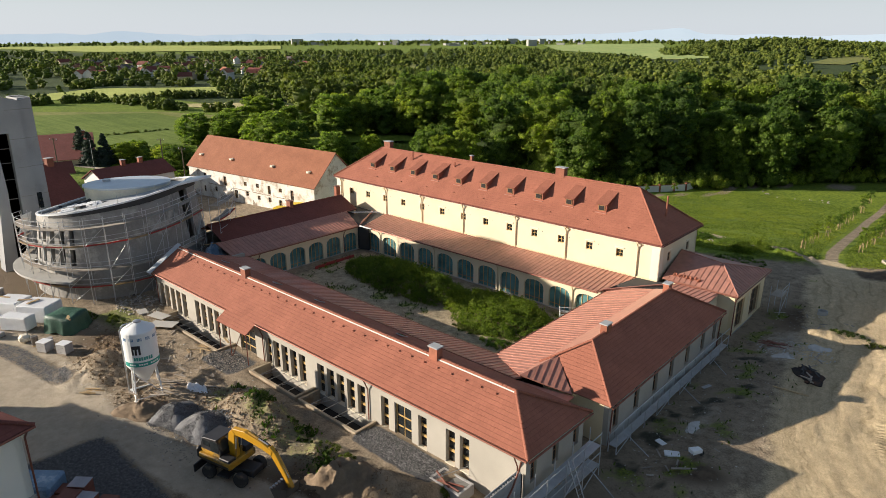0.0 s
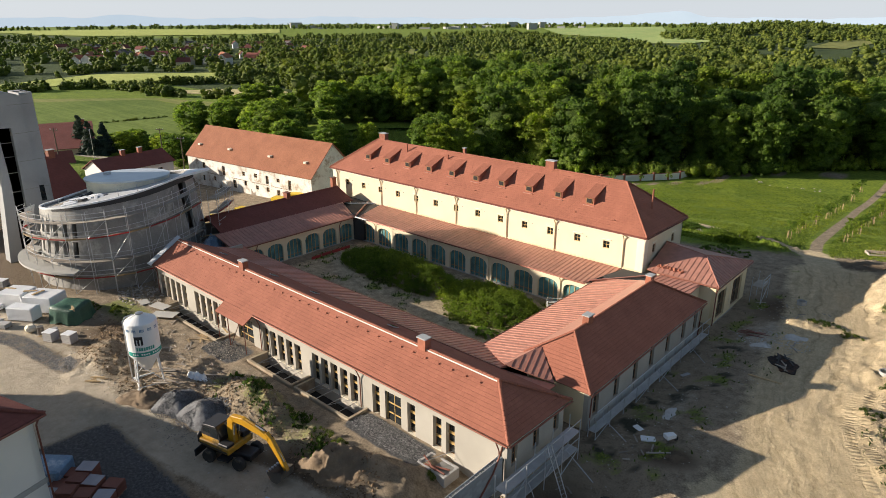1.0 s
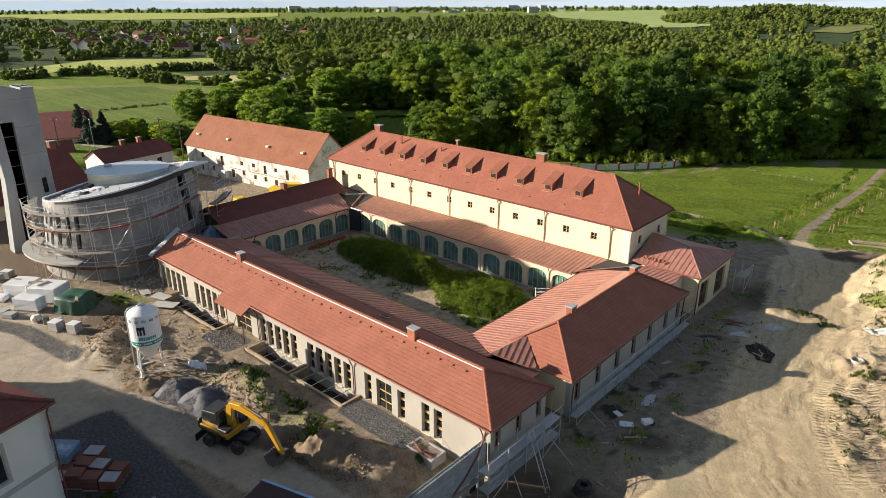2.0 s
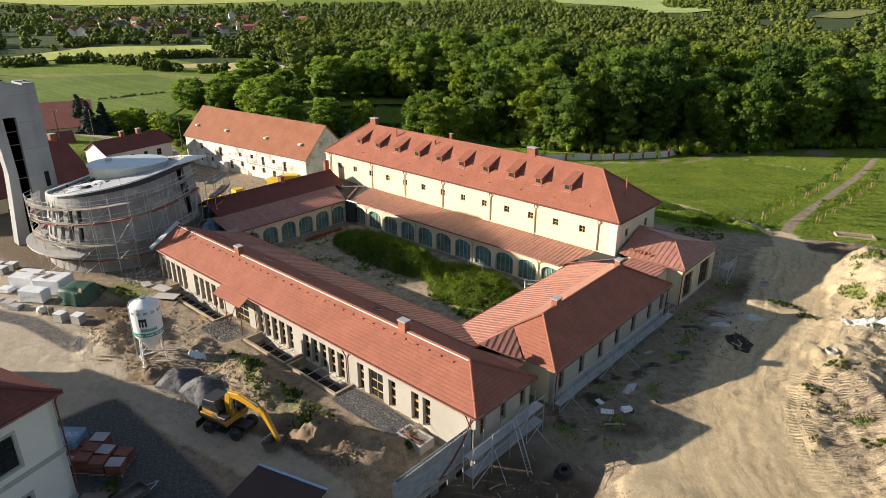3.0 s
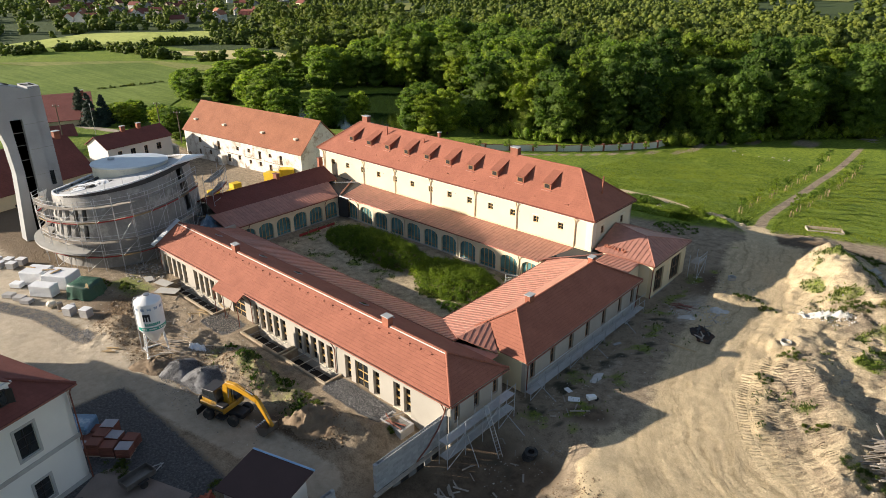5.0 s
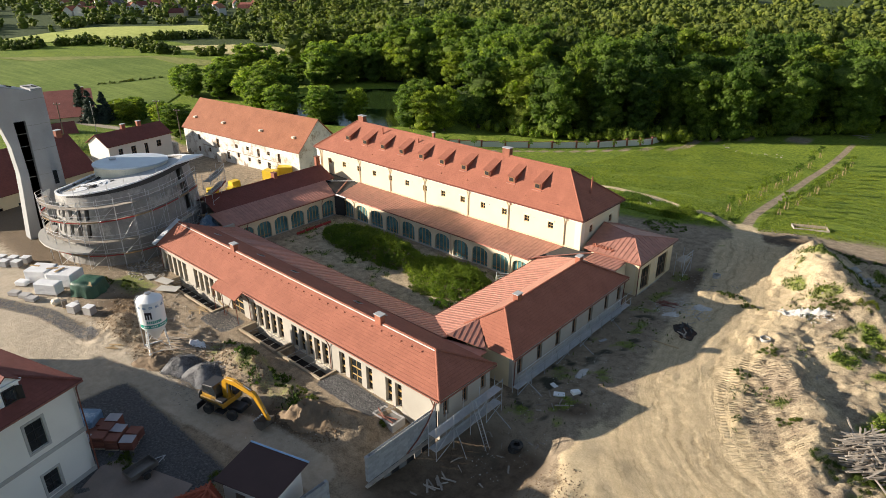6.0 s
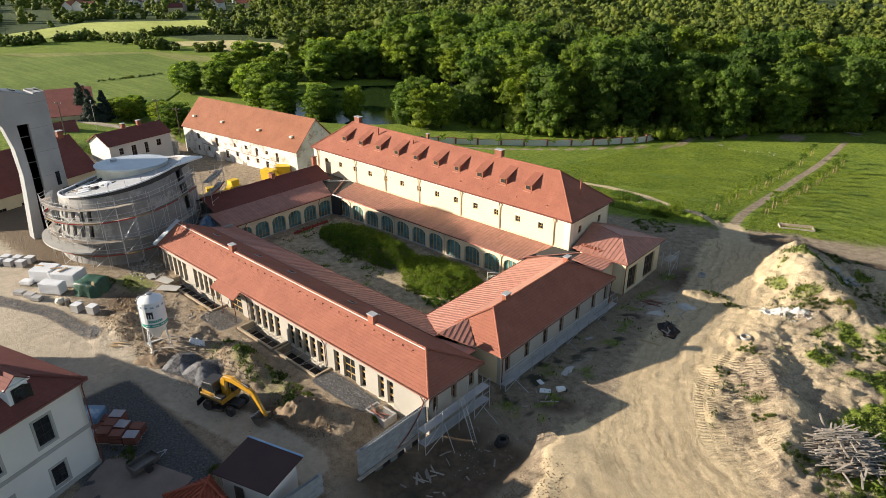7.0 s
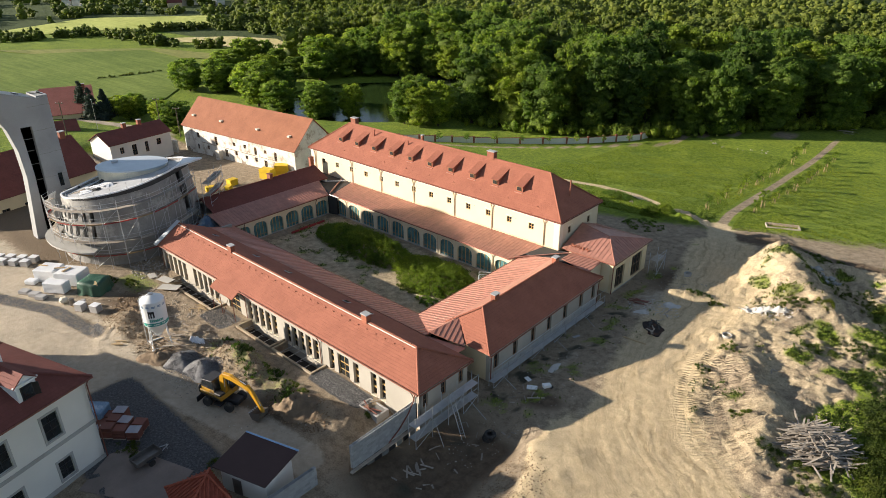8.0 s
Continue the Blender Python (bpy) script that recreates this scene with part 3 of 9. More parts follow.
def ground_mat():
    m, n, l, b = nodes("ground")
    co = n.new("ShaderNodeTexCoord").outputs["Object"]
    a1, a2, a3 = noise_tex(n, l, co, 0.12, 5, 0.6), noise_tex(n, l, co, 1.1, 7, 0.68), noise_tex(n, l, co, 7.0, 6, 0.7)

    def attr(name, width=0.22):
        at = n.new("ShaderNodeAttribute")
        at.attribute_name = name
        v = calc(n, l, "ADD", at.outputs["Fac"], calc(n, l, "MULTIPLY", calc(n, l, "SUBTRACT", a2, 0.5), 0.75))
        v = calc(n, l, "ADD", v, calc(n, l, "MULTIPLY", calc(n, l, "SUBTRACT", a3, 0.5), 0.55))
        return ramp(n, l, v, [(0.5 - width, (0, 0, 0)), (0.5 + width, (1, 1, 1))])

    def plain(name):
        at = n.new("ShaderNodeAttribute")
        at.attribute_name = name
        return at.outputs["Fac"]

    xyz = n.new("ShaderNodeCombineXYZ")
    l.new(calc(n, l, "ADD", calc(n, l, "MULTIPLY", plain("across"), 1.1), calc(n, l, "MULTIPLY", a1, 5.0)), xyz.inputs[0])
    l.new(calc(n, l, "MULTIPLY", plain("along"), 0.07), xyz.inputs[1])
    streak = noise_tex(n, l, xyz.outputs[0], 1.5, 7, 0.65)
    a4 = noise_tex(n, l, co, 28.0, 4, 0.7)
    earth = ramp(n, l, a2, [(0.25, (0.18, 0.14, 0.096)), (0.5, (0.35, 0.28, 0.198)), (0.75, (0.53, 0.432, 0.315))])
    earth = mix(n, l, 0.75, earth, ramp(n, l, a3, [(0.3, (0.5, 0.48, 0.45)), (0.7, (1.3, 1.3, 1.3))]), "MULTIPLY")
    damp_shade = ramp(n, l, a2, [(0.3, (0.085, 0.062, 0.042)), (0.7, (0.20, 0.145, 0.095))])
    sandc = ramp(n, l, a2, [(0.25, (0.53, 0.415, 0.255)), (0.75, (0.76, 0.63, 0.42))])
    sandc = mix(n, l, 0.6, sandc, ramp(n, l, a3, [(0.3, (0.6, 0.57, 0.53)), (0.7, (1.2, 1.2, 1.2))]), "MULTIPLY")
    sandc = mix(n, l, calc(n, l, "MULTIPLY", plain("lane"), 0.85), sandc, mix(n, l, 1.0, sandc, ramp(n, l, streak, [(0.32, (0.6, 0.56, 0.5)), (0.48, (0.95, 0.93, 0.9)), (0.68, (1.2, 1.18, 1.15))]), "MULTIPLY"))
    pale = ramp(n, l, a2, [(0.25, (0.43, 0.365, 0.275)), (0.75, (0.62, 0.545, 0.43))])
    pale = mix(n, l, 0.6, pale, ramp(n, l, a1, [(0.3, (0.62, 0.6, 0.58)), (0.7, (1.12, 1.1, 1.08))]), "MULTIPLY")
    grav = ramp(n, l, noise_tex(n, l, co, 4.5, 5, 0.8), [(0.3, (0.05, 0.051, 0.054)), (0.52, (0.11, 0.11, 0.112)), (0.72, (0.23, 0.225, 0.222))])
    gr = ramp(n, l, a2, [(0.28, (0.085, 0.14, 0.022)), (0.52, (0.19, 0.265, 0.036)), (0.74, (0.32, 0.37, 0.07))])
    gr = mix(n, l, 0.8, gr, ramp(n, l, a1, [(0.3, (0.7, 0.75, 0.7)), (0.7, (1.25, 1.15, 0.9))]), "MULTIPLY")
    gr = mix(n, l, 0.9, gr, ramp(n, l, a3, [(0.34, (0.42, 0.48, 0.4)), (0.66, (1.4, 1.35, 1.25))]), "MULTIPLY")
    col = mix(n, l, attr("damp_shade"), earth, damp_shade)
    col = mix(n, l, attr("dark_patch"), col, ramp(n, l, a3, [(0.3, (0.03, 0.033, 0.022)), (0.7, (0.11, 0.10, 0.07))]))
    col = mix(n, l, attr("pale"), col, pale)
    col = mix(n, l, attr("sand"), col, sandc)
    col = mix(n, l, attr("gravel", 0.12), col, grav)
    col = mix(n, l, attr("grass"), col, gr)
    col = mix(n, l, attr("wood_floor_shade"), col, ramp(n, l, a2, [(0.3, (0.03, 0.048, 0.015)), (0.7, (0.075, 0.105, 0.03))]))
    l.new(col, b.inputs["Base Color"])
    b.inputs["Roughness"].default_value = 0.95
    b.inputs["Specular IOR Level"].default_value = 0.2
    hgt = calc(n, l, "ADD", a2, calc(n, l, "MULTIPLY", a3, 0.6))
    hgt = calc(n, l, "ADD", hgt, calc(n, l, "MULTIPLY", a4, 0.25))
    hgt = calc(n, l, "ADD", hgt, calc(n, l, "MULTIPLY", calc(n, l, "MULTIPLY", streak, plain("lane")), 0.9))
    # caterpillar marks: cleat bars in columns along the drive
    cleat = calc(n, l, "PINGPONG", calc(n, l, "ADD", plain("along"), calc(n, l, "MULTIPLY", a2, 0.3)), 0.24)
    column = calc(n, l, "LESS_THAN", calc(n, l, "FRACT", calc(n, l, "MULTIPLY", plain("across"), 0.8)), 0.68)
    hgt = calc(n, l, "ADD", hgt, calc(n, l, "MULTIPLY", calc(n, l, "MULTIPLY", calc(n, l, "MULTIPLY", cleat, column), plain("tread")), 4.5))
    bump(n, l, b, hgt, 0.2)
    return m


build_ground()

# ---- building parts ----
def wall_mesh(length, z0, z1, thick, holes):
    """A wall along x, its face at y = 0 and its back at y = thick, with openings (x0, x1, z0, z1) through it."""
    xs = sorted({0.0, length, *[h[0] for h in holes], *[h[1] for h in holes]})
    zs = sorted({z0, z1, *[h[2] for h in holes], *[h[3] for h in holes]})
    bm, made = bmesh.new(), {}

    def v(x, y, z):
        k = (round(x, 4), y, round(z, 4))
        if k not in made:
            made[k] = bm.verts.new((x, y, z))
        return made[k]

    def solid(i, j):
        if not (0 <= i < len(xs) - 1 and 0 <= j < len(zs) - 1):
            return False
        cx, cz = (xs[i] + xs[i + 1]) / 2, (zs[j] + zs[j + 1]) / 2
        return not any(h[0] < cx < h[1] and h[2] < cz < h[3] for h in holes)

    for i in range(len(xs) - 1):
        for j in range(len(zs) - 1):
            if not solid(i, j):
                continue
            a, b, c, d = xs[i], xs[i + 1], zs[j], zs[j + 1]
            bm.faces.new((v(a, 0, c), v(b, 0, c), v(b, 0, d), v(a, 0, d)))
            bm.faces.new((v(b, thick, c), v(a, thick, c), v(a, thick, d), v(b, thick, d)))
            if not solid(i - 1, j):
                bm.faces.new((v(a, thick, c), v(a, 0, c), v(a, 0, d), v(a, thick, d)))
            if not solid(i + 1, j):
                bm.faces.new((v(b, 0, c), v(b, thick, c), v(b, thick, d), v(b, 0, d)))
            if not solid(i, j - 1):
                bm.faces.new((v(a, thick, c), v(b, thick, c), v(b, 0, c), v(a, 0, c)))
            if not solid(i, j + 1):
                bm.faces.new((v(a, 0, d), v(b, 0, d), v(b, thick, d), v(a, thick, d)))
    return bm


def along(a, b, z=0.0):
    """The pose of a wall from plan point a to b: x along it, y into the building on its left."""
    ang = math.degrees(math.atan2(b[1] - a[1], b[0] - a[0]))
    return pose(a[0], a[1], z, 0, 0, ang), math.dist(a, b)


def wall(name, a, b, z0, z1, mat, parent, holes=(), thick=0.4, label=""):
    m, length = along(a, b)
    return part(name, wall_mesh(length, z0, z1, thick, list(holes)), mat, parent, label, m=m), m


def slope(name, pts, mat, parent, thick=0.12, label="", seams=0.0, drop=0.0):
    """One plane of a roof. pts: 3D corners, counter-clockwise seen from above, the first two along the eave. The piece's own x runs
    along the eave, y up the slope. seams: the width of the sheet panels with their standing seams, each a piece."""
    p = [Vector(q) for q in pts]
    ex = (p[1] - p[0]).normalized()
    nz = ex.cross(p[2] - p[0]).normalized()
    if nz.z < 0:
        nz = -nz
    ey = nz.cross(ex)
    m = Matrix((ex, ey, nz)).transposed().to_4x4()
    m.translation = p[0]
    q = [((v - p[0]).dot(ex), (v - p[0]).dot(ey)) for v in p]
    bm = bmesh.new()
    prism(bm, q, -thick, -0.03 if seams else 0.0)
    ob = part(name, bm, mat, parent, label, m=m)
    if seams:
        lo, hi = min(x for x, _ in q), max(x for x, _ in q)
        k = int((hi - lo) / seams) + 1

        def span(x):
            ys = []
            for (ax, ay), (bx, by) in zip(q, q[1:] + q[:1]):
                if min(ax, bx) - 1e-9 <= x <= max(ax, bx) + 1e-9 and abs(bx - ax) > 1e-6:
                    ys.append(ay + (by - ay) * (x - ax) / (bx - ax))
            return (min(ys), max(ys)) if ys else None

        for i in range(k):
            a, b = lo + i * seams + 0.002, min(hi, lo + (i + 1) * seams) - 0.002
            if b - a < 0.05:
                continue
            sa, sb = span(a), span(b)
            if not sa or not sb:
                continue
            bm = bmesh.new()
            top = bm.faces.new([bm.verts.new(v) for v in ((a, sa[0], 0), (b, sb[0], 0), (b, sb[1], 0), (a, sa[1], 0))])
            if sa[1] - sa[0] > 0.1:
                box(bm, a, a + 0.035, sa[0], sa[1], -0.01, 0.05)
            part("roof_panel", bm, mat, ob)
    return ob


def ridge_caps(parent, a, b, mat, step=0.38, r=0.13, base=None, mortar=True):
    """Half-round ridge tiles laid end to end from a to b."""
    a, b = Vector(a), Vector(b)
    d = b - a
    n = max(1, int(d.length / step))
    ux = d.normalized()
    uy = Vector((0, 0, 1)).cross(ux).normalized()
    uz = ux.cross(uy)
    rot = Matrix((ux, uy, uz)).transposed().to_4x4()
    first = None
    for i in range(n):
        m = Matrix.Translation(a + ux * (i * d.length / n)) @ rot
        if first is None:
            bm = bmesh.new()
            k = 7
            L = d.length / n
            rows = []
            for x, rr in ((0, r), (L * 0.93, r * 1.12), (L * 0.95, r * 0.95)):
                rows.append([bm.verts.new((x, math.cos(math.pi * j / (k - 1)) * rr, math.sin(math.pi * j / (k - 1)) * rr * 0.8 - 0.03)) for j in range(k)])
            for r0, r1 in zip(rows[:-1], rows[1:]):
                for j in range(k - 1):
                    bm.faces.new((r0[j], r1[j], r1[j + 1], r0[j + 1]))
            bm.faces.new(rows[-1][::-1])
            bm.faces.new(rows[0])
            first = part("ridge_tile", bm, mat, parent, m=m)
        else:
            share("ridge_tile", first, parent, m)


def window(parent, m, x0, x1, z0, z1, depth=0.16, frame_w=0.07, mat=None, glass=None, bars=(1, 1), name="window", sill=None, bar_mat=None, label="", bar_h=0.025, jut=0.0):
    """A window in an opening of a wall at pose m: frame, panes between the bars, bars and, where given, a sill."""
    mat, glass = mat or M_WOOD_WIN, glass or M_GLASS
    bm = bmesh.new()
    w, d0, d1 = frame_w, depth, depth + 0.07
    for b in ((x0, x1, z0, z0 + w), (x0, x1, z1 - w, z1), (x0, x0 + w, z0 + w, z1 - w), (x1 - w, x1, z0 + w, z1 - w)):
        box(bm, b[0], b[1], d0, d1, b[2], b[3])
    win = part(name, bm, mat, parent, label, m=m)
    ix0, ix1, iz0, iz1 = x0 + w, x1 - w, z0 + w, z1 - w
    nx, nz = bars
    for i in range(1, nx):
        x = ix0 + (ix1 - ix0) * i / nx
        part("bar", boxed(x - 0.025, x + 0.025, d0 - 0.006, d1 - 0.01, iz0, iz1), bar_mat or mat, win)
    for j in range(1, nz):
        z = iz0 + (iz1 - iz0) * j / nz
        part("bar", boxed(ix0, ix1, d0 - 0.004 - jut, d1 - 0.008, z - bar_h, z + bar_h), bar_mat or mat, win)
    for i in range(nx):
        for j in range(nz):
            a, b = ix0 + (ix1 - ix0) * i / nx, ix0 + (ix1 - ix0) * (i + 1) / nx
            c, d = iz0 + (iz1 - iz0) * j / nz, iz0 + (iz1 - iz0) * (j + 1) / nz
            part("pane", boxed(a, b, d0 + 0.02, d0 + 0.03, c, d), glass, win)
    if sill:
        part("sill", boxed(x0 - 0.04, x1 + 0.04, -0.06, depth, z0 - 0.05, z0 + 0.003), sill, win)
    return win


def chimney(parent, x, y, z0, z1, w, d, mat=None, cap=None):
    bm = boxed(x - w / 2, x + w / 2, y - d / 2, y + d / 2, z0, z1, 0.015)
    ch = part("chimney", bm, mat or M_BRICK, parent)
    part("chimney_cap", boxed(x - w / 2 - 0.08, x + w / 2 + 0.08, y - d / 2 - 0.08, y + d / 2 + 0.08, z1 + 0.002, z1 + 0.10, 0.02), cap or M_CAP, ch)
    return ch


def arcade(parent, a, b, z0, z1, bays, mat, first=0.5, pier=0.7, spring=1.9, rise=0.9, thick=0.5):
    """An arched wall from a to b with glazed bays: pier widths between, flat-headed arches with round shoulders."""
    m, length = along(a, b)
    bm = bmesh.new()
    bw = (length - 2 * first + pier) / bays - pier
    xs = [(first + i * (bw + pier), first + i * (bw + pier) + bw) for i in range(bays)]

    def head(x0, x1, k=14):
        out = []
        for j in range(k + 1):
            t = math.pi * (1 - j / k)
            out.append(((x0 + x1) / 2 + math.copysign(abs(math.cos(t)) ** 0.85, math.cos(t)) * (x1 - x0) / 2, z0 + spring + rise * math.sin(t) ** 0.85))
        return out

    def quad(p):
        f = [bm.verts.new((x, 0, z)) for x, z in p]
        bm.faces.new(f)
        f = [bm.verts.new((x, thick, z)) for x, z in p]
        bm.faces.new(f[::-1])

    edge = 0.0
    for x0, x1 in xs + [(length, length)]:
        quad([(edge, z0), (x0, z0), (x0, z1), (edge, z1)])
        edge = x1
    for x0, x1 in xs:
        h = head(x0, x1)
        for (p, q) in zip(h[:-1], h[1:]):
            quad([p, q, (q[0], z1), (p[0], z1)])
        outline = [(x0, z0)] + h + [(x1, z0)]
        for (p, q) in zip(outline[:-1], outline[1:]):
            bm.faces.new([bm.verts.new(v) for v in ((p[0], 0, p[1]), (p[0], thick, p[1]), (q[0], thick, q[1]), (q[0], 0, q[1]))])
    for p, q in (((0, z0), (0, z1)), ((0, z1), (length, z1)), ((length, z1), (length, z0))):
        bm.faces.new([bm.verts.new(v) for v in ((p[0], 0, p[1]), (p[0], thick, p[1]), (q[0], thick, q[1]), (q[0], 0, q[1]))])
    bmesh.ops.remove_doubles(bm, verts=bm.verts[:], dist=0.0005)
    bmesh.ops.recalc_face_normals(bm, faces=bm.faces[:])
    w = part("arcade_wall", bm, mat, parent, m=m)
    for x0, x1 in xs:
        h = head(x0 - 0.01, x1 + 0.01)
        bm = bmesh.new()
        pts = [(x0 - 0.01, z0 + 0.1)] + h + [(x1 + 0.01, z0 + 0.1)]
        f = [bm.verts.new((x, 0.28, z)) for x, z in pts]
        bk = [bm.verts.new((x, 0.30, z)) for x, z in pts]
        bm.faces.new(f)
        bm.faces.new(bk[::-1])
        win = part("arched_window", bm, M_GLASS_TEAL, parent, "tall arched window, teal panes with sky reflection painted in", m=m)
        for j in range(1, 4):
            x = x0 + (x1 - x0) * j / 4
            zt = z0 + spring + rise * (1 - abs(2 * j / 4 - 1) ** 2.2) ** 0.5 - 0.02
            part("bar", boxed(x - 0.035, x + 0.035, 0.22, 0.275, z0 + 0.1, zt), M_WOOD_WIN, win)
        part("bar", boxed(x0, x1, 0.235, 0.272, z0 + 0.5, z0 + 0.57), M_WOOD_BROWN, win)
    part("plinth", boxed(-0.02, length + 0.02, -0.05, thick, z0 - 0.6, z0 + 0.1), M_CONCRETE, parent, m=m)
    return m, xs


def downpipe(parent, pts, mat=None, r=0.06, hopper=True):
    p = part("downpipe", pipe(pts, r), mat or M_COPPER, parent)
    if hopper:
        x, y, z = pts[0]
        part("hopper", boxed(x - 0.16, x + 0.16, y - 0.12, y + 0.12, z - 0.05, z + 0.2, 0.04), mat or M_COPPER, p)
    return p


def gutter(parent, a, b, mat=None, r=0.075):
    return part("gutter", pole(a, b, r, 8), mat or M_COPPER, parent)

# ---- the wings round the courtyard ----
def south_wing():
    b = thing("south_wing", "long single-storey wing with red clay tile roof and grey render", "building")
    x0 = -51.0
    groups = [(-50.45, 1.28, 5), (-42.55, 1.3, 5), (-29.6, 1.29, 5), (-21.85, 1.29, 5)]
    wins = [(gx + i * st, gx + i * st + 0.92, -0.1, 2.65) for gx, st, k in groups for i in range(k)]
    wins += [(-13.95, -13.1, 0.0, 2.7), (-9.95, -9.1, 0.0, 2.7), (-7.25, -6.4, 0.0, 2.75), (-5.95, -5.1, 0.0, 2.75)]
    doors = [(-12.45, -10.65, -0.3, 2.72), (-34.0, -31.3, -0.4, 2.55)]
    holes = [(a - x0, c - x0, z, t) for a, c, z, t in wins + doors]
    w, m = wall("front_wall", (x0, 0.45), (-0.42, 0.45), -1.2, 3.78, M_RENDER, b, holes, 0.42)
    for a, c, z, t in wins:
        window(b, m, a - x0, c - x0, z, t, 0.33, 0.05, M_WOOD_BROWN, bars=(1, 3), sill=M_CREAM_TRIM, bar_mat=M_WOOD_WIN, bar_h=0.1, jut=0.06)
    for a, c, z, t in doors:
        d = window(b, m, a - x0, c - x0, z, t, 0.2, 0.14, M_WOOD_WIN, bars=(2, 3), bar_h=0.06, name="glazed_door", label="varnished pine double door with glass panes")
        part("handle", boxed((a + c) / 2 - x0 - 0.08, (a + c) / 2 - x0 - 0.05, 0.14, 0.19, z + 1.0, z + 1.15), M_METAL, d)
    # east gable wall under the hip
    ew = [(0.5, 1.2, 1.35, 3.0), (3.1, 3.85, 1.35, 3.0), (5.75, 6.5, 1.35, 3.0)]
    w, m = wall("end_wall", (-0.42, 0.47), (-0.42, 7.6), -1.4, 3.62, M_RENDER, b, ew, 0.42)
    for h in ew:
        window(b, m, *h, 0.2, 0.08, M_WOOD_BROWN, bars=(2, 2))
    wall("back_wall", (-0.84, 7.6), (-8.0, 7.6), -1.3, 3.4, M_RENDER, b)
    wall("west_wall", (-51.0, 11.5), (-51.0, 0.9), -1.2, 3.2, M_RENDER, b)
    arcade(b, (-9.5, 11.6), (-50.6, 11.6), -1.15, 2.45, 11, M_CREAM)
    # roof planes
    slope("front_roof", [(-51.1, 0, 3.83), (0, 0, 3.83), (-3.45, 3.4, 5.95), (-51.1, 3.4, 5.95)], M_TILE, b)
    slope("hip_roof", [(0, 0, 3.83), (0, 7.95, 3.62), (-3.45, 3.4, 5.95)], M_TILE, b)
    slope("back_roof", [(0, 7.95, 3.62), (-51.1, 8.2, 3.62), (-51.1, 3.4, 5.95), (-3.45, 3.4, 5.95)], M_TILE, b)
    slope("porch_roof", [(-35.3, -1.2, 3.08), (-30.2, -1.2, 3.08), (-30.2, 0.02, 3.838), (-35.3, 0.02, 3.838)], M_TILE, b)
    slope("arcade_roof", [(-6.8, 12.1, 2.5), (-51.1, 12.1, 2.5), (-51.1, 8.1, 3.66), (-6.8, 8.1, 3.66)], M_SHEET, b, seams=0.56)
    ridge_caps(b, (-51.0, 3.4, 5.97), (-3.45, 3.4, 5.97), M_TILE, 0.36)
    ridge_caps(b, (0.02, -0.02, 3.87), (-3.45, 3.4, 5.99), M_TILE, 0.36)
    ridge_caps(b, (0.02, 7.97, 3.66), (-3.45, 3.4, 5.99), M_TILE, 0.36)
    # mortar line under the ridge tiles, snow hooks, roof windows
    part("ridge_mortar", boxed(-51.0, -3.5, 3.22, 3.26, 5.80, 5.93), M_WHITE_PL, b)
    part("ridge_mortar", boxed(-51.0, -3.5, 3.54, 3.58, 5.80, 5.93), M_WHITE_PL, b)
    hook = None
    for i in range(34):
        mm = Matrix.Translation((-49.5 + i * 1.36, 2.72, 5.56))
        if hook is None:
            hook = part("snow_hook", boxed(-0.06, 0.06, -0.09, 0.05, -0.04, 0.07, 0.02), M_TILE, b, m=mm)
        else:
            share("snow_hook", hook, b, mm)
    for x in (-45.5, -35.4, -28.4, -17.2, -13.4):
        z = 5.95 - (6.0 - 3.4) * 0.4854
        rw = part("roof_window", boxed(-0.45, 0.45, -0.33, 0.33, 0.0, 0.08, 0.02), M_METAL, b, m=pose(x, 6.0, z + 0.01, -25.9, 0, 0))
        part("pane", boxed(-0.36, 0.36, -0.26, 0.26, 0.082, 0.09), M_GLASS, rw)
    chimney(b, -10.9, 3.4, 5.2, 6.75, 0.85, 0.62)
    chimney(b, -36.9, 3.4, 5.2, 6.7, 0.85, 0.62)
    gutter(b, (-51.1, -0.08, 3.72), (-35.3, -0.08, 3.72))
    gutter(b, (-30.2, -0.08, 3.72), (-0.05, -0.08, 3.72))
    gutter(b, (0.1, 0.0, 3.72), (0.1, 7.9, 3.52))
    gutter(b, (-11.0, 12.2, 2.4), (-51.0, 12.2, 2.4))
    part("verge_flashing", boxed(-0.35, 0.55, -0.3, 4.4, 0.0, 0.06, 0.01), M_ZINC, b, "wide pale sheet-metal verge flashing", m=pose(-51.2, -0.1, 3.86, 31.6, 0, 0))
    part("fascia", boxed(-51.05, -0.1, 0.05, 0.44, 3.62, 3.7), M_CREAM_TRIM, b)
    for x in (-15.35, -1.05, -29.9, -51.0):
        downpipe(b, [(x, -0.05, 3.65), (x, 0.12, 3.3), (x + 0.02, 0.36, 2.7), (x + 0.03, 0.36, 0.0)], hopper=False, r=0.05)
    part("hose", pipe([(-0.45, -0.1, 3.6), (-0.5, -0.3, 2.9), (-0.46, -1.0, 2.0), (-0.46, -2.3, 0.9), (-0.46, -3.6, 0.25)], 0.06), M_COPPER, b, "red-brown drain hose hanging from the eave")
    for x in (-35.15, -33.2, -30.35):
        part("porch_post", pole((x, -1.05, -0.3), (x, -1.05, 3.05), 0.05), M_COPPER, b)
    part("porch_brace", pole((-33.2, -1.05, -0.25), (-32.2, -0.2, 2.9), 0.035), M_COPPER, b)
    return b


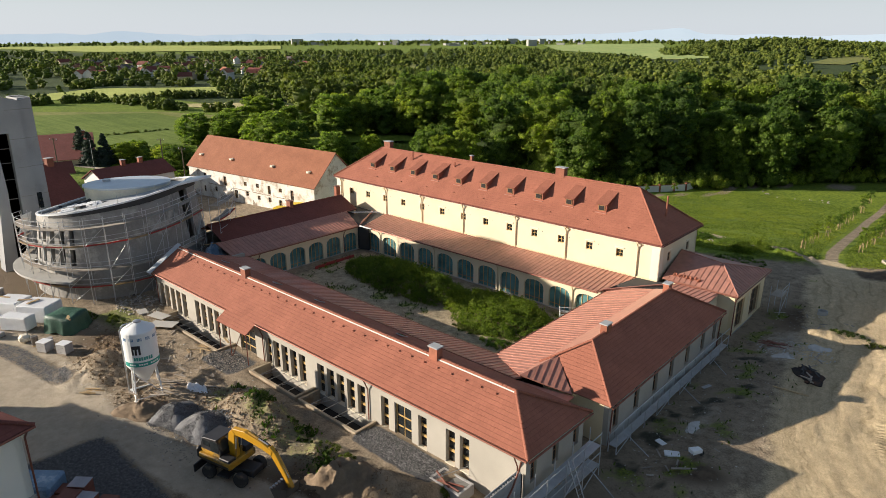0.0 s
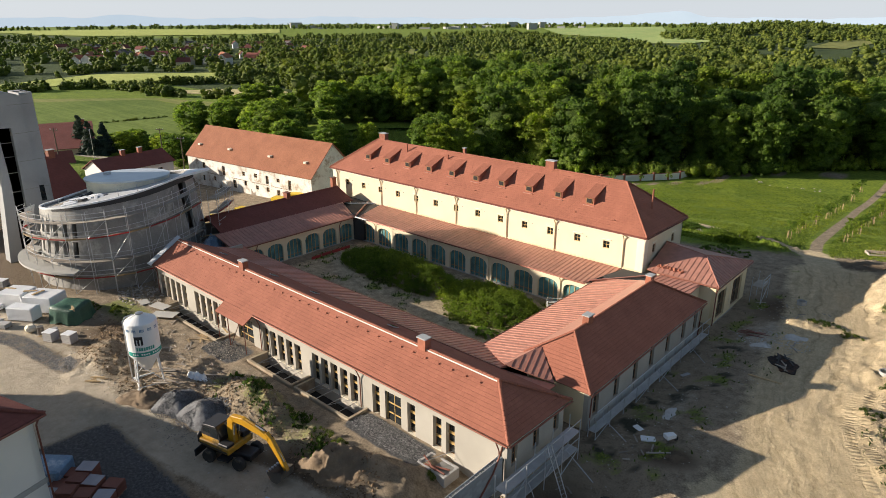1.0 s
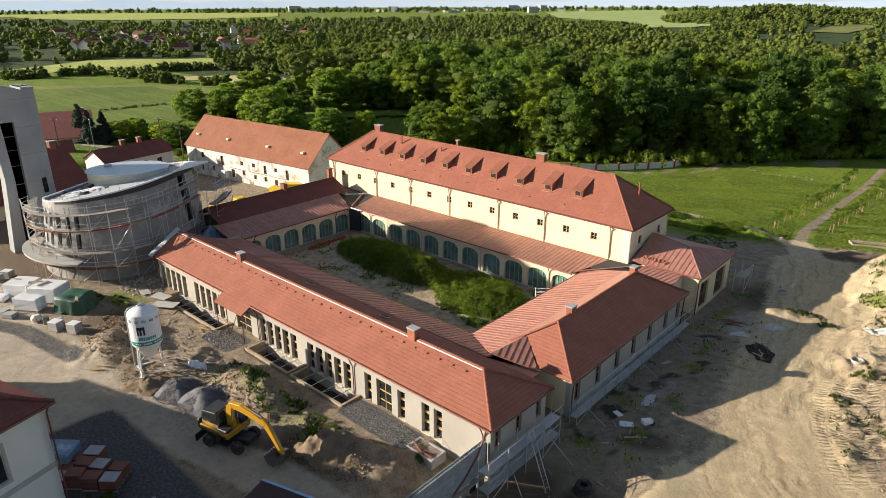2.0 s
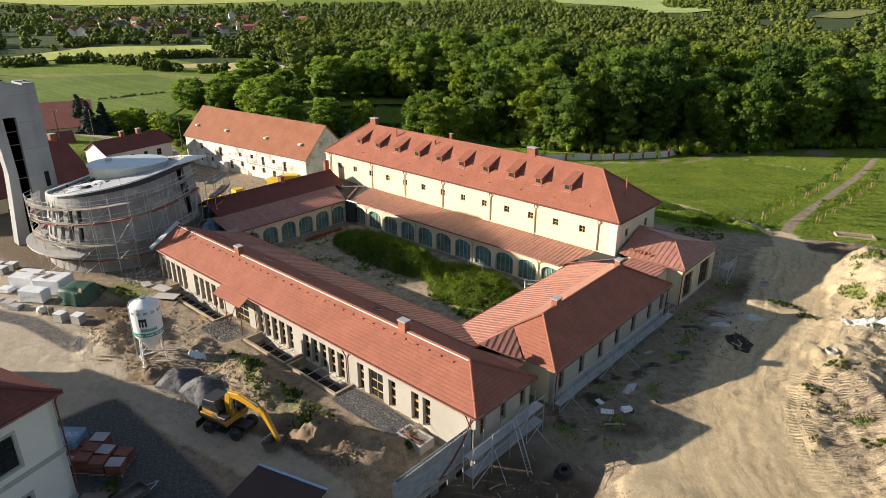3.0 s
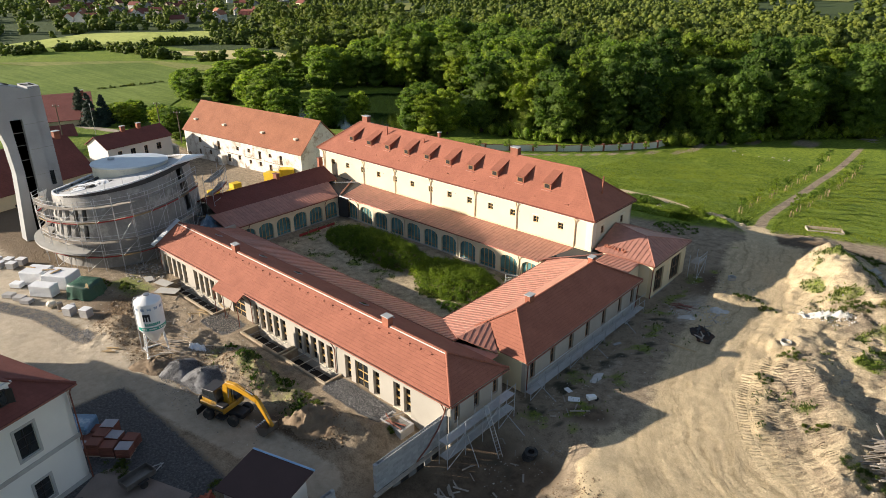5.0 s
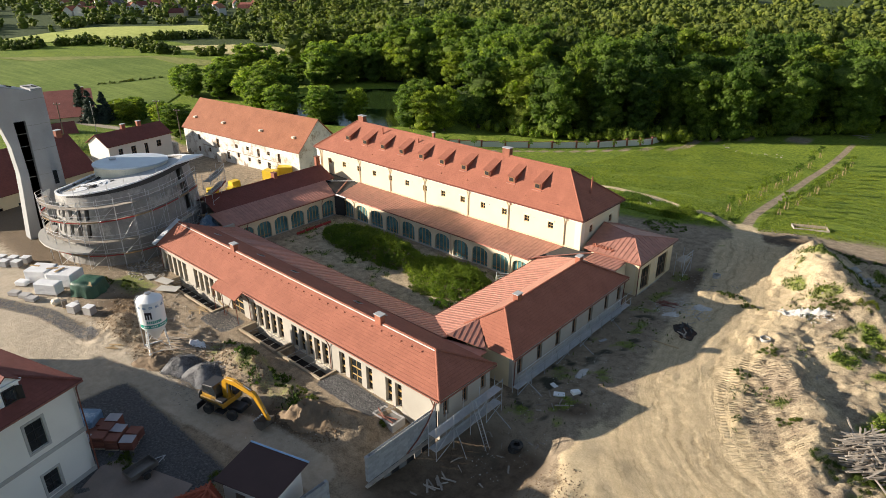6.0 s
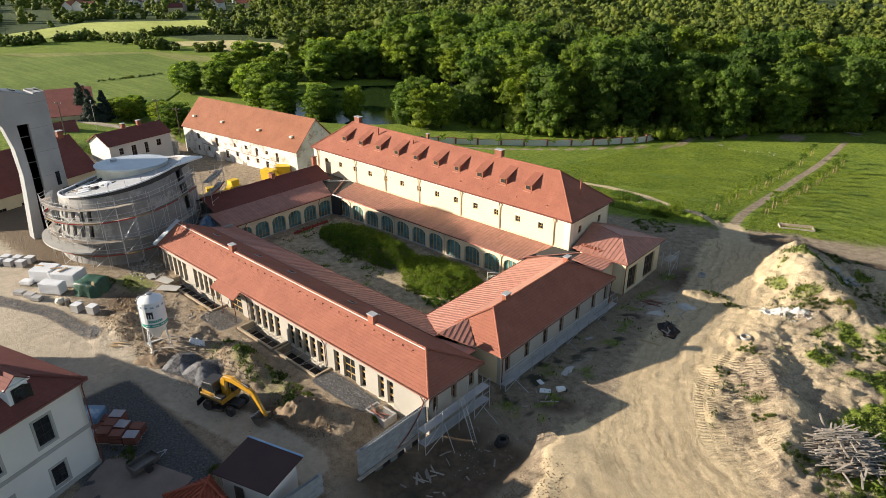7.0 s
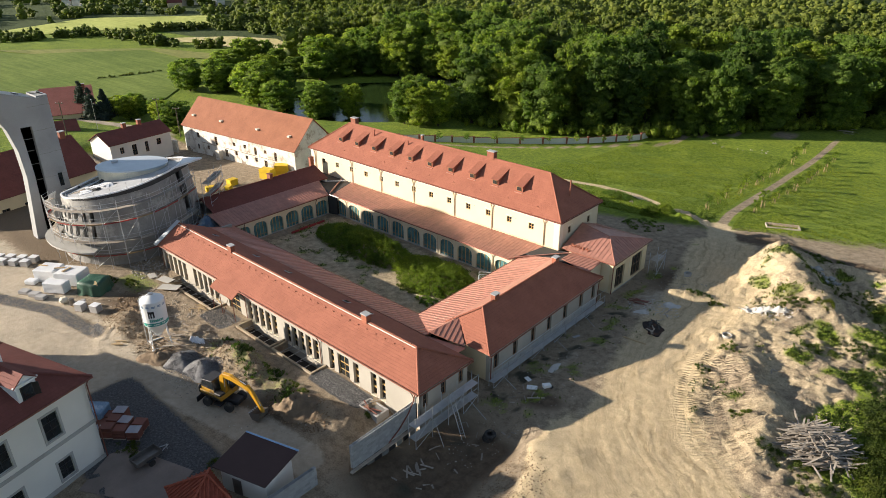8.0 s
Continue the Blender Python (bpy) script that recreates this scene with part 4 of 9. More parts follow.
def east_wing():
    b = thing("east_wing", "lower wing with red tile hip roof and scaffolded side", "building")
    ew = [(c - 11.3, c - 10.4, 0.15, 2.3) for c in (12.1, 15.6, 19.1, 22.4, 25.9, 29.6, 32.6)]
    w, m = wall("east_wall", (-0.12, 10.85), (-0.12, 33.7), -1.8, 2.75, M_RENDER, b, ew, 0.42)
    for h in ew:
        window(b, m, *h, 0.2, 0.08, M_WOOD_BROWN, bars=(2, 2))
    part("plinth", boxed(-0.118, -0.06, 10.9, 33.6, -1.8, -0.05), M_PLINTH, b, "pale grey plinth board")
    for i in range(10):
        part("plinth_joint", boxed(-0.062, -0.05, 12.0 + i * 2.3, 12.05 + i * 2.3, -1.75, -0.08), M_CONC_DARK, b)
    wall("south_wall", (-6.0, 10.85), (-0.54, 10.85), -1.6, 2.75, M_YELLOW_PL, b)
    wall("north_wall", (-0.54, 33.7), (-11.0, 33.7), -1.5, 2.6, M_CREAM, b)
    arcade(b, (-11.1, 31.0), (-11.1, 12.5), -1.15, 2.45, 5, M_CREAM)
    slope("east_roof", [(0.25, 10.45, 2.85), (0.25, 34.1, 2.85), (-3.5, 28.6, 5.9), (-3.5, 13.9, 5.9)], M_TILE, b)
    T, E, M = (-5.63, 12.25, 4.44), (-6.84, 11.45, 3.70), (-6.85, 8.75, 3.66)
    slope("south_hip", [(-3.0, 10.45, 2.85), (0.25, 10.45, 2.85), (-3.5, 13.9, 5.9), T], M_TILE, b)
    slope("north_hip", [(0.25, 34.1, 2.85), (-7.0, 34.1, 2.85), (-3.5, 28.6, 5.9)], M_TILE, b)
    # steep upper sheet, low-pitched seamed sheet over the arcade, and the little link roof to the next wing
    slope("upper_sheet", [(-6.84, 33.2, 3.66), (-6.84, 11.45, 3.70), (-3.5, 13.9, 5.89), (-3.5, 28.6, 5.89)], M_SHEET, b)
    slope("arcade_roof", [(-11.65, 33.4, 2.5), (-11.65, 11.95, 2.5), M, (-6.84, 33.2, 3.68)], M_SHEET, b, seams=0.56)
    slope("valley_roof", [E, M, T], M_SHEET, b)
    slope("valley_roof", [M, (-2.9, 10.2, 2.8), T], M_SHEET, b, seams=0.56)
    slope("valley_gutter", [(-7.2, 7.8, 3.42), (-2.2, 7.7, 3.38), (-2.7, 10.1, 2.75), (-6.9, 8.75, 3.55)], M_SHEET, b, 0.06)
    ridge_caps(b, (-3.5, 13.9, 5.93), (-3.5, 28.6, 5.93), M_TILE, 0.36)
    ridge_caps(b, (0.27, 10.43, 2.9), (-3.5, 13.9, 5.94), M_TILE, 0.36)
    ridge_caps(b, (0.27, 34.1, 2.9), (-3.5, 28.6, 5.94), M_TILE, 0.36)
    ridge_caps(b, (-6.84, 11.45, 3.76), (-3.5, 13.9, 5.94), M_TILE, 0.36)
    chimney(b, -3.6, 16.2, 5.2, 6.5, 0.6, 0.8)
    chimney(b, -3.9, 29.0, 4.9, 6.25, 0.6, 0.8)
    gutter(b, (0.34, 10.5, 2.74), (0.34, 34.0, 2.74))
    gutter(b, (-11.75, 12.2, 2.44), (-11.75, 33.2, 2.44))
    downpipe(b, [(0.34, 10.8, 2.7), (0.1, 10.95, 2.3), (0.0, 11.0, -0.8)], hopper=False)
    downpipe(b, [(0.34, 33.4, 2.7), (0.1, 33.5, 2.3), (0.0, 33.5, -0.8)], hopper=False)
    return b


def west_wing():
    b = thing("west_wing", "low wing with dark-red tile roof and arched courtyard front", "building")
    arcade(b, (-51.5, 12.0), (-51.5, 31.0), -1.15, 2.45, 6, M_CREAM, pier=0.62)
    wall("back_wall", (-62.6, 33.0), (-62.6, 11.5), -2.2, 3.2, M_RENDER, b)
    slope("arcade_roof", [(-51.1, 10.5, 2.55), (-51.1, 30.6, 2.55), (-55.6, 32.2, 3.66), (-55.6, 10.5, 3.66)], M_SHEET, b, seams=0.56)
    slope("east_roof", [(-55.5, 11.4, 3.62), (-55.5, 34.2, 3.62), (-59.1, 34.2, 5.25), (-59.1, 11.4, 5.25)], M_TILE_DARK, b)
    slope("west_roof", [(-63.0, 34.2, 3.4), (-63.0, 11.4, 3.4), (-59.1, 11.4, 5.25), (-59.1, 34.2, 5.25)], M_TILE_DARK, b)
    ridge_caps(b, (-59.1, 11.4, 5.26), (-59.1, 34.2, 5.26), M_TILE_DARK, 0.36)
    gutter(b, (-51.0, 11.0, 2.44), (-51.0, 30.5, 2.44))
    bm = bmesh.new()
    prism(bm, [(-58.9, 33.8), (-55.8, 33.8), (-55.8, 34.1), (-58.9, 34.1)], -1.2, [5.0, 3.5, 3.5, 5.0])
    part("gable_wall", bm, M_CREAM, b)
    chimney(b, -61.0, 34.9, 2.0, 6.2, 0.6, 0.8, M_BRICK, M_ORANGE_TILE)
    chimney(b, -59.2, 24.6, 4.6, 6.0, 0.95, 0.6, M_BRICK, M_ORANGE_TILE)
    for y in (13.9, 28.0):
        downpipe(b, [(-50.95, y, 2.4), (-51.25, y, 2.0), (-51.42, y, 1.6), (-51.42, y, -1.0)], hopper=False, r=0.05)
    return b


def corner_roofs():
    """Flat felted roofs where the wings meet."""
    b = thing("corner_roof", "flat black felted roof between the wings", "roof")
    bm = bmesh.new()
    prism(bm, [(-60.5, 33.2), (-55.4, 31.8), (-51.0, 30.6), (-49.6, 31.1), (-50.6, 36.45), (-60.5, 36.45)], -1.0, [3.2, 3.1, 2.5, 2.5, 2.95, 3.15])
    part("felt_deck", bm, M_BITUMEN, b)
    part("copper_ridge", pole((-51.1, 30.9, 2.62), (-54.2, 36.2, 3.15), 0.13), M_SHEET, b)
    part("white_gutter", pipe([(-56.8, 33.0, 3.3), (-55.4, 33.4, 3.25), (-52.4, 36.2, 3.25)], 0.09), M_WHITE, b)
    part("white_flashing", boxed(-50.9, -48.5, 30.55, 30.75, 2.5, 2.62), M_WHITE, b)
    b2 = thing("corner_roof", "flat black felted roof with a copper-red ridge flashing", "roof")
    bm = bmesh.new()
    prism(bm, [(-12.3, 31.2), (-11.2, 33.2), (-6.6, 33.4), (-4.6, 34.8), (-5.6, 36.9), (-10.3, 36.45)], -1.0, [2.5, 2.9, 3.1, 3.2, 3.25, 3.12])
    part("felt_deck", bm, M_BITUMEN, b2)
    part("copper_ridge", pole((-12.0, 31.6, 2.66), (-6.2, 36.2, 3.5), 0.12), M_SHEET, b2)
    slope("lean_to_roof", [(-6.3, 34.5, 3.25), (-1.5, 33.2, 3.25), (-1.4, 36.3, 3.62), (-6.0, 36.9, 3.62)], M_SHEET, b2, seams=0.56)
    part("link_wall", boxed(-1.9, -1.6, 34.2, 36.9, -1.5, 3.2), M_CREAM, b2)


def main_building():
    b = thing("main_building", "two-storey cream plastered building with red tile hip roof and dormers", "building")
    X0, X1, Y0, Y1, ZE, ZR, YR = -63.2, -7.7, 36.1, 47.3, 7.5, 12.0, 41.7
    wx = [-59.3 + i * 3.875 for i in range(13)]
    holes = [(x - 0.42 + 62.8, x + 0.42 + 62.8, 5.05, 5.95) for x in wx]
    w, m = wall("south_wall", (-62.8, 36.5), (-8.1, 36.5), -1.2, 7.36, M_CREAM, b, holes, 0.5)
    for h in holes:
        window(b, m, *h, 0.12, 0.07, M_WOOD_WIN, bars=(2, 2))
        part("lintel_moulding", boxed(h[0] - 0.18, h[1] + 0.18, -0.07, -0.002, 6.12, 6.24, 0.015), M_CREAM_TRIM, b, m=m)
    for x in wx[:12]:
        part("vent", pole((x + 1.2 + 62.8, -0.03, 5.95), (x + 1.2 + 62.8, 0.02, 5.95), 0.05, 8), M_STEEL_WORN, b, m=m)
    eh = [(2.2, 3.0, 4.95, 6.0), (7.4, 8.2, 4.95, 6.0)]
    w, m = wall("east_wall", (-8.1, 36.5), (-8.1, 46.9), -1.2, 7.36, M_CREAM, b, eh, 0.5)
    for h in eh:
        window(b, m, *h, 0.12, 0.07, M_WOOD_BROWN, bars=(2, 2))
        part("lintel_moulding", boxed(h[0] - 0.2, h[1] + 0.2, -0.08, -0.002, 6.2, 6.34, 0.015), M_CREAM_TRIM, b, m=m)
    wall("north_wall", (-8.1, 46.9), (-62.8, 46.9), -4.0, 7.36, M_CREAM, b)
    wall("west_wall", (-62.8, 46.9), (-62.8, 36.5), -4.0, 7.36, M_CREAM, b)
    # corner strip, cornice, base band
    part("corner_strip", boxed(-8.98, -8.06, 36.43, 36.497, 2.9, 7.1), M_CREAM_TRIM, b)
    part("corner_strip", boxed(-8.097, -8.03, 36.43, 37.3, 2.9, 7.1), M_CREAM_TRIM, b)
    part("corner_strip", boxed(-62.84, -61.9, 36.43, 36.497, 2.9, 7.1), M_CREAM_TRIM, b)
    bm = bmesh.new()
    for k, (o, z0, z1) in enumerate(((0.12, 7.0, 7.14), (0.22, 7.14, 7.27), (0.34, 7.27, 7.4))):
        prism(bm, [(-62.8 - o, 36.5 - o), (-8.1 + o, 36.5 - o), (-8.1 + o, 46.9 + o), (-62.8 - o, 46.9 + o)], z0, z1)
    part("cornice", bm, M_CREAM_TRIM, b)
    part("base_band", boxed(-50.0, -8.06, 36.40, 36.494, 2.85, 3.3), M_YELLOW_PL, b)
    RX0, RX1 = -57.4, -13.4
    slope("south_roof", [(X0, Y0, ZE), (X1, Y0, ZE), (RX1, YR, ZR), (RX0, YR, ZR)], M_TILE, b)
    slope("east_hip", [(X1, Y0, ZE), (X1, Y1, ZE), (RX1, YR, ZR)], M_TILE, b)
    slope("north_roof", [(X1, Y1, ZE), (X0, Y1, ZE), (RX0, YR, ZR), (RX1, YR, ZR)], M_TILE, b)
    slope("west_hip", [(X0, Y1, ZE), (X0, Y0, ZE), (RX0, YR, ZR)], M_TILE, b)
    ridge_caps(b, (RX0, YR, ZR + 0.02), (RX1, YR, ZR + 0.02), M_TILE, 0.4, 0.15)
    for cx, cy, rx in ((X0, Y0, RX0), (X1, Y0, RX1), (X1, Y1, RX1)):
        ridge_caps(b, (cx, cy, ZE + 0.05), (rx, YR, ZR + 0.03), M_TILE, 0.4, 0.14)
    chimney(b, -56.3, 42.0, 11.4, 13.0, 1.3, 0.8)
    chimney(b, -24.3, 41.9, 11.4, 13.0, 1.3, 0.8)
    chimney(b, -39.7, 42.6, 10.5, 12.6, 0.4, 0.4)
    k = (ZR - ZE) / (YR - Y0)
    # dormers
    for i in range(10):
        dormer(b, -56.2 + i * 4.42, 38.35, ZE + (38.35 - Y0) * k)
    for i in range(9):
        x = -54.0 + i * 5.2
        part("roof_vent", boxed(-0.1, 0.1, -0.12, 0.1, 0, 0.12, 0.03), M_BRICK, b, m=pose(x, 37.2, ZE + 1.1 * k - 0.02))
    for y, x in ((41.7, -10.0), (40.6, -41.2), (40.6, -49.6)):
        part("roof_vent", pole((x, y, 9.2), (x, y, min(12.3, 10.3 + abs(x + 25) * 0.09)), 0.11, 8), M_TILE, b)
    gutter(b, (X0, Y0 - 0.08, ZE - 0.1), (X1, Y0 - 0.08, ZE - 0.1), M_TILE_DARK)
    gutter(b, (X1 + 0.08, Y0, ZE - 0.1), (X1 + 0.08, Y1, ZE - 0.1), M_TILE_DARK)
    for x in (-61.6, -51.3, -43.8, -36.0, -27.2, -19.8, -10.6):
        downpipe(b, [(x, 36.1, 7.2), (x, 36.36, 6.75), (x, 36.40, 6.3), (x, 36.40, 3.1)], M_PIPE_CREAM, 0.07)
    # arcade on the courtyard side
    m, xs = arcade(b, (-50.9, 31.35), (-11.8, 31.35), -1.15, 2.42, 11, M_CREAM, first=0.55, pier=0.75)
    slope("arcade_roof", [(-50.6, 30.9, 2.55), (-12.2, 30.9, 2.55), (-10.4, 36.47, 3.12), (-51.6, 36.47, 3.02)], M_SHEET, b, seams=0.56)
    gutter(b, (-50.6, 30.82, 2.45), (-12.2, 30.82, 2.45))
    for i in (0, 3, 6, 9, 10):
        x = -50.9 + xs[i][1] + 0.37
        downpipe(b, [(x, 30.95, 2.3), (x, 31.15, 2.0), (x, 31.27, 1.7), (x, 31.27, -1.0)], M_PIPE_CREAM, 0.06)
    return b


def dormer(parent, x, y, z):
    """A small shed dormer with a square window in its front."""
    w, h = 0.62, 0.95
    k = 0.8036
    bm = bmesh.new()
    back = 2.6
    prof = [(y, z), (y, z + h), (y + back, z + h + back * 0.42), (y + back, z + back * k * 0.6)]
    lo = [bm.verts.new((x - w, a, c)) for a, c in prof]
    hi = [bm.verts.new((x + w, a, c)) for a, c in prof]
    bm.faces.new(lo)
    bm.faces.new(hi[::-1])
    for i in range(4):
        j = (i + 1) % 4
        bm.faces.new((lo[j], lo[i], hi[i], hi[j]))
    d = part("dormer", bm, M_TILE, parent)
    slope("dormer_roof", [(x - w - 0.1, y - 0.16, z + h - 0.04), (x + w + 0.1, y - 0.16, z + h - 0.04), (x + w + 0.1, y + back, z + h + back * 0.42 + 0.04), (x - w - 0.1, y + back, z + h + back * 0.42 + 0.04)], M_TILE, d, 0.09)
    mm = pose(x, y - 0.05, z + 0.02)
    part("frame", boxed(-0.44, 0.44, -0.02, 0.05, 0.12, 0.82, 0.02), M_WOOD_BROWN, d, m=mm)
    # solid black plate in place of the unlit room behind
    part("pane", boxed(-0.33, 0.33, -0.05, -0.022, 0.22, 0.72), M_DARK, d, "dormer window, its dark inside painted on", m=mm)
    part("flashing", boxed(-0.75, 0.75, -0.22, 0.0, -0.16, -0.08, 0.02), M_SHEET, d, m=mm)


def pavilion():
    b = thing("pavilion", "square corner pavilion with pink sheet-metal hip roof", "building")
    h = [(1.0, 3.5, -0.7, 2.5), (5.6, 8.6, -0.7, 2.6)]
    w, m = wall("east_wall", (0.12, 37.0), (0.12, 47.0), -1.9, 3.6, M_YELLOW_PL, b, h, 0.4)
    for q in h:
        window(b, m, *q, 0.2, 0.1, M_WOOD_BROWN, bars=(3, 2))
    w, m = wall("south_wall", (-6.6, 37.0), (-0.29, 37.0), -1.9, 3.6, M_CREAM, b)
    wall("north_wall", (-0.29, 47.0), (-8.0, 47.0), -2.5, 3.6, M_CREAM, b)
    A, Bp = (-2.7, 40.7, 5.5), (-8.0, 42.4, 5.5)
    slope("south_roof", [(-7.6, 36.6, 3.72), (0.5, 36.6, 3.72), A], M_SHEET, b, seams=0.6)
    slope("south_roof", [(-7.6, 36.6, 3.72), A, Bp], M_SHEET, b)
    slope("east_roof", [(0.5, 36.6, 3.72), (0.5, 47.4, 3.72), A], M_SHEET, b, seams=0.6)
    slope("north_roof", [(0.5, 47.4, 3.72), (-8.0, 47.4, 3.72), Bp], M_SHEET, b, seams=0.6)
    slope("north_roof", [(0.5, 47.4, 3.72), Bp, A], M_SHEET, b)
    for p in ((0.5, 36.6, 3.76), (0.5, 47.4, 3.76)):
        part("hip_flashing", pole(p, (A[0], A[1], A[2] + 0.03), 0.06), M_SHEET, b)
    part("hip_flashing", pole(A, Bp, 0.06), M_SHEET, b)
    part("plinth", boxed(-6.6, 0.2, 36.94, 47.05, -2.2, -0.9), M_CONCRETE, b)
    gutter(b, (0.58, 36.6, 3.62), (0.58, 47.4, 3.62))
    gutter(b, (-7.0, 36.52, 3.62), (0.5, 36.52, 3.62))
    downpipe(b, [(0.5, 36.75, 3.55), (0.3, 36.85, 3.2), (0.22, 36.95, 2.8), (0.22, 36.95, -1.0)], hopper=False)
    part("cross_mark", boxed(0.14, 0.17, 41.75, 41.85, 0.2, 2.6), M_CREAM_TRIM, b)
    # a row of ridge tiles left lying on the roof
    t = None
    for i in range(9):
        mm = pose(-6.6 + i * 0.33 + 0.1 * math.sin(i * 5), 37.5 + 0.14 * math.sin(i * 3), 4.08, 24, 0, 40 * math.sin(i * 2.2))
        if t is None:
            t = part("ridge_tile", pole((0, -0.2, 0.05), (0, 0.2, 0.05), 0.16, 8), M_BRICK, b, m=mm)
        else:
            share("ridge_tile", t, b, mm)
    return b


south_wing()
east_wing()
west_wing()
corner_roofs()
main_building()
pavilion()

# ---- the round concrete building, its tower and scaffold ----
def offset(pts, d):
    n, out = len(pts), []
    for i in range(n):
        t = Vector(pts[(i + 1) % n]) - Vector(pts[i - 1])
        t.normalize()
        out.append((pts[i][0] + t.y * d, pts[i][1] - t.x * d))
    return out


ROUND = spline([(-70.2, -3.6), (-68.3, -6.6), (-63.6, -7.4), (-59.0, -5.9), (-56.2, -3.0), (-55.2, 0.8), (-56.2, 5.0), (-58.6, 9.2), (-61.9, 13.2), (-67.0, 13.4), (-72.5, 9.0), (-73.0, 2.0)], 6)


def round_top(x, y):
    return 8.5 + 0.14 * (x + 68.5) + 0.085 * (y + 6.6)


TOP = offset(ROUND, -1.3)


def round_building():
    b = thing("round_building", "unfinished oval concrete hall with a slanting white-edged roof", "building")
    n = len(ROUND)
    inner = offset(ROUND, -0.45)
    levels = [-1.2, 0.0, 3.9, 5.8, 6.2, 8.0]
    slots = {8, 10, 12, 14, 16, 18}

    def solid(i, j):
        i %= n
        if j < 0 or j > 5:
            return False
        if i in slots and j in (2, 4):
            return False
        if i in (42, 43) and 2 <= j <= 5:
            return False
        return True

    bm = bmesh.new()
    made = {}

    def v(i, j, s):
        i %= n
        k = (i, j, s)
        if k not in made:
            p = (ROUND, inner)[s][i]
            z = levels[j] if j < 6 else round_top(*TOP[i])
            f = max(0.0, (z + 0.5) / 10.0)
            p = (p[0] + (TOP[i][0] - ROUND[i][0]) * f, p[1] + (TOP[i][1] - ROUND[i][1]) * f)
            made[k] = bm.verts.new((*p, z))
        return made[k]

    for i in range(n):
        for j in range(6):
            if not solid(i, j):
                continue
            bm.faces.new((v(i, j, 0), v(i + 1, j, 0), v(i + 1, j + 1, 0), v(i, j + 1, 0)))
            bm.faces.new((v(i + 1, j, 1), v(i, j, 1), v(i, j + 1, 1), v(i + 1, j + 1, 1)))
            if not solid(i - 1, j):
                bm.faces.new((v(i, j, 1), v(i, j, 0), v(i, j + 1, 0), v(i, j + 1, 1)))
            if not solid(i + 1, j):
                bm.faces.new((v(i + 1, j, 0), v(i + 1, j, 1), v(i + 1, j + 1, 1), v(i + 1, j + 1, 0)))
            if not solid(i, j - 1):
                bm.faces.new((v(i, j, 1), v(i + 1, j, 1), v(i + 1, j, 0), v(i, j, 0)))
            if not solid(i, j + 1):
                bm.faces.new((v(i, j + 1, 0), v(i + 1, j + 1, 0), v(i + 1, j + 1, 1), v(i, j + 1, 1)))
    part("curved_wall", bm, M_CONC_RAW, b, "bare grey concrete wall, stained", smooth=False)
    bm = bmesh.new()
    deck = offset(TOP, -0.4)
    prism(bm, deck, [round_top(*p) - 0.7 for p in deck], [round_top(*p) - 0.26 for p in deck])
    part("roof_deck", bm, M_MEMBRANE, b, "grey sheeted roof deck")
    # white upstand round the edge, dark foil band below it on the high side
    o, i2 = offset(TOP, 0.1), offset(TOP, -0.14)
    bm = bmesh.new()
    rows = []
    for k in range(n):
        z = round_top(*TOP[k])
        rows.append([bm.verts.new(q) for q in ((*o[k], z - 0.05), (*o[k], z + 0.14), (*i2[k], z + 0.14), (*i2[k], z - 0.65))])
    for k in range(n):
        for q in range(3):
            bm.faces.new((rows[k][q], rows[(k + 1) % n][q], rows[(k + 1) % n][q + 1], rows[k][q + 1]))
    part("edge_flashing", bm, M_WHITE_FOIL, b, "white sheet-metal roof edge")
    o2 = offset(TOP, 0.07)
    bm = bmesh.new()
    for k in range(14, 50):
        h = 0.25 + 0.45 * min(1.0, (k - 14) / 20)
        p, q = o2[k], o2[(k + 1) % n]
        zp, zq = round_top(*p) - 0.05, round_top(*q) - 0.05
        bm.faces.new([bm.verts.new(w) for w in ((*p, zp - h), (*q, zq - h), (*q, zq), (*p, zp))])
    part("edge_band", bm, M_BITUMEN, b, "black foil band under the roof edge")
    # drum
    c, rx, ry, turn = (-68.0, 5.6), 5.3, 4.3, radians(41)
    ring = []
    for k in range(48):
        a = 2 * math.pi * k / 48
        ring.append((c[0] + math.cos(a) * rx * math.cos(turn) - math.sin(a) * ry * math.sin(turn), c[1] + math.cos(a) * rx * math.sin(turn) + math.sin(a) * ry * math.cos(turn)))
    bm = bmesh.new()
    prism(bm, ring, 7.6, [10.5 + 0.03 * (p[0] - c[0]) for p in ring])
    part("drum", bm, M_DRUM, b, "cream foil-wrapped drum")
    bm = bmesh.new()
    ring2 = offset(ring, 0.18)
    prism(bm, ring2, [10.45 + 0.03 * (p[0] - c[0]) for p in ring2], [10.65 + 0.03 * (p[0] - c[0]) for p in ring2])
    part("drum_roof", bm, M_ZINC, b, "pale blue-grey flat drum roof")
    part("roof_hatch", pole((-71.0, 4.2, 10.5), (-71.0, 4.2, 10.85), 0.5, 12), M_METAL, b)
    # balcony slab on the south-west
    seg = list(range(3, 21))
    outer = offset(ROUND, 2.1)
    out = [outer[k] for k in seg]
    bm = bmesh.new()
    ins = [ROUND[k] for k in seg]
    prism(bm, [ins[0]] + out + [ins[-1]] + ins[-2:0:-1], 2.75, 3.0)
    part("balcony_slab", bm, M_CONCRETE, b, "curved cantilevered concrete balcony slab")
    # upright sheets leaning on the balcony end
    part("leaning_board", boxed(-0.05, 0.05, -0.9, 0.9, 0, 2.6), M_WHITE_FOIL, b, m=pose(-71.8, -6.2, 5.6, 0, 18, 40))
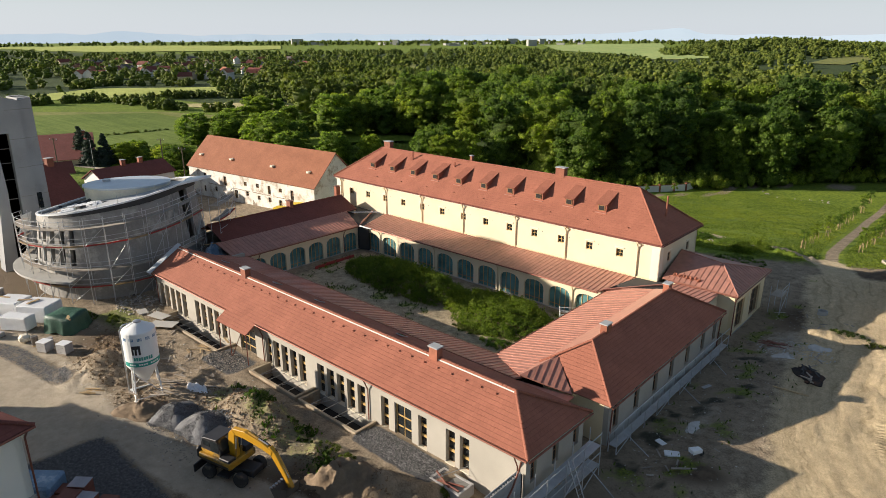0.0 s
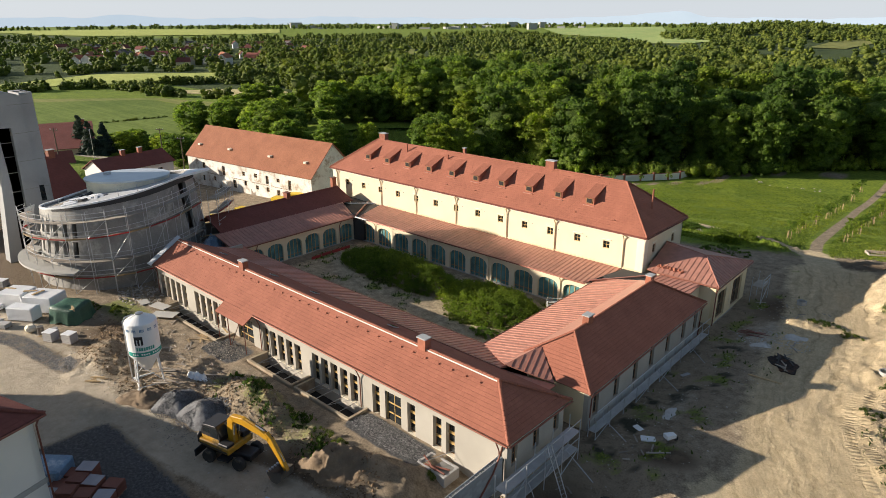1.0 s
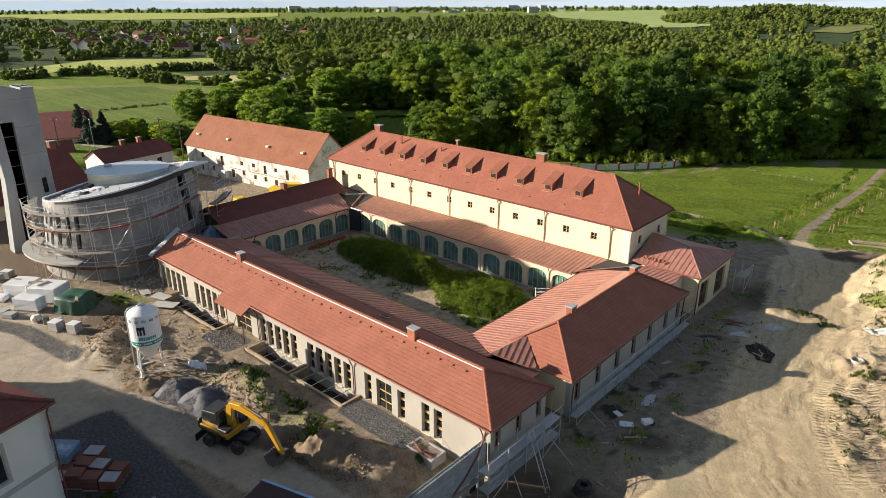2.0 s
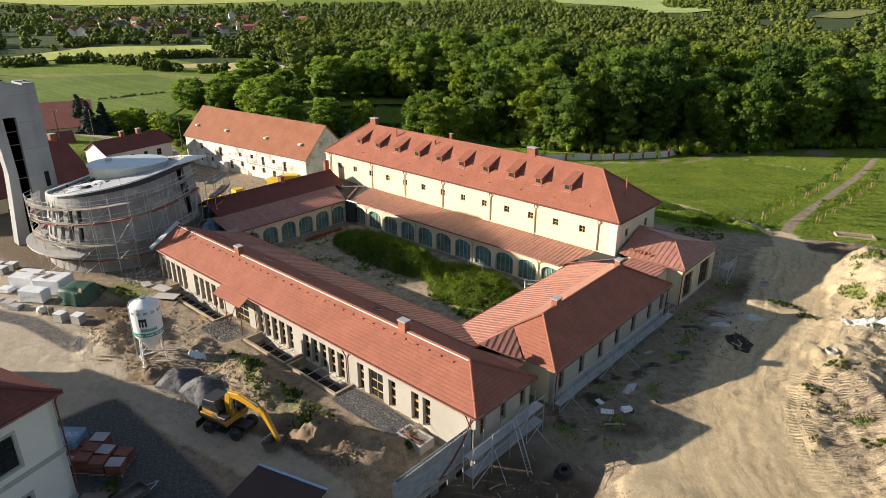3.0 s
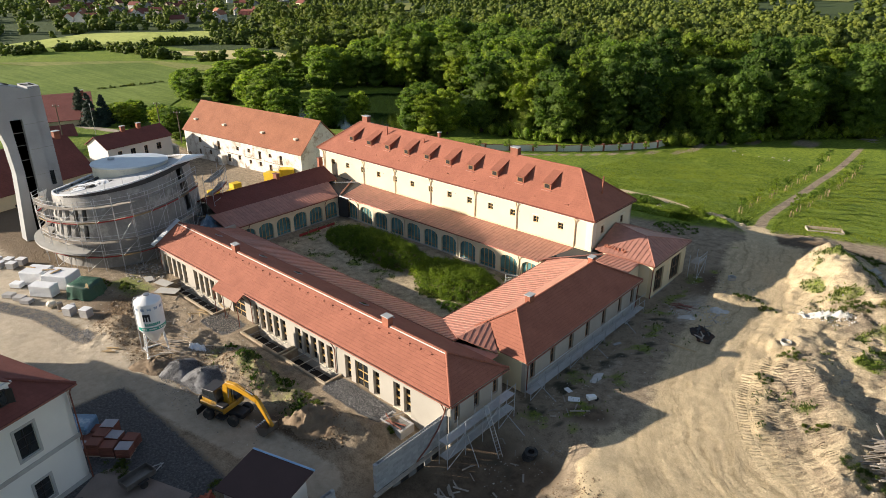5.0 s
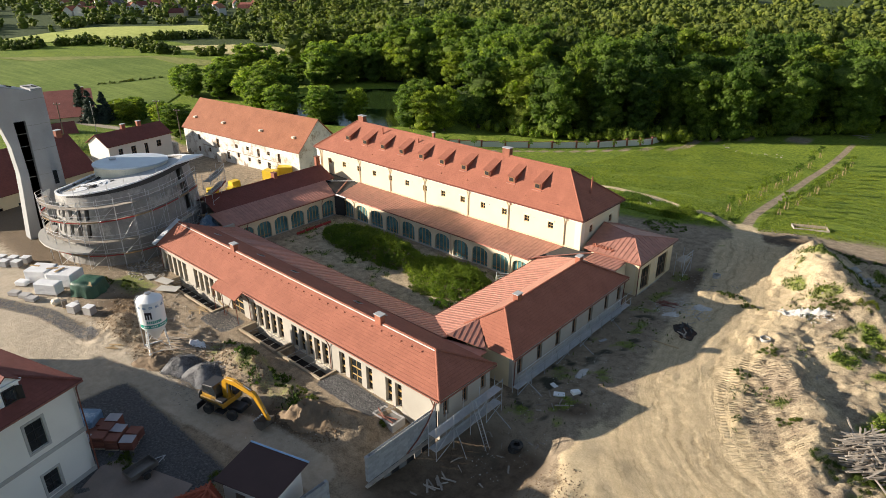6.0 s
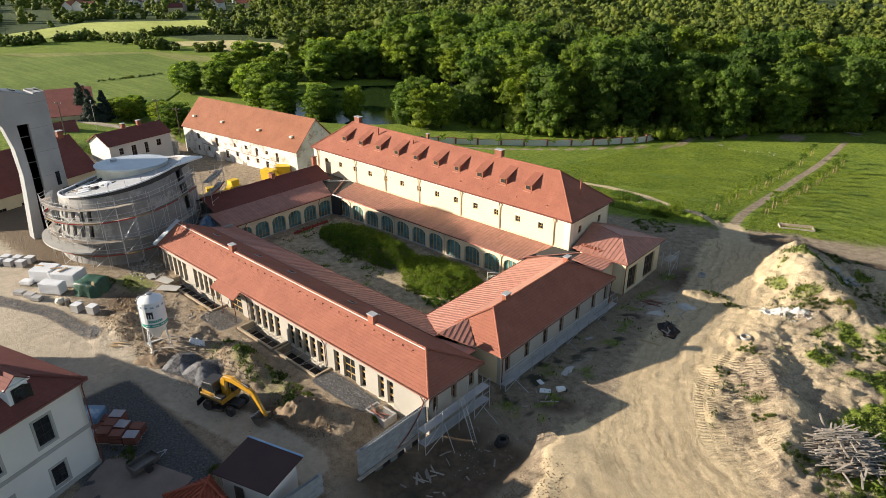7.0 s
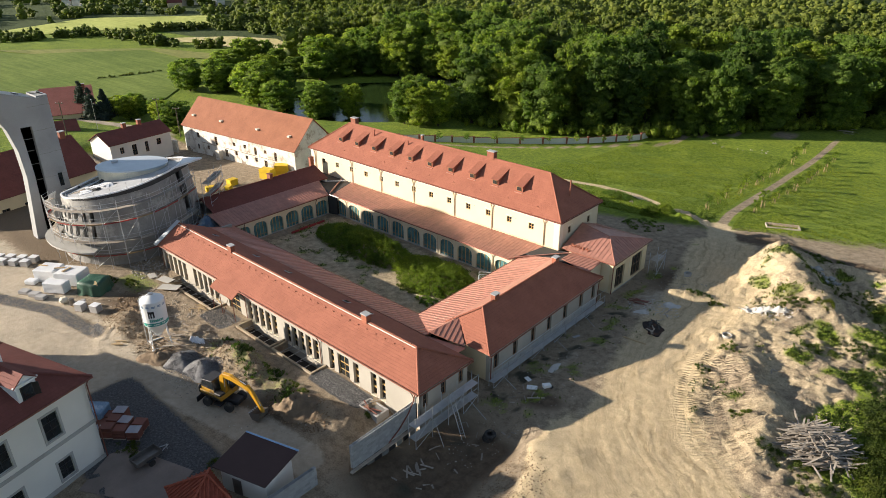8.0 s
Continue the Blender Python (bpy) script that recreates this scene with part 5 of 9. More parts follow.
    # foil, boards and felt left lying on the deck
    rng = np.random.default_rng(17)
    for i in range(34):
        x, y = rng.uniform(-71.0, -62.5), rng.uniform(-4.2, 0.4)
        w, d, h = rng.uniform(0.3, 1.3), rng.uniform(0.15, 0.5), rng.uniform(0.04, 0.28)
        kind = i % 4
        part(("foil_bundle", "felt_roll", "board", "felt_sheet")[kind], boxed(-w, w, -d, d, 0, h if kind < 2 else 0.05, 0.02), (M_WHITE_FOIL, M_BITUMEN, M_WOOD_GREY, M_BLACK)[kind], b,
             m=pose(x, y, round_top(x, y) - 0.25, 0, -8, rng.uniform(0, 180)))
    # pointed overhang near the roof's high end, set rightmost in the camera's view
    far = max(range(n), key=lambda k: TOP[k][0] * 0.745 + TOP[k][1] * 0.667)
    tip = (TOP[far][0] + 1.7, TOP[far][1] + 1.9)
    pts = [TOP[(far - 4) % n], tip, TOP[(far + 5) % n]]
    bm = bmesh.new()
    prism(bm, pts, [round_top(*p) - 0.12 for p in pts], [round_top(*p) + 0.15 for p in pts])
    part("roof_tip", bm, M_WHITE_FOIL, b, "pointed white-sheeted roof overhang")
    for k in range(far - 34, far + 1, 4):
        x, y = TOP[k % n]
        z = round_top(x, y)
        part("edge_post", pole((x, y, z), (x, y, z + 1.0), 0.03), M_SCAF, b)
    return b


def wall_scaffold(name, label, path, z_levels, boards=True, rails=(0.5, 1.0), deck=None):
    """Tube scaffold: pairs of standards along path with ledgers, plank decks, red-and-white guard boards and braces."""
    s = thing(name, label, "scaffold")
    inner, outer = path
    n = len(outer)
    for i in range(n):
        for p in (inner[i], outer[i]):
            part("standard", pole((*p, gh(*p) - 0.02), (*p, z_levels[-1][i] + 1.1), 0.036), M_SCAF, s)
    for lv, zs in enumerate(z_levels):
        for i in range(n - 1):
            a, c, d, e = inner[i], inner[i + 1], outer[i], outer[i + 1]
            za, zc = zs[i], zs[i + 1]
            bm = bmesh.new()
            vs = [bm.verts.new(q) for q in ((*a, za), (*c, zc), (*e, zc), (*d, za), (*a, za + 0.05), (*c, zc + 0.05), (*e, zc + 0.05), (*d, za + 0.05))]
            for f in ((3, 2, 1, 0), (4, 5, 6, 7), (0, 1, 5, 4), (1, 2, 6, 5), (2, 3, 7, 6), (3, 0, 4, 7)):
                bm.faces.new([vs[q] for q in f])
            part("deck_plank", bm, deck or M_WOOD_GREY, s)
            for up in rails:
                part("guard_rail", pole((*d, za + up), (*e, zc + up), 0.032), M_SCAF, s)
            if boards and (i * 5 + lv * 3) % 5 < 3:
                bm = bmesh.new()
                vs = [bm.verts.new(q) for q in ((*d, za + 0.05), (*e, zc + 0.05), (*e, zc + 0.22), (*d, za + 0.22))]
                bm.faces.new(vs)
                bmesh.ops.solidify(bm, geom=bm.faces[:], thickness=0.03)
                part("toe_board", bm, M_RED if (i + lv) % 3 != 1 else M_WOOD, s)
            if (i * 2 + lv) % 5 < 2:
                lo = z_levels[lv - 1][i] if lv else gh(*d)
                part("brace", pole((*d, lo), (*e, zc), 0.032), M_SCAF, s)
    return s


def round_scaffold():
    n = len(ROUND)
    a, c = offset(ROUND, 0.35), offset(ROUND, 1.15)
    idx = [k for k in range(4, 46, 3)]
    inner, outer = [a[k] for k in idx], [c[k] for k in idx]
    tops = [[min(z, round_top(*p) - 0.5) + (0.12 * i if lv > 1 else 0.0) for i, p in enumerate(outer)] for lv, z in enumerate((1.9, 3.9, 6.0, 8.0))]
    wall_scaffold("tube_scaffold", "galvanised tube scaffold with red-and-white boards round the hall", (inner, outer), tops)


def bell_tower():
    b = thing("bell_tower", "tall pale concrete tower with a curved leg and tall slit", "tower")
    x0, x1 = -80.0, -75.4

    def blade(rows, front, back=x0):
        """A wall of quads: rows of z, left y, right y, from the front face to the back."""
        bm = bmesh.new()
        vs = [[bm.verts.new((x, y, z)) for x in (back, front) for y in (a, c)] for z, a, c in rows]
        for p, q in zip(vs[:-1], vs[1:]):
            for i2, k2 in ((2, 3), (0, 2), (1, 0), (3, 1)):
                bm.faces.new((p[i2], p[k2], q[k2], q[i2]))
        bm.faces.new(vs[0])
        bm.faces.new(vs[-1])
        bmesh.ops.recalc_face_normals(bm, faces=bm.faces[:])
        return bm

    part("curved_leg", blade([(-1.5, -8.3, -6.6), (1.0, -8.1, -6.55), (3.0, -7.9, -6.5), (5.0, -7.7, -6.4), (7.0, -7.5, -6.25), (10.0, -7.25, -6.12), (14.0, -7.4, -6.22), (17.4, -8.1, -6.3)], x1, -77.4), M_TOWER, b)
    part("leg", blade([(-1.5, -4.9, -3.0), (7.0, -4.95, -3.0), (16.4, -4.75, -3.0), (17.4, -4.75, -3.0)], x1), M_TOWER, b)
    part("leg_flank", blade([(-1.5, -3.0, -1.5), (21.6, -3.0, -1.5)], x1 - 0.35), M_TOWER, b)
    part("head", blade([(17.4, -8.1, -3.0), (18.6, -8.7, -3.0), (19.6, -9.6, -3.0), (20.4, -10.8, -3.0), (21.0, -12.6, -3.0), (21.3, -13.2, -3.0)], x1 - 0.002), M_TOWER, b)
    part("head_beam", blade([(20.6, -20.0, -13.0), (21.3, -20.0, -13.0)], x1 - 0.004), M_TOWER, b)
    bm = bmesh.new()
    vs = [bm.verts.new((x, y, z)) for x in (x0, x1 - 0.002) for y, z in ((-20.0, 21.3), (-3.0, 21.3), (-12.0, 24.0), (-20.0, 24.0))]
    for f in ((0, 1, 2, 3), (7, 6, 5, 4), (0, 4, 5, 1), (1, 5, 6, 2), (2, 6, 7, 3), (3, 7, 4, 0)):
        bm.faces.new([vs[q] for q in f])
    bmesh.ops.recalc_face_normals(bm, faces=bm.faces[:])
    part("head_wedge", bm, M_TOWER, b)
    # slit as a near-black plate set back, with cross beams let into the face
    bm = bmesh.new()
    f = [bm.verts.new((x1 - 0.9, y, z)) for y, z in ((-7.1, -1.4), (-4.8, -1.4), (-4.6, 17.5), (-6.6, 17.5))]
    bm.faces.new(f)
    bmesh.ops.solidify(bm, geom=bm.faces[:], thickness=0.01)
    part("slit", bm, M_DARK, b, "tall slit, its dark painted on a plate")
    for z in (9.0, 11.5, 13.6, 15.4):
        part("cross_beam", boxed(x1 - 0.86, x1 - 0.78, -6.3, -4.7, z, z + 0.07), M_CONC_DARK, b)
    for z in (2.0, 5.6, 9.3, 13.0, 16.6, 20.2):
        part("pour_joint", boxed(x1 - 0.02, x1 + 0.006, -4.7, -3.02, z, z + 0.05), M_CONC_DARK, b)
        part("pour_joint", boxed(x1 - 0.37, x1 - 0.344, -2.98, -1.52, z, z + 0.05), M_CONC_DARK, b)
    part("window", boxed(x1 - 0.8, x1 - 0.33, -2.9, -2.3, 7.4, 9.5, 0.01), M_GLASS, b, "narrow dark window")
    bm = bmesh.new()
    vs = [bm.verts.new(q) for q in ((x0, -12, 24.03), (x1, -12, 24.03), (x1, -3.0, 21.33), (x1 - 0.35, -1.5, 21.63), (x0, -1.5, 21.63), (x0, -3.0, 21.33))]
    for f in ((0, 1, 2, 5), (5, 2, 3, 4)):
        bm.faces.new([vs[q] for q in f])
    bmesh.ops.solidify(bm, geom=bm.faces[:], thickness=0.05)
    part("top_sheet", bm, M_ZINC, b, "pale sheet-metal top")
    part("skylight", boxed(-0.6, 0.6, -0.35, 0.35, 0, 0.15, 0.03), M_GLASS, b, m=pose(-77.6, -5.2, 22.03, -16.7, 0, 0))
    # black box on the face, the doorway's darkness as colour
    part("doorway", boxed(x1 - 0.5, x1 + 0.015, -4.6, -3.2, -1.2, 2.6), M_DARK, b)


M_CONC_RAW = surf("raw_concrete", (0.33, 0.32, 0.30), 0.88, 0.25, 0.3, 5, 0.01, stain=(0.52, 0.50, 0.46), stain_at=0.58, stain_scale=0.35)
M_TOWER = surf("pale_concrete", (0.33, 0.335, 0.335), 0.85, 0.12, 0.25, 8, 0.006, stain=(0.26, 0.262, 0.26), stain_at=0.62, stain_scale=0.3)
M_DRUM = surf("drum_foil", (0.80, 0.75, 0.60), 0.5, 0.12, 0.5, 5, 0.03, stain=(0.5, 0.48, 0.38), stain_at=0.62)
round_building()
round_scaffold()
bell_tower()

# ---- houses round about ----
def house(name, label, m, length, depth, z0, eave, ridge, wall_mat, roof_mat, wins=(), over=0.4, hips=(False, False), chimneys=(), wmat=None, group="", no_end=None):
    """A house with its front along local x at y = 0. wins: openings (x0, x1, z0, z1) in the front."""
    h = thing(name, label, "house", m, group)
    w = part("front_wall", wall_mesh(length, z0, eave - 0.08, 0.4, list(wins)), wall_mat, h)
    for q in wins:
        window(h, Matrix(), *q, 0.14, 0.06, wmat or M_WOOD_BROWN, bars=(2, 2) if q[1] - q[0] > 0.7 else (1, 1))
    part("back_wall", wall_mesh(length, z0, eave - 0.08, 0.4, []), wall_mat, h, m=pose(length, depth, 0, 0, 0, 180))
    mid = depth / 2
    for k, x in enumerate((0.0, length)):
        if k == no_end:
            continue
        a, c = (x, x + 0.4) if k == 0 else (x - 0.4, x)
        bm = bmesh.new()
        top = eave - 0.1 if hips[k] else ridge - 0.18
        prof = [(0.4, z0), (depth - 0.4, z0), (depth - 0.4, eave - 0.1 + 0.3), (mid, top), (0.4, eave - 0.1 + 0.3)] if not hips[k] else [(0.4, z0), (depth - 0.4, z0), (depth - 0.4, eave - 0.1), (0.4, eave - 0.1)]
        lo, hi = [bm.verts.new((a, *p)) for p in prof], [bm.verts.new((c, *p)) for p in prof]
        bm.faces.new(lo[::-1])
        bm.faces.new(hi)
        for i in range(len(prof)):
            j = (i + 1) % len(prof)
            bm.faces.new((lo[i], lo[j], hi[j], hi[i]))
        part("end_wall", bm, wall_mat, h)
    k = (ridge - eave) / mid
    ze = eave - over * k * 0.5
    xa, xb = -over, length + over
    ra, rb = (mid * 0.9 if hips[0] else xa), (length - mid * 0.9 if hips[1] else xb)
    slope("front_roof", [(xa, -over, ze), (xb, -over, ze), (rb, mid, ridge), (ra, mid, ridge)], roof_mat, h)
    slope("back_roof", [(xb, depth + over, ze), (xa, depth + over, ze), (ra, mid, ridge), (rb, mid, ridge)], roof_mat, h)
    if hips[0]:
        slope("end_roof", [(xa, depth + over, ze), (xa, -over, ze), (ra, mid, ridge)], roof_mat, h)
    if hips[1]:
        slope("end_roof", [(xb, -over, ze), (xb, depth + over, ze), (rb, mid, ridge)], roof_mat, h)
    for cx, cy, cz, cw in chimneys:
        chimney(h, cx, cy, ridge - 1.2, cz, cw, cw * 0.8)
    return h


def old_barn():
    wins = [(5.3, 6.4, -1.0, 0.3), (12.4, 13.4, -1.7, 0.3), (19.2, 20.2, -0.9, 0.0), (23.1, 24.1, -0.8, 0.1), (26.8, 27.7, -1.7, 0.1), (30.2, 31.1, -0.8, 0.0), (33.6, 34.5, -1.9, 0.1),
            (5.0, 5.8, -3.9, -2.6), (9.0, 9.9, -3.4, -2.4), (15.8, 17.0, -4.0, -2.2), (19.7, 20.6, -3.0, -2.0), (23.4, 24.3, -3.3, -2.4), (26.8, 27.7, -3.3, -2.3), (30.0, 31.0, -4.0, -2.4)]
    m = pose(-120, 40.2, 0, 0, 0, 5.96)
    h = house("old_barn", "long old barn with patched plaster and weathered orange tiles", m, 40.4, 12.0, -6.0, 1.45, 7.4, M_OLD_PL, M_TILE_OLD, wins, 0.35)
    for x in (2.5, 13.2, 26.4, 37.0):
        z = 1.45 + 3.2 * 5.95 / 6
        part("roof_hatch", boxed(-0.4, 0.4, -0.5, 0.35, 0.0, 0.38, 0.05), M_CREAM_TRIM, h, m=pose(x, 2.1, 1.45 + 2.1 * 0.99 + 0.02, 0, 0, 0))
    # plaster fallen off the lower storey
    rng = np.random.default_rng(43)
    x = 0.3
    while x < 39.0:
        w = rng.uniform(0.9, 3.0)
        z1 = rng.uniform(-4.2, -1.9)
        if not any(q[0] - 0.1 < x + w and x < q[1] + 0.1 and q[2] < z1 + 0.2 for q in wins) and rng.uniform() < 0.85:
            bm = bmesh.new()
            top = [z1 + rng.normal() * 0.35 for _ in range(5)]
            lo, hi = [(x, -5.9), (x + w, -5.9)], [(x + w * (1 - k / 4), top[k]) for k in range(5)]
            fr = [bm.verts.new((a, -0.045, c)) for a, c in lo + hi]
            bk = [bm.verts.new((a, 0.01, c)) for a, c in lo + hi]
            bm.faces.new(fr)
            bm.faces.new(bk[::-1])
            for q in range(7):
                r = (q + 1) % 7
                bm.faces.new((fr[r], fr[q], bk[q], bk[r]))
            part("bare_masonry", bm, M_MASONRY, h, "bare stained masonry where plaster has fallen")
        x += w * rng.uniform(0.7, 1.0)
    for x in (7.0, 15.5, 22.0, 29.0):
        part("cornice_piece", boxed(x, x + 5.5, -0.1, -0.002, -1.95, -1.8, 0.02), M_MASONRY, h)
    part("ruined_wall", boxed(-3.5, 0.5, -3.0, -2.4, -6.0, -2.0, 0.1), M_OLD_PL, h, "broken stub of brick wall")
    part("buttress", boxed(13.5, 15.2, -1.2, -0.01, -6.0, -2.6, 0.1), M_OLD_PL, h)
    part("buttress", boxed(35.5, 40.6, -0.9, -0.01, -6.0, -3.3, 0.1), M_OLD_PL, h)


def corner_house():
    """The two-storey house beside the yard, with its hipped roof, belt course and dormer."""
    # parts out of view sized so the house's shadow reaches the yard
    L, D = 40.0, 26.0
    EAVE, RIDGE = 8.9, 15.1
    m = pose(-18.6, -21.7, 0, 0, 0, math.degrees(math.atan2(-0.28, -0.96)))
    h = house("corner_house", "pale two-storey house with dark red hipped roof and white dormer", m, L, D, -0.6, EAVE, RIDGE, M_WHITE_PL, M_TILE_DARK, (), 0.55, (True, True), no_end=0)
    E = pose(0, D, 0, 0, 0, -90)
    wins = [(D - u - 1.35, D - u, 5.05, 7.45) for u in (2.85, 7.1, 11.2)] + [(D - u - 1.2, D - u, 0.8, 2.65) for u in (2.8, 7.1, 11.3)]
    part("east_wall", wall_mesh(D, -0.6, EAVE - 0.1, 0.4, wins), M_WHITE_PL, h, m=E)
    for q in wins:
        window(h, E, *q, 0.14, 0.06, M_BLACK, bars=(2, 3))
        bm = bmesh.new()
        w = 0.2
        for b in ((q[0] - w, q[1] + w, q[2] - w, q[2]), (q[0] - w, q[1] + w, q[3], q[3] + w), (q[0] - w, q[0], q[2], q[3]), (q[1], q[1] + w, q[2], q[3])):
            box(bm, b[0], b[1], -0.05, -0.003, b[2], b[3])
        part("window_surround", bm, M_CONCRETE, h, m=E)
    part("belt_course", boxed(-0.02, D + 0.06, -0.07, -0.003, 4.05, 4.4), M_CONCRETE, h, "grey belt course", m=E)
    part("plinth", boxed(-0.02, D + 0.06, -0.06, -0.004, -0.6, 0.45), M_CONCRETE, h, m=E)
    ridge_caps(h, (-0.55, -0.55, EAVE - 0.1), (11.7, 13.0, RIDGE + 0.03), M_TILE_DARK, 0.4, 0.14)
    downpipe(h, [(-0.5, -0.1, EAVE - 0.3), (-0.16, -0.1, EAVE - 0.8), (-0.16, -0.1, 0.0)], hopper=False)
    gutter(h, (-0.62, -0.5, EAVE - 0.2), (-0.62, D, EAVE - 0.2))
    DM = E @ pose(D - 4.1, 0.62, 9.2)
    # dormer with a small pediment
    bm = bmesh.new()
    prof = [(-0.82, -0.4), (0.82, -0.4), (0.82, 1.75), (0, 2.4), (-0.82, 1.75)]
    lo = [bm.verts.new((a, 0, q)) for a, q in prof]
    hi = [bm.verts.new((a, 4.2, q)) for a, q in prof]
    bm.faces.new(lo)
    bm.faces.new(hi[::-1])
    for i in range(5):
        j = (i + 1) % 5
        bm.faces.new((lo[j], lo[i], hi[i], hi[j]))
    d = part("dormer", bm, M_WHITE, h, "white plastered dormer with pediment", m=DM)
    slope("dormer_roof", [(-1.05, 4.2, 1.66), (-1.05, -0.18, 1.66), (0, -0.18, 2.5), (0, 4.2, 2.5)], M_TILE_DARK, d, 0.08)
    slope("dormer_roof", [(1.05, -0.18, 1.66), (1.05, 4.2, 1.66), (0, 4.2, 2.5), (0, -0.18, 2.5)], M_TILE_DARK, d, 0.08)
    part("cornice", boxed(-1.03, 1.03, -0.17, -0.004, 1.6, 1.76), M_WHITE, d)
    part("frame", boxed(-0.5, 0.5, -0.05, -0.004, 0.15, 1.4), M_BLACK, d)
    part("pane", boxed(-0.4, 0.4, -0.075, -0.052, 0.24, 1.3), M_GLASS, d)
    part("casement", boxed(-0.42, 0, -0.02, 0.02, 0.2, 1.35), M_BLACK, d, "open casement", m=pose(0.5, -0.06, 0, 0, 0, 140))
    # stair turret behind the ridge
    part("turret", boxed(5.0, 7.4, 3.0, 5.4, 9.0, 12.6), M_WHITE, h)
    t = (6.2, 4.2, 13.7)
    q = [(4.7, 2.7, 12.6), (7.7, 2.7, 12.6), (7.7, 5.7, 12.6), (4.7, 5.7, 12.6)]
    for i in range(4):
        slope("turret_roof", [q[i], q[(i + 1) % 4], t], M_TILE_DARK, h)


def shed():
    b = thing("shed", "small pale shed with dark brown lean-to roof", "shed")
    pts = [(-8.2, -13.6), (-6.6, -17.0), (-2.5, -15.6), (-3.5, -12.0)]
    bm = bmesh.new()
    prism(bm, [(-8.0, -13.5), (-7.2, -16.6), (-2.7, -15.2), (-3.6, -12.0)], -0.4, [2.85, 2.45, 2.45, 2.85])
    part("body", bm, M_WHITE_PL, b)
    slope("roof", [(-7.6, -17.1, 2.55), (-2.3, -15.5, 2.55), (-3.2, -11.5, 3.05), (-8.6, -13.1, 3.05)], M_BROWN_SHEET, b, 0.1)
    part("blue_edge", pole((-8.6, -13.05, 3.06), (-3.2, -11.45, 3.06), 0.09, 6), M_BLUE_EDGE, b, "pale blue plastic edge strip")
    part("door", boxed(-0.45, 0.45, -0.03, 0.0, 0, 2.0), M_STEEL_WORN, b, m=pose(-5.6, -16.13, -0.3, 0, 0, 17))
    b2 = thing("gate_roof", "small red clay tile hip roof over a gate", "roof")
    ap = (-6.75, -18.0, 2.8)
    part("body", boxed(-6.9, -3.0, -21.5, -18.9, -0.4, 1.4), M_WHITE_PL, b2)
    eave = [(-4.6, -21.6, 1.5), (-2.0, -17.6, 1.5), (-8.6, -16.9, 1.5), (-9.4, -20.5, 1.5)]
    for a, c in zip(eave, eave[1:] + eave[:1]):
        slope("roof_plane", [a, c, ap], M_TILE_WAVE, b2)
        part("hip_tiles", pole((a[0], a[1], a[2] + 0.1), (ap[0], ap[1], ap[2] + 0.1), 0.1, 8), M_TILE_WAVE, b2)
        a, c, top = Vector(a), Vector(c), Vector(ap)
        along = (c - a).normalized()
        foot = (top - a).dot(along)
        rise = top - a - along * foot
        n = int((c - a).length / 0.34)
        for k in range(1, n):
            d = (c - a).length * k / n
            q = d / foot if d < foot else ((c - a).length - d) / ((c - a).length - foot)
            p = a + along * d + Vector((0, 0, 0.05))
            part("tile_roll", pole(p, p + rise * (q * 0.97), 0.07, 6), M_TILE_WAVE, b2)


M_BROWN_SHEET = surf("brown_sheet", (0.065, 0.035, 0.032), 0.9, 0.1, 0.5, 9, 0.003)
M_BLUE_EDGE = surf("blue_plastic", (0.28, 0.45, 0.68), 0.4, 0.06, 1, 9, 0.0)
M_TILE_WAVE = tile_mat("wave_tile", (0.33, 0.085, 0.05), 0.36, 0.22)
old_barn()
corner_house()
shed()
house("village_house", "low white cottage with dark tile roof and two chimneys", pose(-116.3, 20.6, 0, 0, 0, 98), 15.5, 8.0, -6.0, 1.0, 3.2, M_WHITE_PL, M_TILE_DARK,
      [(2.2, 3.2, -1.6, -0.1), (5.2, 6.4, -2.6, -0.1), (8.5, 9.4, -2.6, -0.1), (11.6, 12.8, -1.6, -0.1)], chimneys=((6.5, 4.0, 4.2, 0.9), (10.4, 4.0, 4.2, 0.9)))
house("village_house", "ochre farmhouse with red tile roof and roof windows", pose(-90.0, -16.0, 0, 0, 0, 104), 27.0, 13.0, -5.0, 2.6, 8.4, M_YELLOW_PL, M_TILE_DARK,
      [(8.0, 9.4, -1.5, 0.5), (12.0, 13.4, -1.5, 0.5), (16.5, 17.9, -1.5, 0.5), (21.0, 22.2, -1.5, 0.5)], chimneys=((13.0, 6.5, 9.6, 1.1), (25.5, 6.5, 9.4, 1.1)))
house("village_house", "long house with bright red roof beside spruces", pose(-176.0, 26.0, 0, 0, 0, 70), 14.0, 40.0, -9.0, -3.0, 1.5, M_YELLOW_PL, M_TILE_DARK, [(4, 5.5, -6.5, -4.5), (9, 10.5, -6.5, -4.5)], chimneys=((12.0, 16.0, 2.6, 0.9),))
house("village_house", "grey shed with old tile roof", pose(-150.0, 14.0, 0, 0, 0, 80), 12.0, 9.0, -8.0, -3.5, 0.2, M_CONC_DARK, M_TILE_DARK, [(5, 6.0, -6.0, -4.8)])

# ---- things in the yard ----
def cyl_patch(bm, r, a0, a1, z0, z1, k=8):
    vs = [[bm.verts.new((r * math.cos(radians(a0 + (a1 - a0) * i / k)), r * math.sin(radians(a0 + (a1 - a0) * i / k)), z)) for i in range(k + 1)] for z in (z0, z1)]
    for i in range(k):
        bm.faces.new((vs[0][i], vs[0][i + 1], vs[1][i + 1], vs[1][i]))


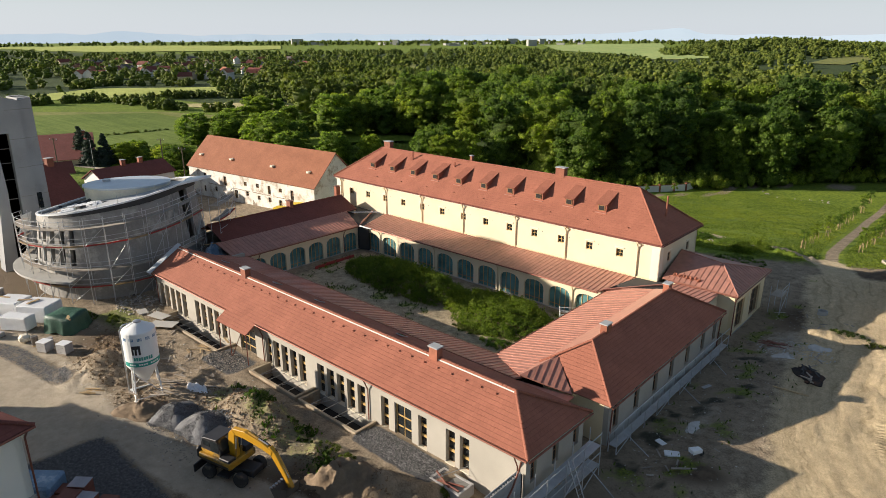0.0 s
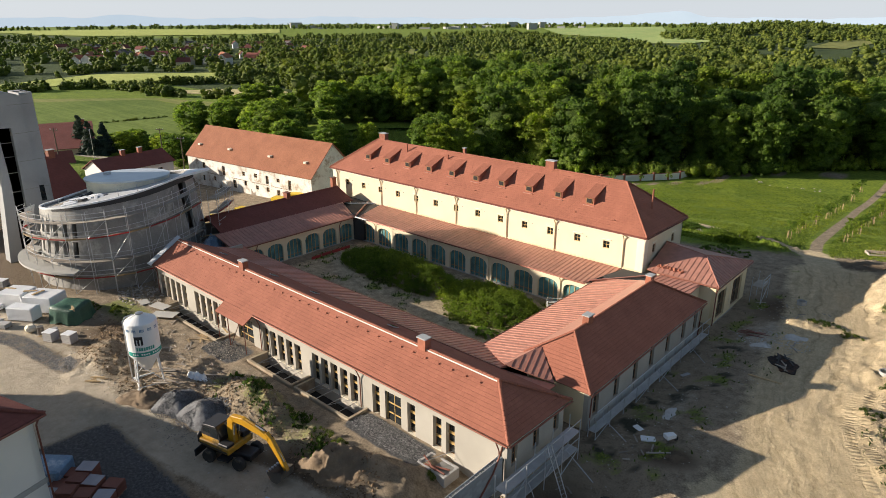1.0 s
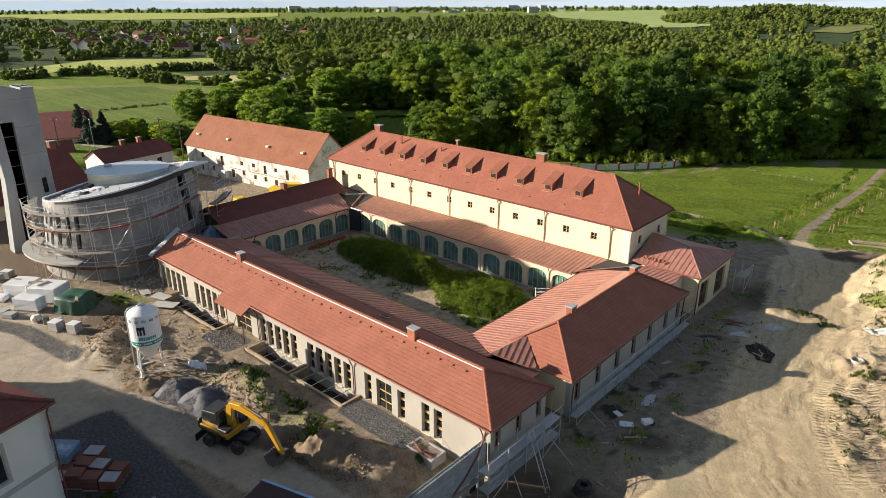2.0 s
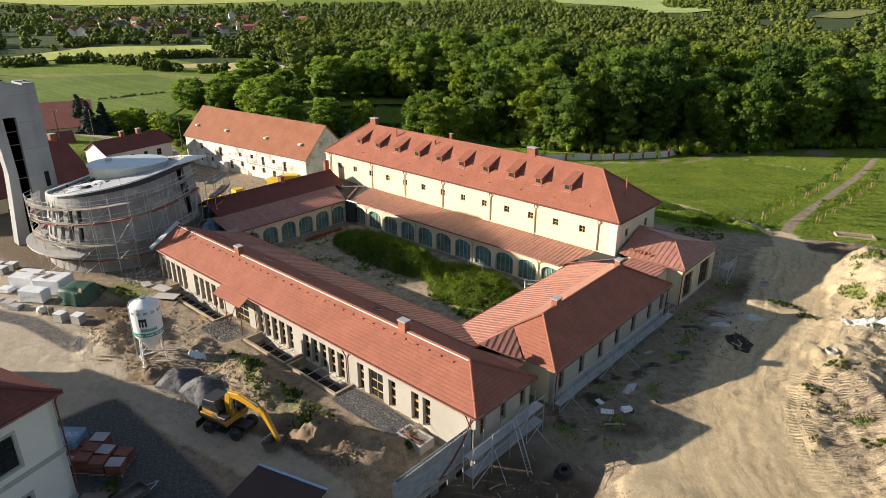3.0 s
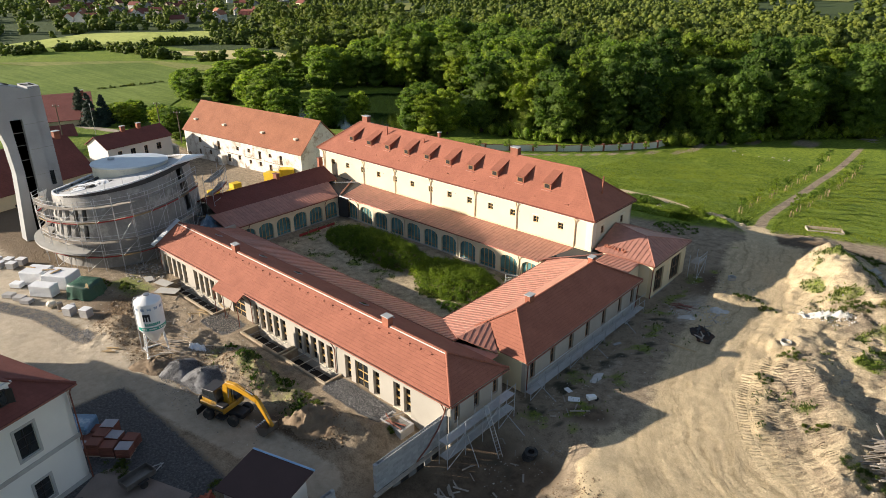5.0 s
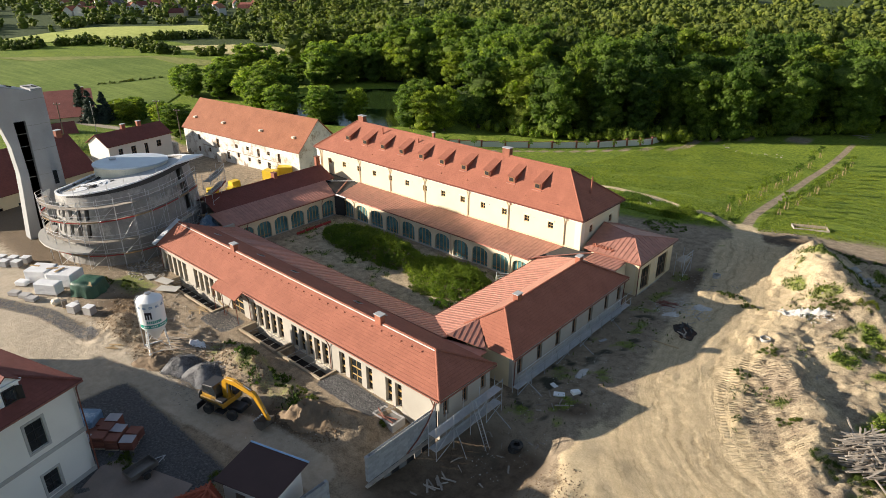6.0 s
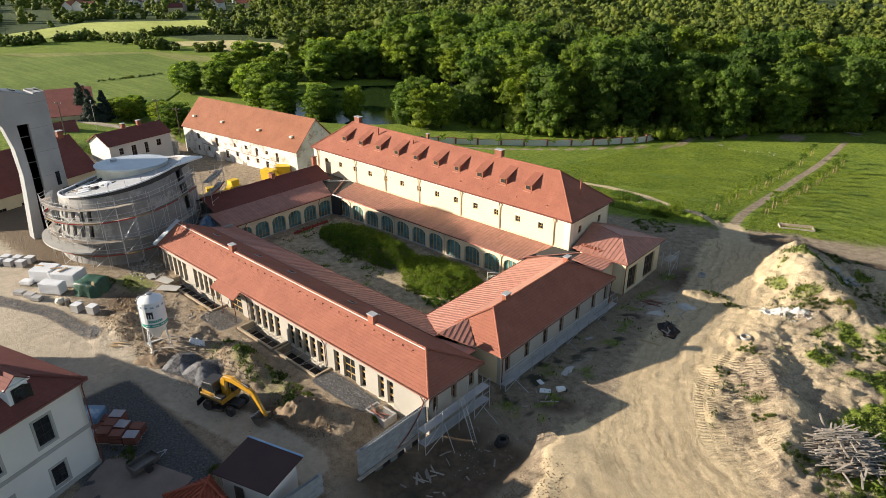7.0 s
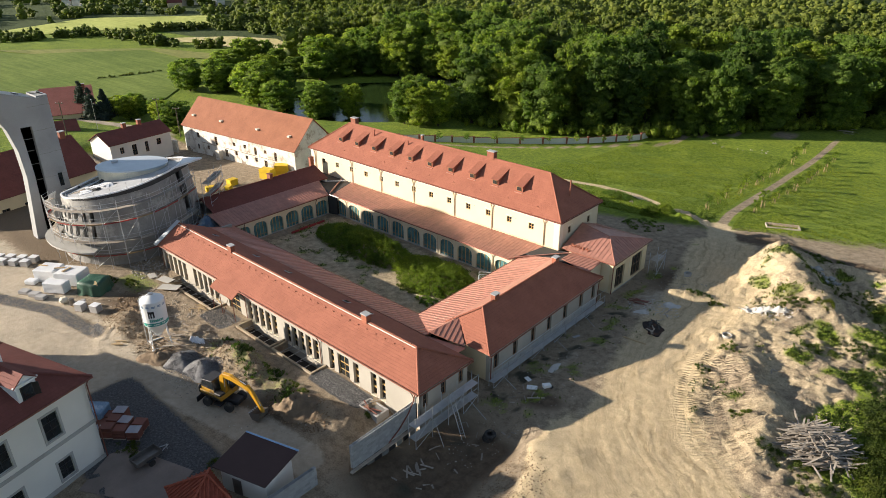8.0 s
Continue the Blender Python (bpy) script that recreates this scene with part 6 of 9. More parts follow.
def lathe(prof, k=28):
    bm = bmesh.new()
    rows = [[bm.verts.new((r * math.cos(2 * math.pi * i / k), r * math.sin(2 * math.pi * i / k), z)) for i in range(k)] for r, z in prof]
    for a, c in zip(rows[:-1], rows[1:]):
        for i in range(k):
            j = (i + 1) % k
            bm.faces.new((a[i], a[j], c[j], c[i]))
    bm.faces.new(rows[-1])
    bm.faces.new(rows[0][::-1])
    return bm


def silo(x, y, turn):
    s = thing("mortar_silo", "white dry-mortar silo with teal band on four legs", "silo", pose(x, y, gh(x, y), 0, 0, turn))
    r = 1.32
    part("tank", lathe([(0.22, 1.35), (0.3, 1.3), (r, 3.0), (r, 5.95), (r * 0.97, 6.05), (0.55, 6.5), (0.3, 6.62), (0.05, 6.66)]), M_WHITE, s, smooth=False)
    part("lid", lathe([(0.32, 6.6), (0.32, 6.72), (0.05, 6.78)], 14), M_METAL, s)
    bm = bmesh.new()
    cyl_patch(bm, r + 0.012, -80, 80, 3.12, 3.5, 20)
    band = part("print_band", bm, M_TEAL, s, "teal print band")
    bm = bmesh.new()
    for a in (-52, -44, -36, -20, -12, -4, 4, 20, 29, 38, 46):
        cyl_patch(bm, r + 0.02, a, a + 5.5, 3.24, 3.38, 2)
    part("print_bars", bm, M_WHITE, band)
    bm = bmesh.new()
    for a in (-70, -42, -14, 14, 42, 66):
        for q in range(4):
            cyl_patch(bm, r + 0.012, a + q * 4, a + q * 4 + 2.6, 5.4, 5.66, 1)
    part("print_marks", bm, M_BLUE_PRINT, s, "row of small blue marks")
    bm = bmesh.new()
    for i in range(8):
        cyl_patch(bm, r + 0.012, -34 + i * 8.2, -34 + i * 8.2 + 6.2, 3.68, 3.98, 2)
    part("print_line", bm, M_TEAL, s)
    bm = bmesh.new()
    for a0, a1 in ((-38, -31), (-27, -20), (-15, -8)):
        cyl_patch(bm, r + 0.014, a0, a1, 4.2, 5.0, 2)
    cyl_patch(bm, r + 0.014, -38, -8, 4.72, 5.02, 6)
    part("print_block", bm, M_BLACK, s, "black printed block mark")
    bm = bmesh.new()
    q = 0.78
    feet = [(sx * 1.05, sy * 1.05) for sx in (-1, 1) for sy in (-1, 1)]
    for fx, fy in feet:
        part("leg", pole((fx * q, fy * q, 3.35), (fx, fy, 0.05), 0.055), M_WHITE, s)
        part("foot", boxed(fx - 0.16, fx + 0.16, fy - 0.16, fy + 0.16, 0, 0.06), M_WHITE, s)
    ring = [feet[0], feet[1], feet[3], feet[2]]
    for i in range(4):
        a, c = ring[i], ring[(i + 1) % 4]
        part("base_beam", pole((*a, 0.14), (*c, 0.14), 0.05), M_WHITE, s)
        part("leg_brace", pole((*a, 0.3), (c[0] * 0.86, c[1] * 0.86, 2.4), 0.03), M_WHITE, s)
    part("fill_pipe", pipe([(-0.3, -1.36, 0.5), (-0.3, -1.36, 6.0), (-0.15, -1.1, 6.5), (0, -0.4, 6.65)], 0.06), M_METAL, s)
    part("skid", boxed(-1.25, -1.1, -1.35, 1.35, 0, 0.12), M_WHITE, s)
    return s


def wheel(parent, m, r=0.52, w=0.42):
    o = part("wheel", lathe([(r * 0.55, -w / 2), (r * 0.92, -w / 2), (r, -w * 0.3), (r, w * 0.3), (r * 0.92, w / 2), (r * 0.55, w / 2)], 20), M_RUBBER, parent, m=m)
    part("rim", lathe([(r * 0.2, w / 2 - 0.16), (r * 0.54, w / 2 - 0.02), (r * 0.54, w / 2 - 0.12), (r * 0.2, w / 2 - 0.12)], 14), M_STEEL_WORN, o)
    return o


def beam_path(pts, width, heights):
    """A box-section arm along points in the x-z plane."""
    bm = bmesh.new()
    rows = []
    for i, (x, z) in enumerate(pts):
        a, b = pts[max(0, i - 1)], pts[min(len(pts) - 1, i + 1)]
        d = Vector((b[0] - a[0], b[1] - a[1])).normalized()
        nx, nz = -d.y * heights[i] / 2, d.x * heights[i] / 2
        rows.append([bm.verts.new((x + s * nx, t * width / 2, z + s * nz)) for s, t in ((1, -1), (1, 1), (-1, 1), (-1, -1))])
    for a, c in zip(rows[:-1], rows[1:]):
        for i in range(4):
            j = (i + 1) % 4
            bm.faces.new((a[i], a[j], c[j], c[i]))
    bm.faces.new(rows[0][::-1])
    bm.faces.new(rows[-1])
    bmesh.ops.recalc_face_normals(bm, faces=bm.faces[:])
    bmesh.ops.bevel(bm, geom=bm.edges[:], offset=0.02, segments=1, affect="EDGES")
    return bm


def excavator(x, y, chassis_turn, body_turn):
    z = gh(x, y)
    e = thing("wheeled_excavator", "yellow wheeled excavator with its bucket lowered to the soil", "excavator", pose(x, y, z, 0, 0, chassis_turn))
    for sx in (-1.32, 1.32):
        for sy in (-1.02, 1.02):
            wheel(e, pose(sx, sy, 0.52, 90 if sy < 0 else -90, 0, 0))
    part("chassis", boxed(-2.0, 2.0, -0.55, 0.55, 0.5, 1.02, 0.06), M_BLACK, e)
    for sx in (-1.32, 1.32):
        part("axle", pole((sx, -0.9, 0.52), (sx, 0.9, 0.52), 0.14, 8), M_BLACK, e)
    part("dozer_blade", boxed(-2.5, -2.38, -1.25, 1.25, 0.25, 0.85, 0.03), M_BLACK, e)
    part("step", boxed(-0.5, 0.5, -1.25, -0.6, 0.5, 0.62, 0.02), M_BLACK, e)
    part("slew_ring", lathe([(0.6, 1.0), (0.62, 1.16), (0.6, 1.2)], 20), M_BLACK, e)
    R = pose(0, 0, 0, 0, 0, body_turn - chassis_turn)
    part("turret", boxed(-2.1, 0.9, -1.2, 1.2, 1.2, 1.72, 0.07), M_YELLOW_DIRTY, e, m=R)
    part("engine_cover", boxed(-2.05, -0.1, 0.62, 1.18, 1.72, 2.15, 0.1), M_BLACK, e, m=R)
    part("side_stripe", boxed(-2.0, 0.8, -1.215, -1.2, 1.3, 1.45), M_BLACK, e, m=R)
    part("counterweight", boxed(-2.4, -2.1, -1.15, 1.15, 1.15, 2.0, 0.12), M_BLACK, e, m=R)
    part("side_tank", boxed(-0.1, 0.85, -1.18, -0.5, 1.722, 1.95, 0.05), M_BLACK, e, m=R)
    part("tool_box", boxed(0.0, 0.8, 0.4, 1.15, 1.722, 2.2, 0.05), M_BLACK, e, m=R)
    part("exhaust", pole((-1.4, 0.95, 2.1), (-1.4, 0.95, 2.6), 0.06, 8), M_BLACK, e, m=R)
    bm = bmesh.new()
    prof = [(-2.0, 1.722), (-0.2, 1.722), (-0.12, 2.2), (-0.42, 3.0), (-1.75, 2.85), (-2.0, 2.35)]
    lo, hi = [bm.verts.new((a, -0.95, c)) for a, c in prof], [bm.verts.new((a, 0.55, c)) for a, c in prof]
    bm.faces.new(lo)
    bm.faces.new(hi[::-1])
    for i in range(6):
        j = (i + 1) % 6
        bm.faces.new((lo[j], lo[i], hi[i], hi[j]))
    bmesh.ops.recalc_face_normals(bm, faces=bm.faces[:])
    cab = part("cab", bm, M_BLACK, e, m=R)
    part("cab_panel", boxed(-1.98, -0.22, -0.975, -0.955, 1.74, 2.0, 0.005), M_YELLOW_DIRTY, cab)
    for y in (-0.962, 0.562):
        part("window", boxed(-1.05, -0.3, y - 0.005, y + 0.005, 2.05, 2.82), M_GLASS, cab)
        part("window", boxed(-1.8, -1.15, y - 0.005, y + 0.005, 2.3, 2.72), M_GLASS, cab)
    part("windscreen", boxed(-0.01, 0.01, -0.85, 0.45, -0.4, 0.4), M_GLASS, cab, m=pose(-0.255, 0, 2.6, 0, -20.5, 0))
    part("roof_plate", boxed(-0.72, 0.72, -1.0, 0.6, 0, 0.06, 0.02), M_BLACK, cab, m=pose(-1.09, 0, 2.94, 0, -6.4, 0))
    # boom, arm and bucket
    B = R @ pose(0, -0.12, 0)
    boom = part("boom_base", beam_path([(0.35, 1.7), (0.28, 2.7), (0.4, 3.45), (0.62, 3.72)], 0.4, [0.6, 0.58, 0.54, 0.42]), M_YELLOW, e, m=B)
    part("boom", beam_path([(0.5, 3.7), (1.6, 3.75), (3.2, 3.45), (4.0, 3.18)], 0.36, [0.44, 0.56, 0.48, 0.36]), M_YELLOW, e, m=B)
    part("arm", beam_path([(3.72, 3.52), (4.1, 3.1), (4.9, 1.9), (5.42, 1.0)], 0.3, [0.3, 0.5, 0.36, 0.24]), M_YELLOW, e, m=B)
    for a, c, off in (((0.62, 1.6), (0.9, 3.4), 0.24), ((0.62, 1.6), (0.9, 3.4), -0.24), ((1.9, 4.02), (3.6, 3.62), 0.0), ((4.2, 3.28), (5.2, 1.7), 0.0)):
        cy = part("hydraulic_cylinder", pole((a[0], off, a[1]), ((a[0] + c[0]) / 2, off, (a[1] + c[1]) / 2), 0.075, 8), M_YELLOW_DIRTY, e, m=B)
        part("piston_rod", pole(((a[0] + c[0]) / 2, off, (a[1] + c[1]) / 2), (c[0], off, c[1]), 0.045, 8), M_METAL, cy)
    part("hose", pipe([(0.4, 0.1, 2.6), (0.5, 0.12, 3.8), (1.6, 0.1, 4.0), (3.3, 0.1, 3.7), (4.3, 0.1, 3.3)], 0.03), M_BLACK, e, m=B)
    bm = bmesh.new()
    prof = [(5.5, 1.15), (5.35, 0.5), (4.9, 0.12), (4.4, 0.16), (4.05, 0.72)]
    w = 0.62
    outer = [[bm.verts.new((a, t, c)) for a, c in prof] for t in (-w, w)]
    inner = [[bm.verts.new((a - 0.04, t, c + 0.06)) for a, c in prof] for t in (-w + 0.04, w - 0.04)]
    for i in range(4):
        bm.faces.new((outer[0][i], outer[0][i + 1], outer[1][i + 1], outer[1][i]))
        bm.faces.new((inner[1][i], inner[1][i + 1], inner[0][i + 1], inner[0][i]))
    for t in (0, 1):
        bm.faces.new(outer[t] if t else outer[t][::-1])
        bm.faces.new(inner[t][::-1] if t else inner[t])
    bucket = part("bucket", bm, M_STEEL_WORN, e, m=B)
    for k in range(5):
        part("tooth", boxed(3.92, 4.12, -0.56 + k * 0.25, -0.44 + k * 0.25, 0.7, 0.82, 0.01), M_METAL, bucket)
    return e


def mound(name, label, x, y, rx, ry, h, mat, seed=0, turn=0, category="heap", rough=0.12):
    n, k = 44, 18
    c, s = math.cos(radians(turn)), math.sin(radians(turn))
    f, a = np.meshgrid(np.linspace(0, 0.97, k + 1), np.arange(n) * 2 * np.pi / n, indexing="ij")
    wob = 1 + 0.10 * np.sin(3 * a + seed) + 0.07 * np.sin(5 * a + seed * 2)
    u, v = np.cos(a) * rx * (1 - f) * wob, np.sin(a) * ry * (1 - f) * wob
    px, py = x + u * c - v * s, y + u * s + v * c
    q = f ** 1.1 * (1.2 - 0.2 * f)
    g = gz(px, py)
    if rough < 0.1:  # loose gravel settles into an even cone
        g = g + (np.median(g[0]) - g) * smooth(0, 0.4, f)
    z = g - 0.06 + h * q * (1 + (0.2 if rough > 0.1 else 0.06) * lumps(px, py, 0.5, seed)) + rough * np.abs(lumps(px, py, 0.22, seed + 3)) * smooth(0, 0.15, f)
    co = np.stack([px, py, z], -1).reshape(-1, 3)
    i = np.arange((k + 1) * n).reshape(k + 1, n)
    quads = np.stack([i[:-1], np.roll(i[:-1], -1, 1), np.roll(i[1:], -1, 1), i[1:]], -1).reshape(-1, 4)
    me = raw_mesh(name, co, quads, mat)
    me.polygons.foreach_set("use_smooth", [True] * len(me.polygons))
    return tagged(new(name, me), label, category)


def stones(name, label, x, y, rx, ry, n, size, mat, seed, lift=0.0, category="stones"):
    """Loose broken pieces lying about, too many to count."""
    rng = np.random.default_rng(seed)
    base = np.array([(1, 0, 0), (-1, 0, 0), (0, 1, 0), (0, -1, 0), (0, 0, 1), (0, 0, -1)], float)
    tri = np.array([(0, 2, 4), (2, 1, 4), (1, 3, 4), (3, 0, 4), (2, 0, 5), (1, 2, 5), (3, 1, 5), (0, 3, 5)])
    V, F = [], []
    ang, rad = rng.uniform(0, 2 * np.pi, n), np.sqrt(rng.uniform(0, 1, n))
    px, py = x + np.cos(ang) * rad * rx, y + np.sin(ang) * rad * ry
    pz = gz(px, py) + lift * (1 - rad) ** 1.1
    for i in range(n):
        s = size * rng.uniform(0.4, 1.3)
        q = base * (s * rng.uniform(0.5, 1.2, 3)) + rng.normal(scale=s * 0.18, size=(6, 3))
        a = rng.uniform(0, 6.3)
        q = np.stack([q[:, 0] * math.cos(a) - q[:, 1] * math.sin(a) + px[i], q[:, 0] * math.sin(a) + q[:, 1] * math.cos(a) + py[i], q[:, 2] * 0.7 + pz[i] + s * 0.2], 1)
        V.append(q)
        F.append(tri + 6 * i)
    ob = new(name, raw_mesh(name, np.concatenate(V), np.concatenate(F), mat))
    return tagged(ob, label, category, kind="stuff")


def light_well(x0, x1, y0, z):
    w = thing("light_well", "open concrete light well with steel tie rods beside the wall", "light well")
    y1 = 0.42
    part("outer_wall", boxed(x0, x1, y0, y0 + 0.26, z - 1.6, z, 0.02), M_WELL, w)
    part("end_wall", boxed(x0, x0 + 0.26, y0 + 0.26, y1, z - 1.6, z - 0.003, 0.02), M_WELL, w)
    part("end_wall", boxed(x1 - 0.26, x1, y0 + 0.26, y1, z - 1.6, z - 0.003, 0.02), M_WELL, w)
    # floor coloured near black for the shade down in the well
    part("floor", boxed(x0 + 0.2, x1 - 0.2, y0 + 0.2, y1, z - 1.6, z - 1.35), M_DARK, w)
    k = int((x1 - x0) / 1.3)
    for i in range(1, k):
        x = x0 + (x1 - x0) * i / k
        part("tie_rod", pole((x, y0 + 0.2, z - 0.05), (x, y1 + 0.02, z - 0.05), 0.035), M_METAL, w)
        if i % 2:
            part("tie_rod", pole((x, y0 + 0.2, z - 0.05), (x + 0.9, y1 + 0.02, z - 0.06), 0.02), M_METAL, w)


def block_wall(x, y0, y1, z0, rows, label):
    """A wall of hollow shuttering blocks, the cores open at the top."""
    w = thing("block_wall", label, "wall")
    L, H, T, c = 0.5, 0.25, 0.32, 0.05

    def block(hollow):
        bm = bmesh.new()
        g = 0.006
        if not hollow:
            box(bm, 0, T, g, L - g, g, H - g)
            return bm
        box(bm, 0, c, g, L - g, g, H - g)
        box(bm, T - c, T, g, L - g, g, H - g)
        for y in (g, L / 2 - c / 2, L - g - c):
            box(bm, c, T - c, y, y + c, g, H - g - 0.03)
        return bm

    n = int((y1 - y0) / L)
    first = {}
    half = None
    for r in range(rows):
        hollow = r == rows - 1
        odd = r % 2
        for i in range(n - odd):
            m = Matrix.Translation((x, y0 + i * L + odd * L / 2, z0 + r * H))
            if hollow not in first:
                first[hollow] = part("block", block(hollow), M_BLOCK_PIECE, w, m=m)
            else:
                share("block", first[hollow], w, m)
        for y in ((y0, y0 + n * L - L / 2) if odd else ()):
            m = Matrix.Translation((x, y, z0 + r * H))
            if half is None:
                half = part("half_block", boxed(0, T, 0.006, L / 2 - 0.006, 0.006, H - 0.006), M_BLOCK_PIECE, w, m=m)
            else:
                share("half_block", half, w, m)
    # black filling added so the open cores look deep and unlit
    part("core_fill", boxed(x + 0.02, x + T - 0.02, y0 + 0.02, y1 - 0.02, z0, z0 + (rows - 1) * H - 0.01), M_DARK, w)
    return w


def pallet_stack(name, label, category, x, y, turn, w, d, h, mat, layers=0, group="", z=None, wrap=None):
    s = thing(name, label, category, pose(x, y, (gh(x, y) if z is None else z) + 0.005, 0, 0, turn), group)
    for k in range(3):
        q = -d / 2 + 0.05 + k * (d - 0.1) / 2
        part("pallet_runner", boxed(-w / 2, w / 2, q - 0.05, q + 0.05, 0, 0.1), M_WOOD_GREY, s)
    for k in range(5):
        q = -w / 2 + 0.06 + k * (w - 0.12) / 4
        part("pallet_board", boxed(q - 0.05, q + 0.05, -d / 2, d / 2, 0.102, 0.125), M_WOOD_GREY, s)
    if layers:
        dz = (h - 0.13) / layers
        for k in range(layers):
            o = 0.012 * math.sin(k * 2.1)
            part("layer", boxed(-w / 2 + o, w / 2 + o, -d / 2 + o, d / 2 - o, 0.13 + k * dz, 0.13 + (k + 1) * dz - 0.02, 0.008), mat, s)
    else:
        bm = boxed(-w / 2, w / 2, -d / 2, d / 2, 0.13, h, 0.09)
        bmesh.ops.subdivide_edges(bm, edges=bm.edges[:], cuts=2, use_grid_fill=True)
        rng = np.random.default_rng(int(abs(x * 13 + y * 7)))
        for v in bm.verts:
            if v.co.z > 0.2:
                v.co += Vector(rng.normal(scale=0.012, size=3))
        part("wrapped_load", bm, mat, s)
    if wrap:
        part("cover", boxed(-w / 2 - 0.02, w / 2 + 0.02, -d / 2 - 0.02, d / 2 + 0.02, h + 0.003, h + 0.05, 0.02), wrap, s)
    return s


def tarp_stack(x, y, turn, w, d, h):
    s = thing("tarpaulin_stack", "stack of boards draped with a dark green tarpaulin", "tarpaulin", pose(x, y, gh(x, y), 0, 0, turn))
    part("load", boxed(-w / 2 + 0.15, w / 2 - 0.15, -d / 2 + 0.15, d / 2 - 0.15, 0, h - 0.1), M_WOOD, s)
    bm = bmesh.new()
    n, k = 44, 9
    rng = np.random.default_rng(4)
    fold = rng.uniform(0, 6.3, 6)
    rows = []
    for j in range(k + 1):
        f = j / k
        row = []
        for i in range(n):
            a = 2 * math.pi * i / n
            c, q = math.cos(a), math.sin(a)
            sq = 1 / max(abs(c), abs(q)) ** 0.82
            flare = 1 + 0.24 * max(0.0, f - 0.35) + 0.07 * math.sin(9 * a + fold[0]) * max(0.0, f - 0.3) + 0.04 * math.sin(17 * a + fold[1]) * max(0.0, f - 0.3)
            rr = min(1.0, f / 0.35) * flare
            z = h + 0.05 * math.sin(2 * a + fold[2]) - (0 if f < 0.35 else (f - 0.35) / 0.65 * (h - 0.08 + 0.15 * math.sin(5 * a + fold[3])))
            row.append(bm.verts.new((c * sq * w / 2 * rr, q * sq * d / 2 * rr, max(0.03, z + (0.06 * math.sin(3 * a + 4 * f) if f < 0.35 else 0)))))
        rows.append(row)
    for a, c in zip(rows[1:-1], rows[2:]):
        for i in range(n):
            j = (i + 1) % n
            bm.faces.new((a[i], c[i], c[j], a[j]))
    bm.faces.new(rows[1])
    bmesh.ops.recalc_face_normals(bm, faces=bm.faces[:])
    part("tarpaulin", bm, M_GREEN_TARP, s, smooth=True)


def plank_pile(name, label, x, y, turn, n, length, seed, mat, spread=0.8, category="boards", tall=0.5):
    p = thing(name, label, category, pose(x, y, gh(x, y), 0, 0, turn))
    rng = np.random.default_rng(seed)
    for i in range(n):
        L = length * rng.uniform(0.5, 1.1)
        w = rng.uniform(0.08, 0.2)
        m = pose(rng.normal() * spread * 0.6, rng.normal() * spread, 0.03 + tall * i / n * rng.uniform(0.3, 1), rng.normal() * 3, rng.normal() * 4, rng.normal() * 18)
        part("board", boxed(-L / 2, L / 2, -w / 2, w / 2, 0, 0.035), mat, p, m=m)
    return p


def trailer(x, y, turn):
    t = thing("trailer", "small grey open-top car trailer", "trailer", pose(x, y, gh(x, y), 0, 0, turn))
    bm = bmesh.new()
    box(bm, -1.2, 1.2, -0.65, 0.65, 0.5, 0.55)
    for b in ((-1.2, 1.2, -0.65, -0.62, 0.55, 0.95), (-1.2, 1.2, 0.62, 0.65, 0.55, 0.95), (-1.2, -1.17, -0.62, 0.62, 0.55, 0.95), (1.17, 1.2, -0.62, 0.62, 0.55, 0.95)):
        box(bm, *b)
    part("tub", bm, M_STEEL_WORN, t)
    for sy in (-0.82, 0.82):
        wheel(t, pose(0, sy, 0.3, 90 if sy < 0 else -90, 0, 0), 0.3, 0.2)
        part("mudguard", boxed(-0.42, 0.42, sy - 0.12, sy + 0.12, 0.63, 0.67, 0.01), M_BLACK, t)
    part("drawbar", pipe([(1.2, -0.4, 0.48), (2.2, 0, 0.45)], 0.04), M_METAL, t)
    part("drawbar", pipe([(1.2, 0.4, 0.48), (2.2, 0, 0.45)], 0.04), M_METAL, t)
    part("jockey_wheel", pole((2.0, 0, 0.0), (2.0, 0, 0.6), 0.04), M_METAL, t)


def ladder(a, b, w=0.42):
    l = thing("ladder", "aluminium ladder leaning on the scaffold", "ladder")
    a, b = Vector(a), Vector(b)
    d = (b - a).normalized()
    side = d.cross(Vector((0, 0, 1))).normalized() * w / 2
    for s in (-1, 1):
        part("stile", pole(a + side * s, b + side * s, 0.035), M_METAL, l)
    n = int((b - a).length / 0.28)
    for i in range(1, n):
        p = a.lerp(b, i / n)
        part("rung", pole(p - side, p + side, 0.018), M_METAL, l)


def concrete_ring(x, y, r, h, label):
    c = lathe([(r - 0.09, 0.02), (r, 0.0), (r, h), (r - 0.09, h), (r - 0.09, 0.03)], 22)
    ob = part("concrete_ring", c, M_CONCRETE, None, m=Matrix.Translation((x, y, gh(x, y) - 0.04)))
    return tagged(ob, label, "well ring", group="well rings")


